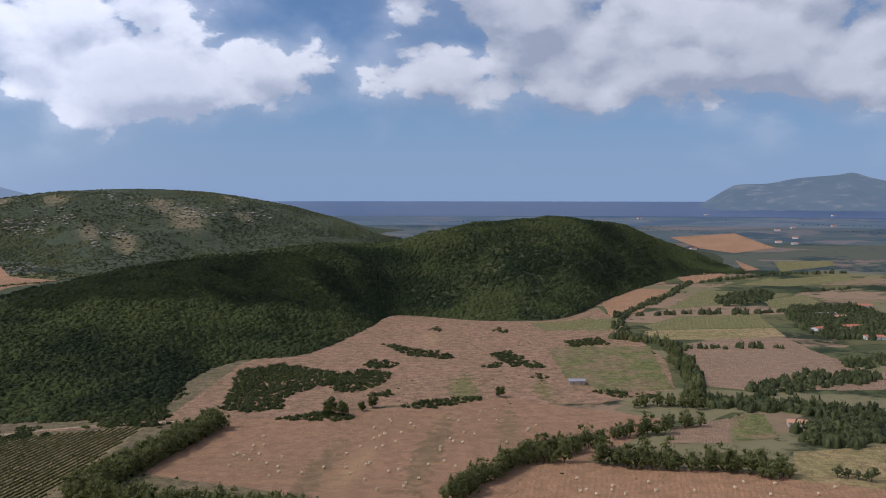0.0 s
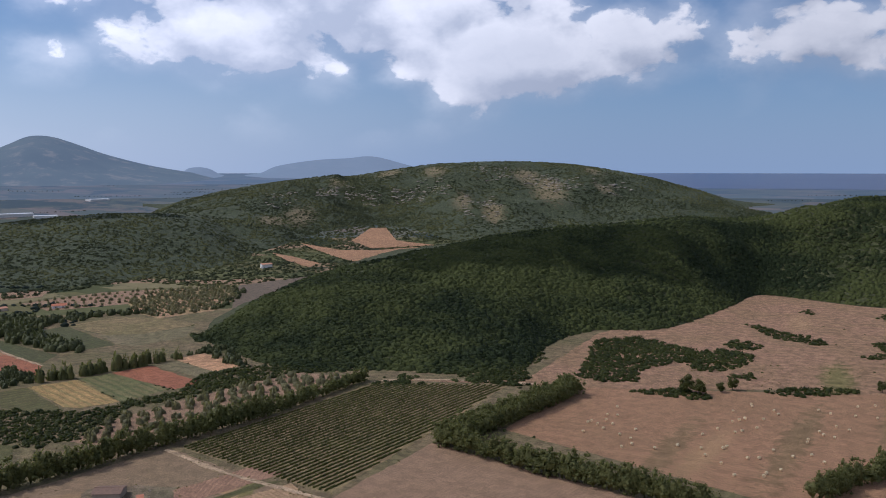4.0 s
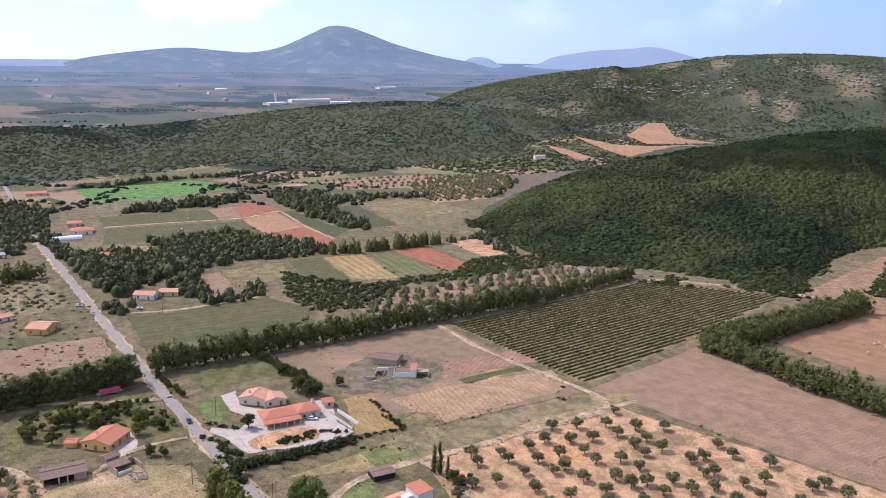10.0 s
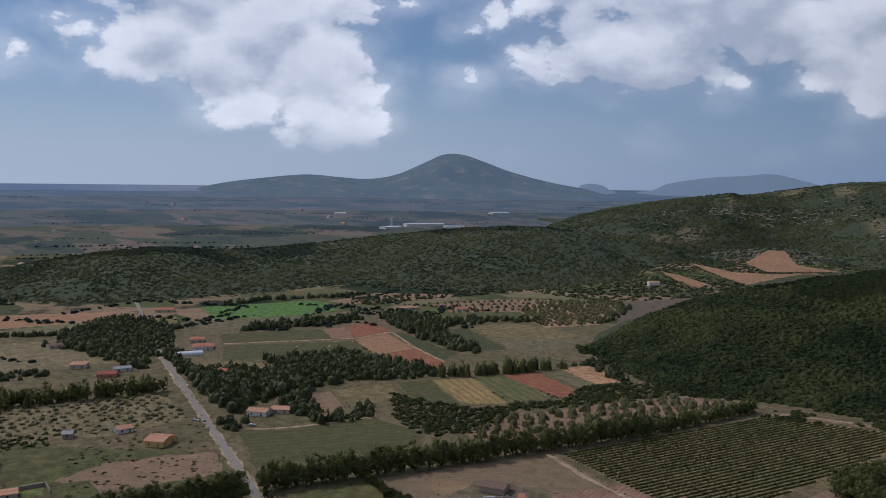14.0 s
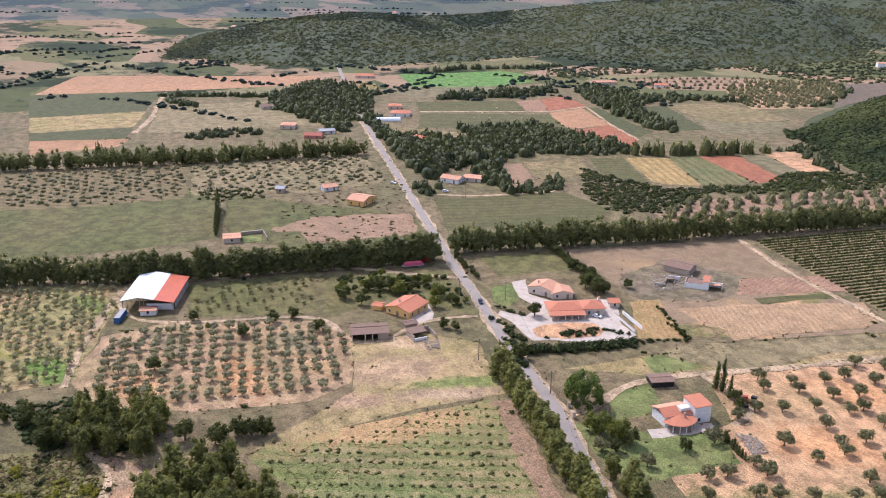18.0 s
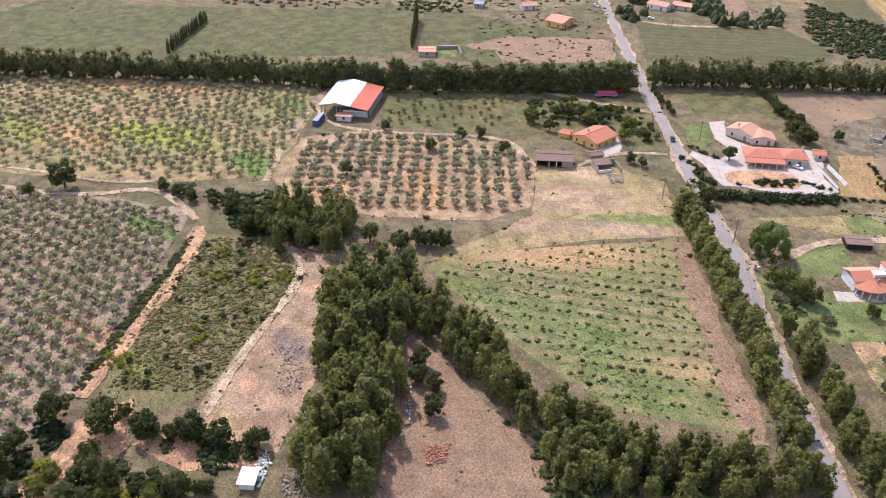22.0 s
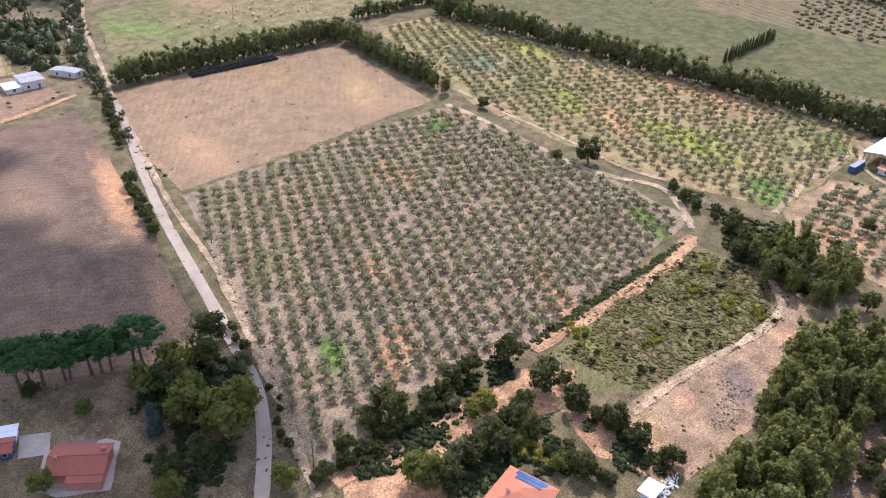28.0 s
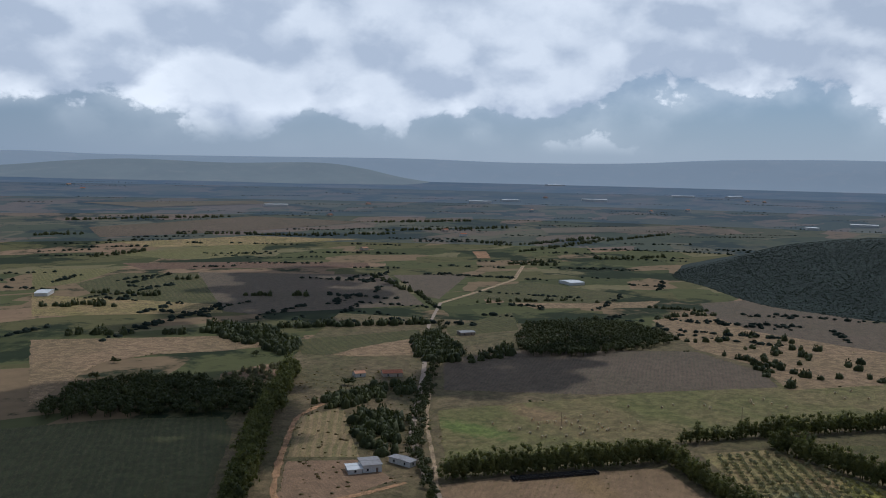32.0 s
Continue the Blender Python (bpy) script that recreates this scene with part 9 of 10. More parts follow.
for k in range(6):
    for x, z in ((0.1, 5.2), (w * 0.34, 6.7), (w - 0.1, 4.3)):
        post(barn, x, 0.2 + k * (d - 0.4) / 5, z - 0.1, SHEET, 0.14)
part("wall", box(w - 0.3, w - 0.1, 4, d, 0, 2.6), SHEET, barn), part("wall", box(0, w, d - 0.2, d, 0, 4.2), STONE, barn), part("wall", box(w * 0.45, w - 0.35, 2.0, 2.2, 0, 2.8), WHITE, barn), part("straw_pile", box(1.5, w * 0.4, 12, 24, 0.0, 2.6, 0.1), STRAWBALE, barn, "pile of straw inside")
container, w = root_at("shipping_container", (-347.7, 29.7), (-346.9, 31.4), "blue steel container beside the barn", "container")
part("body", box(0, 2.5, 0, 9.5, 0.1, 2.6, 0.04), BLUE, container), part("top", box(0.1, 2.4, 0.1, 9.4, 2.6, 2.66), SHEET, container)
for k in range(12):
    part("rib", box(2.5, 2.56, 0.4 + k * 0.75, 0.6 + k * 0.75, 0.2, 2.5), BLUE, container)
house("barn_hut", "small white hut with a pinkish roof", (-351.3, 40.7), (-349.1, 46.6), 4.0, 2.5, 0.3, WHITE, TILE_PALE, "x", windows=1, chim=False)

# garden pavilion with a walled lawn
house("pavilion", "low pavilion with a flat pinkish roof", (-427.8, 94.9), (-425.9, 103.1), 8.0, 2.8, 0.3, CREAM, TILE_PALE, "x", windows=1, chim=False)
field("field_walled_lawn", "bright green walled lawn", LAWN, [(-424.8, 103.4), (-422.9, 113.7), (-434.6, 117.2), (-437.1, 107.4)], 0.185)
court, w = root_at("garden_wall", (-436.5, 106.6), (-435.3, 118.0), "dark wall round a small bright lawn", "wall")
part("wall", box(0, w, 0, 0.4, 0, 2.0), STONE, court), part("wall", box(w, w + 0.4, -12, 0.4, 0, 2.0), STONE, court), part("coping", box(-0.1, w + 0.1, -0.08, 0.48, 2.0, 2.1), CREAM, court)

# houses along the road, farther off
FARH = "scattered country houses"
for nm, lab, a, b, dep, h, rise, wall, roof, hip in (
        ("farmhouse", "yellow country house with a tile roof", (-467.1, 179.4), (-457.9, 186.3), 14, 3.6, 1.6, YELLOW, TILE_PALE, False),
        ("farmhouse", "small pale cottage with a tile roof", (-499.1, 176.3), (-499.5, 185.6), 8, 2.8, 1.2, WHITE, TILE_PALE, False),
        ("stone_cottage", "small grey cottage among shrubs", (-509.9, 148.0), (-507.2, 152.7), 6, 3.0, 1.2, STONE, SHEET, False),
        ("farmhouse", "white house among trees with a pale tile roof", (-490.1, 254.9), (-479.3, 262.6), 9, 3.2, 1.4, WHITE, TILE_PALE, False),
        ("farmhouse", "low house among trees with a red tile roof", (-485.5, 285.9), (-482.1, 291.8), 8, 2.6, 1.0, SALMON, TILE_RED, False),
        ("farmhouse", "cream house with a pale flat roof", (-485.1, 269.2), (-476.7, 278.1), 9, 2.8, 0.5, CREAM, TILE_PALE, False),
        ("villa", "white house with an orange hip roof", (-607.6, 288.8), (-595.6, 301.7), 14, 3.2, 1.8, WHITE, TILE, True),
        ("villa", "white house with an orange hip roof by trees", (-710.6, 317.3), (-702.1, 332.6), 14, 3.2, 2.0, WHITE, TILE, True),
        ("villa", "cream house with an orange roof by trees", (-745.4, 330.6), (-739.7, 340.9), 12, 3.0, 1.8, CREAM, TILE, True),
        ("farmhouse", "low house with a red-brown roof", (-697.3, 209.2), (-691.3, 219.7), 12, 3.4, 1.6, CREAM, TILE_PALE, True),
        ("farmhouse", "low farm building with a pink roof", (-654.0, 215.5), (-647.2, 227.5), 12, 2.8, 1.2, SALMON, TILE_RED, False),
        ("farmhouse", "white farm building with a pale roof", (-663.6, 232.8), (-661.6, 245.1), 10, 2.8, 1.0, WHITE, SHEET, False),
        ("farmhouse", "low farmhouse with a terracotta roof", (-789.9, 220.4), (-790.0, 232.1), 10, 2.8, 1.4, CREAM, TILE_OLD, False),
        ("farmhouse", "farm building with an orange roof by the crop", (-942, 376), (-932, 394), 14, 3.0, 1.6, CREAM, TILE, False),
        ("farmhouse", "cottage with an orange roof in a grove", (-749, 660), (-740, 671), 10, 3.0, 1.4, WHITE, TILE, False),
        ("farmhouse", "long low pale house in a grove", (-792, 606), (-782, 632), 10, 3.0, 1.2, CREAM, TILE_PALE, False),
        ("white_lodge", "white two-storey house on the hillside", (-763, 1057), (-753, 1069), 12, 6.2, 1.2, WHITE, TILE_PALE, False),
        ("farmhouse", "white farmhouse on the eastern slope", (414, 936), (426, 944), 9, 5.0, 1.4, WHITE, TILE, False),
        ("farmhouse", "house with an orange roof in the hamlet", (457, 965), (479, 965), 12, 3.2, 1.6, CREAM, TILE, False),
        ("farmhouse", "house with a terracotta roof in the hamlet", (565, 1154), (584, 1154), 12, 3.2, 1.6, CREAM, TILE, False),
        ("farmhouse", "pale house in the hamlet", (484, 1046), (498, 1046), 10, 3.2, 1.4, WHITE, TILE_PALE, False),
        ("farmhouse", "pale house with an orange roof in the hamlet", (446, 892), (466, 892), 12, 3.2, 1.4, WHITE, TILE, False),
        ("farmhouse", "long pale barn in the hamlet", (471, 1071), (499, 1071), 10, 3.2, 1.0, WHITE, SHEET, False),
        ("farmhouse", "cream farmhouse beside an olive yard", (225.7, 550.6), (237.5, 547.9), 8, 3.2, 1.2, CREAM, TILE_PALE, False),
        ("stone_hut", "small grey stone hut on the pasture", (101.1, 674.3), (113.7, 674.3), 9, 3.4, 0.8, STONE, SHEET, False),
        ("farm_shed", "white flat-roofed farm shed", (-267.3, -322.3), (-275.9, -317.9), 12, 4.0, 0.3, WHITE, SHEET, False),
        ("farm_shed", "low white farm shed with a pale roof", (-260.3, -325.2), (-266.6, -321.9), 9, 2.6, 0.3, WHITE, WHITE_SHEET, False),
        ("farm_shed", "narrow white cabin beside the lane", (-290.1, -312.5), (-295.3, -313.3), 14, 3.0, 0.4, WHITE, SHEET, False),
        ("farmhouse", "low white house among trees", (-391.3, -481.9), (-398.6, -479.3), 8, 3.0, 1.0, WHITE, TILE_PALE, False),
        ("farmhouse", "low house with a red roof among trees", (-407.6, -469.9), (-419.9, -462.2), 10, 3.0, 1.2, CREAM, TILE, False),
        ("farm_shed", "grey sheet shed in a meadow", (-570.6, -547.8), (-584.0, -542.5), 10, 3.0, 0.6, STONE, SHEET, False)):
    house(nm, lab, a, b, dep, h, rise, wall, roof, "x", hip, FARH, 2, False)
greenhouse, w = root_at("greenhouse", (-693.3, 294.4), (-686.8, 316.5), "long pale green plastic greenhouse", "greenhouse")
for k in range(10):
    t0, t1 = math.pi * k / 10, math.pi * (k + 1) / 10
    part("cover", slab([(0, 4 - 4 * math.cos(t0), 3 * math.sin(t0) + 0.2), (w, 4 - 4 * math.cos(t0), 3 * math.sin(t0) + 0.2), (w, 4 - 4 * math.cos(t1), 3 * math.sin(t1) + 0.2), (0, 4 - 4 * math.cos(t1), 3 * math.sin(t1) + 0.2)], 0.06), WHITE_SHEET, greenhouse)

# salmon house and its neighbours beside the lane
red, w = root_at("salmon_house", (-91.6, -133.9), (-97.6, -122.7), "salmon-pink house with a terracotta tile roof", "house")
d = 9.0
walls(red, w, d, 3.1, 1.2, SALMON, "x"), gable_roof(red, w, d, 3.1, 1.2, TILE_RED, "x", 0.5)
part("porch_roof", slab([(w * 0.38, -2.6, 2.55), (w + 0.3, -2.6, 2.55), (w + 0.3, -0.55, 2.85), (w * 0.38, -0.55, 2.85)], 0.16), TILE_RED, red), part("porch_wall", box(w * 0.40, w, -2.4, -0.01, 0, 2.4), SALMON, red)
part("veranda", slab([(0.4, d + 0.6, 2.8), (w * 0.7, d + 0.6, 2.8), (w * 0.7, d + 2.4, 2.5), (0.4, d + 2.4, 2.5)], 0.12), TILE_OLD, red)
for k in (0.2, 0.5, 0.8):
    opening(red, "l", d * k, 1.0, 0.9, 2.1, w, d), opening(red, "b", w * k, 1.0, 0.9, 2.1, w, d)
chimney(red, w * 0.12, d * 0.4, 4.3, SALMON), chimney(red, w * 0.92, d * 0.7, 4.1, SALMON)
field("field_red_yard", "pinkish paved yard beside the house", PAVE, [(-100.5, -151.5), (-104.6, -145.8), (-98.8, -140.4), (-94.3, -145.9)])
field("field_red_yard", "pale terrace round the salmon house", PAVE, [(-89.0, -134.5), (-99.1, -142.0), (-108.8, -132.1), (-109.2, -128.1), (-96.1, -119.9), (-89.4, -129.1)])
house("garden_cabin", "small blue-green cabin with a red roof", (-92.6, -149.5), (-94.2, -147.3), 5.0, 2.4, 0.6, BLUE, TILE_RED, "x", windows=1, chim=False)
house("garden_cabin", "low white store with a pale roof", (-96.1, -152.9), (-98.4, -150.2), 4.0, 2.4, 0.2, WHITE, WHITE_SHEET, "x", windows=0, chim=False)

# hip-roofed house with solar panels
solar, w = root_at("solar_house", (-125.1, -40.95), (-122.94, -29.35), "house with an orange hip roof and rooftop solar panels", "house")
d = 12.8
walls(solar, w, d, 3.0, 1.0, WHITE, "flat"), hip_roof(solar, w, d, 3.1, 2.4, TILE, 0.6)
for j in range(2):
    for i in range(6 - j):
        x0, s0 = 2.0 + j * 0.75 + i * 1.3, 0.5 + j * 1.75
        y0, y1, z0, z1 = d + 0.6 - s0, d + 0.6 - s0 - 1.62, 3.24 + s0 * 0.369, 3.24 + (s0 + 1.62) * 0.369
        part("solar_panel", slab([(x0, y1, z1), (x0 + 1.22, y1, z1), (x0 + 1.22, y0, z0), (x0, y0, z0)], 0.06), PANEL, solar, "dark blue solar panel")
chimney(solar, w * 0.3, d * 0.4, 5.2, WHITE)
house("white_hut", "small white flat-roofed hut beside rubble", (-144.4, -9.9), (-143.4, -6.8), 4.5, 2.2, 0.1, WHITE, WHITE_SHEET, "x", windows=0, chim=False)

# ruined farm
rf, w = root_at("ruined_farm", (-275.8, 272.5), (-267.7, 279.7), "ruined white farm with broken walls and sagging roofs", "ruin")
part("wall", box(0, w * 0.75, 0, 0.4, 0, 2.6), WHITE, rf), part("wall", box(0, 0.4, 0.41, 9, 0, 2.2), STONE, rf), part("wall", box(w * 0.75, w, 0, 6, 0, 4.2), WHITE, rf)
part("roof", slab([(w * 0.73, -0.3, 4.2), (w + 0.3, -0.3, 4.2), (w + 0.3, 6.3, 5.0), (w * 0.73, 6.3, 5.0)], 0.15), TILE, rf)
part("roof", slab([(1, 0.2, 2.7), (w * 0.74, 0.2, 2.7), (w * 0.74, 4.5, 3.2), (1, 4.5, 3.2)], 0.14), TILE_OLD, rf)
part("wall", box(0.4, w * 0.7, 9, 9.4, 0, 2.0), STONE, rf), part("wall", box(w * 0.35, w * 0.38, 0.41, 8.9, 0, 1.8), WHITE, rf)
for x0, x1, y0, y1, h, m in ((-9, -8.6, 1, 8, 1.6, STONE), (-8.6, -3, 7.6, 8, 2.1, WHITE), (-5, -4.6, 1, 7.6, 1.2, STONE), (-13, -9.4, -3.4, -3, 1.4, STONE), (w + 0.5, w + 6, 5.6, 6, 2.3, WHITE), (w + 5.6, w + 6, 0, 5.5, 1.7, STONE), (2, 2.4, 9.5, 14, 1.5, STONE)):
    part("broken_wall", box(x0, x1, y0, y1, 0, h), m, rf)
for x0, y0, wide, deep, z, m in ((-8.8, 3.0, 3.6, 4.8, 1.9, TILE_OLD), (w + 0.6, 1.5, 4.8, 4.2, 2.4, TILE_PALE), (-13, -3.2, 4.0, 2.6, 1.5, SHEET)):
    part("sagging_roof", slab([(x0, y0, z), (x0 + wide, y0, z + 0.2), (x0 + wide, y0 + deep, z - 0.5), (x0, y0 + deep, z - 0.7)], 0.1), m, rf)
house("ruined_barn", "old barn with a brown tile roof", (-296.7, 278.7), (-285.6, 284.3), 10, 3.2, 1.2, STONE, TILE_OLD, "x", windows=0, chim=False)

# factory and white buildings far off on the plain
for k, (a, b, hgt) in enumerate((((-1782, 1396), (-1749, 1499), 9), ((-1767, 1315), (-1766, 1368), 7), ((-1703, 1460), (-1673, 1502), 6), ((-1949, 1869), (-1933, 1929), 6), ((-2041, -1939), (-2091, -1885), 8), ((-2181, -1914), (-2233, -1884), 8), ((-2449, -1783), (-2506, -1716), 8),
                                ((-2295, -824), (-2319, -763), 6), ((-3246, -2565), (-3340, -2535), 8), ((-2132, -866), (-2153, -846), 6), ((-1382, -2127), (-1443, -2101), 7), ((-2941, -1718), (-2988, -1649), 7), ((-3071, -1553), (-3120, -1520), 7), ((-961, -714), (-983, -706), 4), ((-352, -1017), (-364, -1009), 4), ((-2236, -3259), (-2308, -3250), 7), ((-2197, 1443), (-2180, 1472), 6))):
    house("white_hall", "long white industrial hall on the far plain", a, b, 30, hgt, 1.0, WHITE, WHITE_SHEET, "x", False, "far white halls", 0, False)
for k in range(46):
    r, t = 1500 * math.exp(rng.uniform(0, 1.0)), radians(rng.choice([rng.uniform(50, 80), rng.uniform(112, 160), rng.uniform(-30, -12)]))
    x, y = -math.sin(t) * r, math.cos(t) * r
    house("far_house", "tiny pale house far away on the plain", (x, y), (x + 14, y + rng.uniform(-6, 6)), 10, 4.5, 1.6, WHITE if k % 3 else CREAM, TILE_PALE if k % 2 else TILE, "x", False, "far houses", 0, False)
house("chimney_stack", "pale tower of a far factory", (-1829, 1379), (-1827, 1383), 6, 24, 0.5, WHITE, SHEET, "x", False, "", 0, False)

# ---- bales, vehicles, poles, rubble ----
def bale_mesh(name, mat, r=0.65, half=0.6):
    bm = bmesh.new()
    bmesh.ops.create_cone(bm, cap_ends=True, segments=16, radius1=r, radius2=r, depth=half * 2)
    bmesh.ops.bevel(bm, geom=[e for e in bm.edges if abs(e.verts[0].co.z - e.verts[1].co.z) < 0.01], offset=0.1, segments=2, affect="EDGES")
    bmesh.ops.transform(bm, matrix=Matrix.Rotation(radians(90), 4, "X"), verts=bm.verts[:])
    for v in bm.verts:
        v.co += Vector((noise.noise(v.co * 3), noise.noise(v.co * 3 + Vector((9, 0, 0))), 0)) * 0.05
    me = bpy.data.meshes.new(name)
    bm.to_mesh(me), bm.free()
    me.materials.append(mat)
    return me


STRAW_ROLL, WRAPPED = bale_mesh("straw_roll", STRAWBALE, 0.75, 0.65), bale_mesh("wrapped_roll", RUBBER, 0.68, 0.62)


def bale(name, label, me, x, y, z, turn, group):
    ob = new(name, me)
    ob.matrix_basis = pose(x, y, lie(x, y) + z, 0, 0, turn)
    return tagged(ob, label, "bale", group)


for poly, n in (([(-142.9, 514.9), (43.2, 604.4), (27.2, 612.5), (97.3, 544.7), (26.9, 464.0), (-40.6, 419.4), (-105.9, 444.8), (-105.5, 436.8)], 62), ([(-372.0, -346.6), (-465.5, -304.6), (-446.3, -266.1), (-362.0, -306.1)], 34), ([(-471.6, -308.7), (-658.7, -221.0), (-630.7, -198.0), (-479.4, -269.1)], 16), ([(-148.7, 519.5), (-110.0, 524.6), (-95.1, 462.7), (-127.1, 469.5)], 6), ([(66.2, 454.5), (210.7, 436.7), (202.8, 419.9), (49.9, 419.6)], 16), ([(-725.9, 388.3), (-687.5, 484.2), (-617.8, 435.1), (-625.8, 350.0)], 8)):
    for x, y in random_spots(poly, n):
        bale("straw_bale", "round straw bale lying on a reaped field", STRAW_ROLL, x, y, 0.95, rng.uniform(0, 180), "straw bales")
a, b = np.array((-317.2, -266.3)), np.array((-358.4, -244.1))
side = np.array([-(b - a)[1], (b - a)[0]]) / np.linalg.norm(b - a)
k = int(np.linalg.norm(b - a) / 1.5)
for i in range(k):
    for j in range(3):
        p = a + (b - a) * i / k + side * (j - 1) * 1.9 + rng.normal(0, 0.12, 2)
        bale("silage_bale", "black plastic-wrapped silage bale in a long stack", WRAPPED, p[0], p[1], 0.78, math.degrees(math.atan2(side[1], side[0])) - 90, "silage bales")


def wheel(root, x, y, r=0.32, wide=0.2):
    bm = bmesh.new()
    bmesh.ops.create_cone(bm, cap_ends=True, segments=18, radius1=r, radius2=r, depth=wide)
    bmesh.ops.transform(bm, matrix=Matrix.Translation((x, y, r)) @ Matrix.Rotation(radians(90), 4, "X"), verts=bm.verts[:])
    t = part("wheel", bm, RUBBER, root, "black tyre")
    bm = bmesh.new()
    bmesh.ops.create_cone(bm, cap_ends=True, segments=14, radius1=r * 0.55, radius2=r * 0.55, depth=wide + 0.03)
    bmesh.ops.transform(bm, matrix=Matrix.Translation((x, y, r)) @ Matrix.Rotation(radians(90), 4, "X"), verts=bm.verts[:])
    part("rim", bm, SHEET, t)


def car(label, a, b, paint, lift):
    """A hatchback from its tail a towards b."""
    root, _ = root_at("car", a, b, label, "car", "", lift)
    prof = [(0, 0.35), (0.05, 0.85), (0.25, 1.0), (0.55, 1.42), (2.2, 1.45), (3.0, 1.0), (3.9, 0.88), (4.1, 0.6), (4.1, 0.32)]
    bm = bmesh.new()
    s = [[bm.verts.new((x, y * (0.86 if z > 1.2 else 1.0), z)) for x, z in prof] for y in (-0.85, 0.85)]
    bm.faces.new(s[0]), bm.faces.new(s[1][::-1])
    for i in range(len(prof)):
        j = (i + 1) % len(prof)
        bm.faces.new((s[0][i], s[1][i], s[1][j], s[0][j]))
    bmesh.ops.bevel(bm, geom=bm.edges[:], offset=0.05, segments=2, affect="EDGES")
    body = part("body", bm, paint, root)
    part("windscreen", slab([(2.25, -0.68, 1.46), (3.0, -0.78, 1.03), (3.0, 0.78, 1.03), (2.25, 0.68, 1.46)], 0.02), GLASS, root)
    part("rear_window", slab([(0.22, -0.7, 1.03), (0.52, -0.62, 1.43), (0.52, 0.62, 1.43), (0.22, 0.7, 1.03)], 0.02), GLASS, root)
    for y in (-0.87, 0.84):
        part("side_window", box(0.7, 2.5, y, y + 0.03, 1.02, 1.34), GLASS, root)
    for y in (-0.55, 0.55):
        part("headlight", box(4.02, 4.13, y - 0.16, y + 0.16, 0.66, 0.78), WHITE, root), part("tail_light", box(-0.03, 0.06, y - 0.14, y + 0.14, 0.72, 0.88), REDPAINT, root)
    for x in (0.75, 3.25):
        wheel(root, x, -0.76), wheel(root, x, 0.76)
    return root


car("dark hatchback driving along the country road", (-302.8, 177.9), (-295.5, 175.4), CARDARK, 0.24)
car("white hatchback parked before the villa", (-267.4, 213.6), (-263.4, 215.7), CARPAINT, 0.22)
car("silver-white car parked beside the road verge", (-500.5, 223.2), (-493.5, 227.2), CARPAINT, 0.22)
car("pale car parked by trees", (-468.1, 244.7), (-465.8, 248.7), CARPAINT, 0.1)

trailer, w = root_at("farm_trailer", (-354.0, 163.9), (-351.9, 173.8), "long lorry trailer with a faded pink tarpaulin", "trailer")
part("bed", box(0, 11, 0, 2.5, 0.9, 1.2), SHEET, trailer), part("tarp", box(1.2, 10.2, 0.1, 2.4, 1.2, 2.7, 0.15), PINKPAINT, trailer, "faded pink tarpaulin")
for x in (1.4, 2.6, 8.4, 9.6):
    wheel(trailer, x, 0.1, 0.5, 0.3), wheel(trailer, x, 2.4, 0.5, 0.3)
truck, w = root_at("red_lorry", (-357.3, 173.4), (-356.5, 178.7), "red lorry cab with a tipper body", "lorry")
part("cab", box(4.6, 6.8, 0, 2.3, 0.7, 2.9, 0.15), REDPAINT, truck), part("tipper", box(0, 4.4, 0, 2.3, 1.0, 2.2, 0.05), REDPAINT, truck), part("windscreen", box(6.78, 6.84, 0.2, 2.1, 1.8, 2.6), GLASS, truck)
for x in (1.0, 2.2, 5.6):
    wheel(truck, x, 0.1, 0.5, 0.3), wheel(truck, x, 2.2, 0.5, 0.3)
tractor, w = root_at("tractor", (-180.8, 209.7), (-178.7, 208.9), "old orange tractor parked by trees", "tractor")
part("bonnet", box(1.3, 3.0, -0.4, 0.4, 0.8, 1.5, 0.1), plain("orange_paint", rgb(0.55, 0.16, 0.04)), tractor), part("seat", box(0.2, 0.8, -0.3, 0.3, 1.1, 1.7, 0.05), RUBBER, tractor)
for x, r in ((0.5, 0.75), (2.6, 0.42)):
    wheel(tractor, x, -0.75, r, 0.35), wheel(tractor, x, 0.75, r, 0.35)
for k, spot in enumerate(((-182.7, 214.7), (-183.9, 217.6), (-185.2, 220.5), (-186.6, 217.6))):
    scrap, w = root_at("farm_implement", spot, (spot[0] + 2, spot[1] + k - 1), "rusty farm implement beside a hedge", "farm machine")
    part("frame", box(0, 2.6, 0, 0.3, 0.4, 0.6), REDPAINT if k % 2 else SHEET, scrap), part("hopper", box(0.3, 2.2, -0.6, 0.9, 0.6, 1.5, 0.1), REDPAINT if k % 2 else RUBBER, scrap)
    wheel(scrap, 0.6, -0.7, 0.4), wheel(scrap, 0.6, 1.0, 0.4)


def pole(x, y, turn, h=9.0):
    root = new("utility_pole")
    root.empty_display_size = 0.5
    root.matrix_basis = pose(x, y, lie(x, y), 0, 0, turn)
    bm = bmesh.new()
    bmesh.ops.create_cone(bm, cap_ends=True, segments=10, radius1=0.17, radius2=0.11, depth=h)
    bmesh.ops.translate(bm, vec=(0, 0, h / 2), verts=bm.verts[:])
    part("shaft", bm, WOOD, root), part("crossarm", box(-0.7, 0.7, -0.06, 0.06, h - 0.5, h - 0.36), WOOD, root)
    for k in (-0.6, 0.6):
        part("insulator", box(k - 0.05, k + 0.05, -0.05, 0.05, h - 0.36, h - 0.2), WHITE, root)
    return tagged(root, "brown wooden utility pole carrying cables", "utility pole", "utility poles")


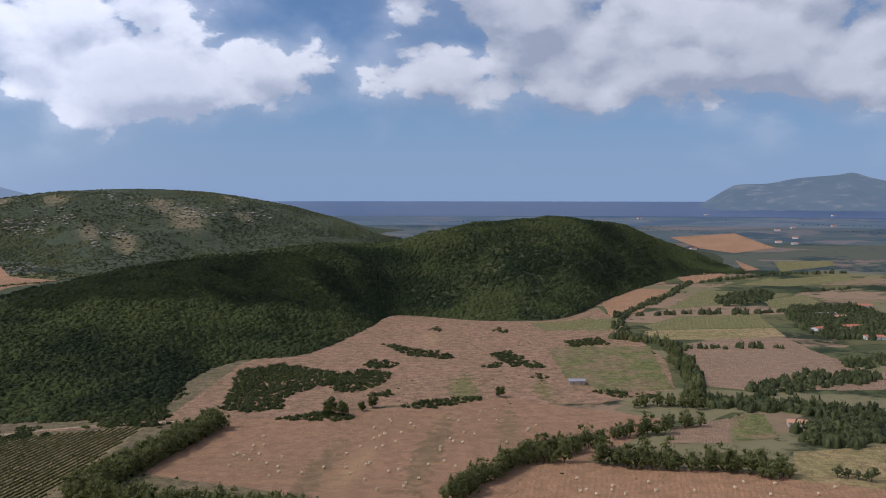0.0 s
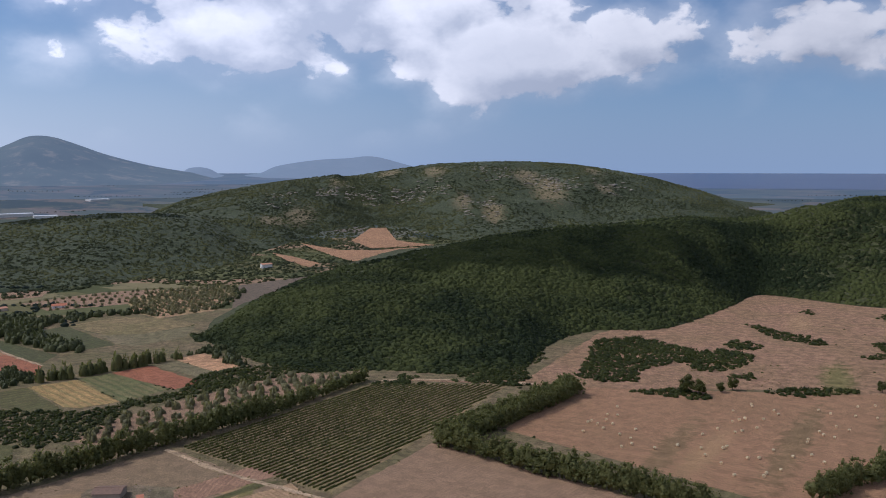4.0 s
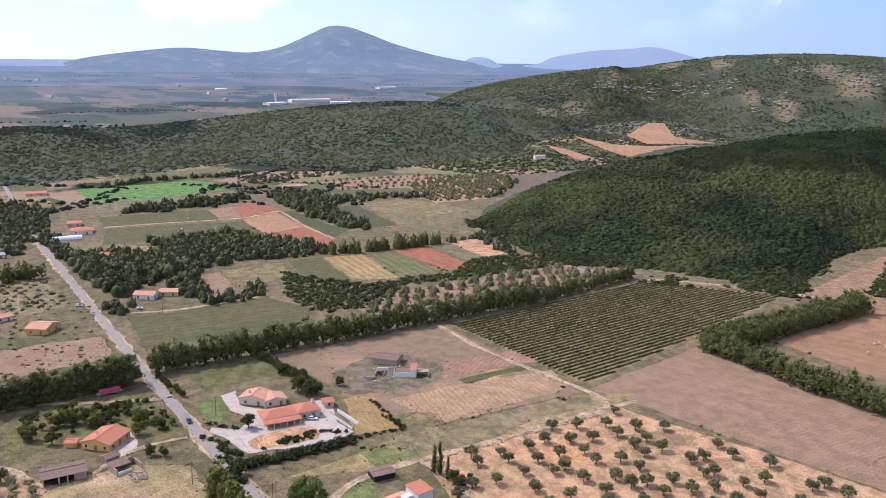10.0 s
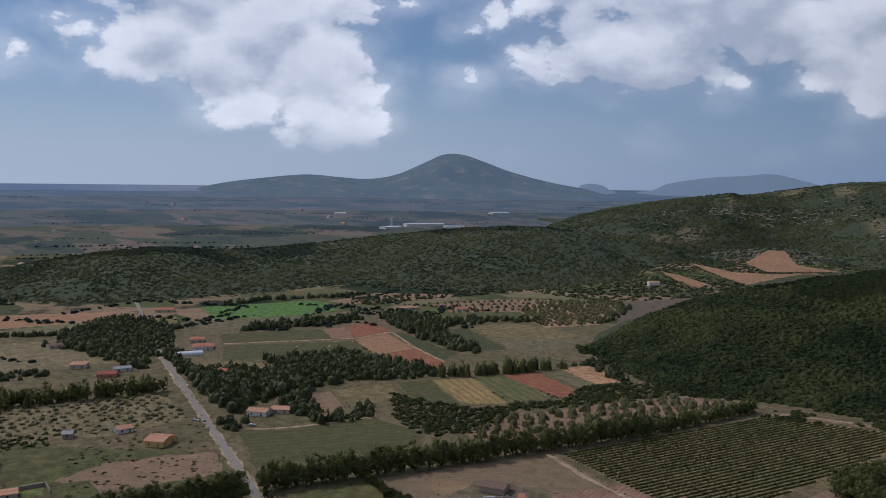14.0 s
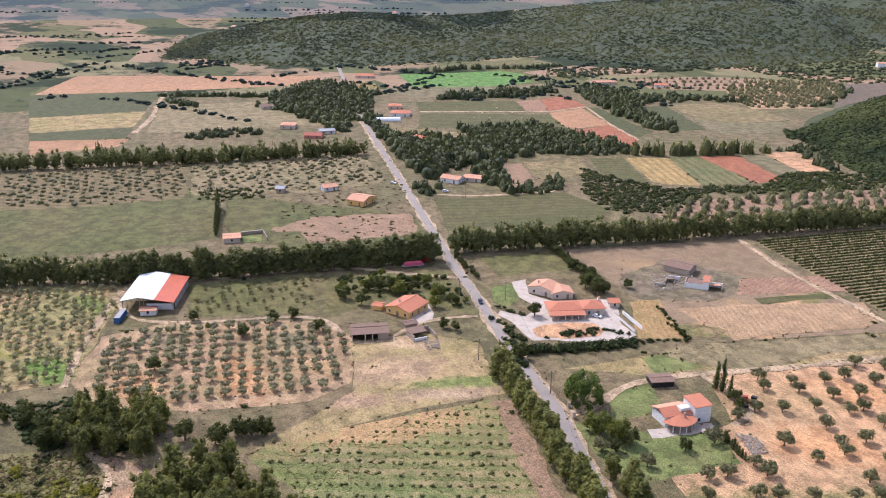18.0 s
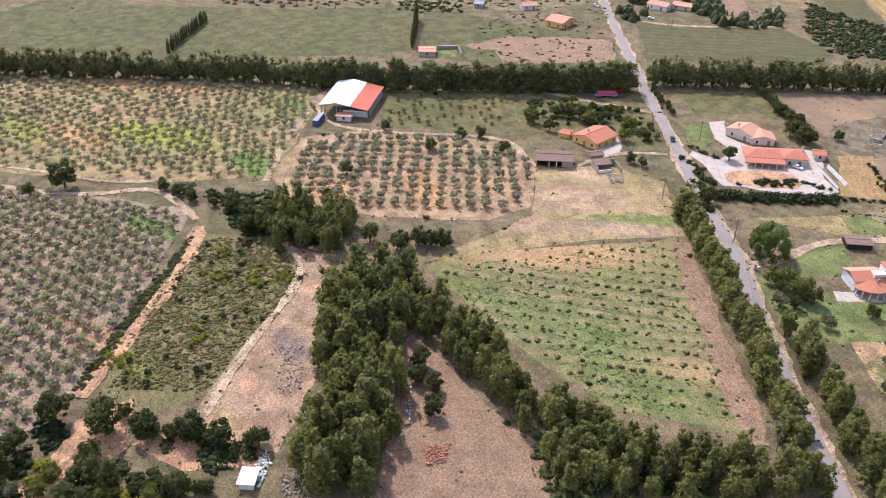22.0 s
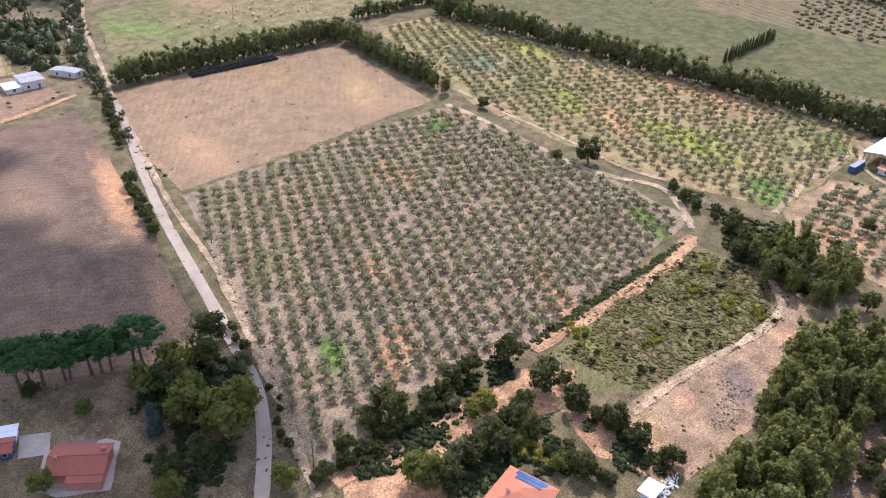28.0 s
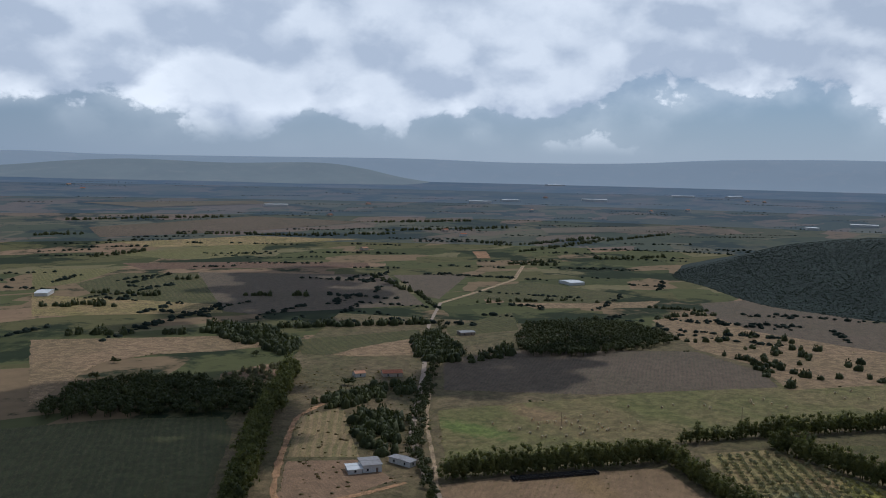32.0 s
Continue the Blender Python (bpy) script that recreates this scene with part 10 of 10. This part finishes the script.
def cable(a, b, ha=8.6, hb=8.6, sag=1.4, label="thin dark overhead cable between poles"):
    pts = []
    for i in range(15):
        t = i / 14
        pts.append((a[0] + (b[0] - a[0]) * t, a[1] + (b[1] - a[1]) * t, ha + (hb - ha) * t - sag * 4 * t * (1 - t)))
    side = np.array([-(b[1] - a[1]), b[0] - a[0], 0.0])
    side *= 0.035 / np.linalg.norm(side)
    up = np.array([0, 0, 0.035])
    v = np.concatenate([np.array(p) + np.array([side, up, -side, -up]) for p in pts])
    f = [(4 * i + k, 4 * i + (k + 1) % 4, 4 * i + 4 + (k + 1) % 4, 4 * i + 4 + k) for i in range(14) for k in range(4)]
    return tagged(new("overhead_cable", mesh_of("overhead_cable", v, f, WIRE)), label, "cable", "overhead cables")


line_a = [(-447.9, 250.8), (-298.9, 188.9), (-219.7, 159.3), (-127.6, 117.6)]
line_b = [(-121.1, -81.6), (-194.2, -164.2), (-282.5, -287.3), (-334.6, -352.5)]
line_c = [(-253.6, 149.3), (-308.7, 170.7), (-372.7, 183.1)]
line_d = [(-121.1, -81.6), (-111.0, -63.6)]
line_e = [(-506.7, -239.8), (-408.8, -306.7)]
line_f = [(-368.1, 148.7), (-392.5, 49.2), (-421.3, -39.2), (-442.0, -106.7)]
for ln in (line_a, line_b, line_c, line_f, line_e):
    for i, p in enumerate(ln):
        q = ln[min(i + 1, len(ln) - 1)] if i < len(ln) - 1 else ln[i - 1]
        pole(p[0], p[1], math.degrees(math.atan2(q[1] - p[1], q[0] - p[0])) + 90)
for ln in (line_a, line_b, line_c, line_d, line_f):
    for p, q in zip(ln, ln[1:]):
        cable(p, q)
cable((-121.1, -81.6), (-101.6, -103.1), 8.6, 7.0)


def rubble(name, label, mat, poly, n, low, high):
    """A heap of broken stones or bricks."""
    v0, f0 = BALL1
    out = []
    for x, y in random_spots(poly, n):
        s = rng.uniform(low, high)
        q = v0 * (1 + rng.normal(0, 0.22, (len(v0), 1))) * (s, s * rng.uniform(0.5, 1), s * rng.uniform(0.4, 0.8))
        out.append((q + (x, y, 0.1 + s * 0.3 + rng.uniform(0, 0.25)), f0))
    v, f = merge(out)
    return tagged(new(name, mesh_of(name, v, f, mat)), label, "rubble", kind="stuff")


BRICK = plain("broken_brick", rgb(0.48, 0.20, 0.11), rgb(0.36, 0.16, 0.10), 0.9, 3.0)
rubble("rubble", "grey heap of field stones beside a hedge", STONE, [(-170.7, 198.8), (-166.4, 203.4), (-157.9, 200.1), (-158.2, 193.7)], 260, 0.2, 0.5)
rubble("rubble", "heap of broken orange bricks", BRICK, [(-148.3, 34.6), (-147.8, 40.8), (-141.5, 38.2), (-142.0, 32.9)], 170, 0.15, 0.4)
rubble("rubble", "pale builders' rubble beside the hut", WHITE, [(-151.0, -6.3), (-155.5, -2.8), (-150.6, -2.2), (-143.7, -5.6)], 160, 0.12, 0.5)
rubble("rubble", "grey rubble scattered along a path", STONE, [(-146.8, -0.9), (-147.1, 5.8), (-135.5, 5.1), (-138.0, 0.1)], 160, 0.12, 0.4)
rubble("rubble", "scattered grey stones on waste ground", STONE, [(-194.7, 1.9), (-196.7, 10.1), (-177.0, 7.4), (-172.9, 1.2)], 160, 0.12, 0.4)
rubble("rubble", "white refuse lying along a path", WHITE, [(-170.6, 34.6), (-170.0, 36.3), (-157.7, 32.9), (-158.2, 31.6)], 24, 0.15, 0.5)
rubble("rubble", "grey and white scrap round the ruined farm", plain("dusty_scrap", rgb(0.50, 0.46, 0.41), rgb(0.24, 0.18, 0.13), 0.9, 0.6), [(-294.5, 269.0), (-285.9, 281.9), (-273.1, 271.0), (-278.8, 256.3)], 170, 0.12, 0.5)
rubble("rubble", "grey debris of the ruined farm", STONE, [(-287.1, 258.5), (-282.2, 300.4), (-270.2, 285.5), (-272.8, 256.0)], 150, 0.12, 0.45)
rubble("rubble", "broken stones of a tumbledown outbuilding", STONE, [(-276.8, 136.9), (-276.4, 143.6), (-268.2, 140.6), (-268.8, 134.7)], 120, 0.15, 0.5)
scree = []
for u0, v0, n in ((0.52, 0.34, 60), (0.56, 0.40, 70), (0.70, 0.42, 80), (0.73, 0.38, 80), (0.40, 0.40, 50), (0.33, 0.45, 60), (0.62, 0.26, 60), (0.45, 0.30, 60), (0.80, 0.40, 40), (0.25, 0.40, 40), (0.64, 0.50, 60)):
    p = on_hill(big_grid, n, (u0 - 0.025, u0 + 0.025), (v0 - 0.07, v0 + 0.07))
    scree += [(q[0], q[1], q[2], s) for q, s in zip(p, rng.uniform(2.0, 6.5, n))]
stuff("scree", "pale limestone outcrops on the long hill", plain("pale_limestone", rgb(0.40, 0.34, 0.27), rgb(0.30, 0.25, 0.19), 0.95, 0.1), scree, [dome(6) for _ in range(4)], "rocks", 0.25)
gate, w = root_at("gate_pillars", (-208.8, 159.6), (-202.4, 157.1), "pale masonry gate pillars at a drive", "gate")
for x in (0, w):
    p = part("pillar", box(x - 0.4, x + 0.4, -0.4, 0.4, 0, 1.9), CREAM, gate)
    part("cap", box(x - 0.5, x + 0.5, -0.5, 0.5, 1.9, 2.05), STONE, p)
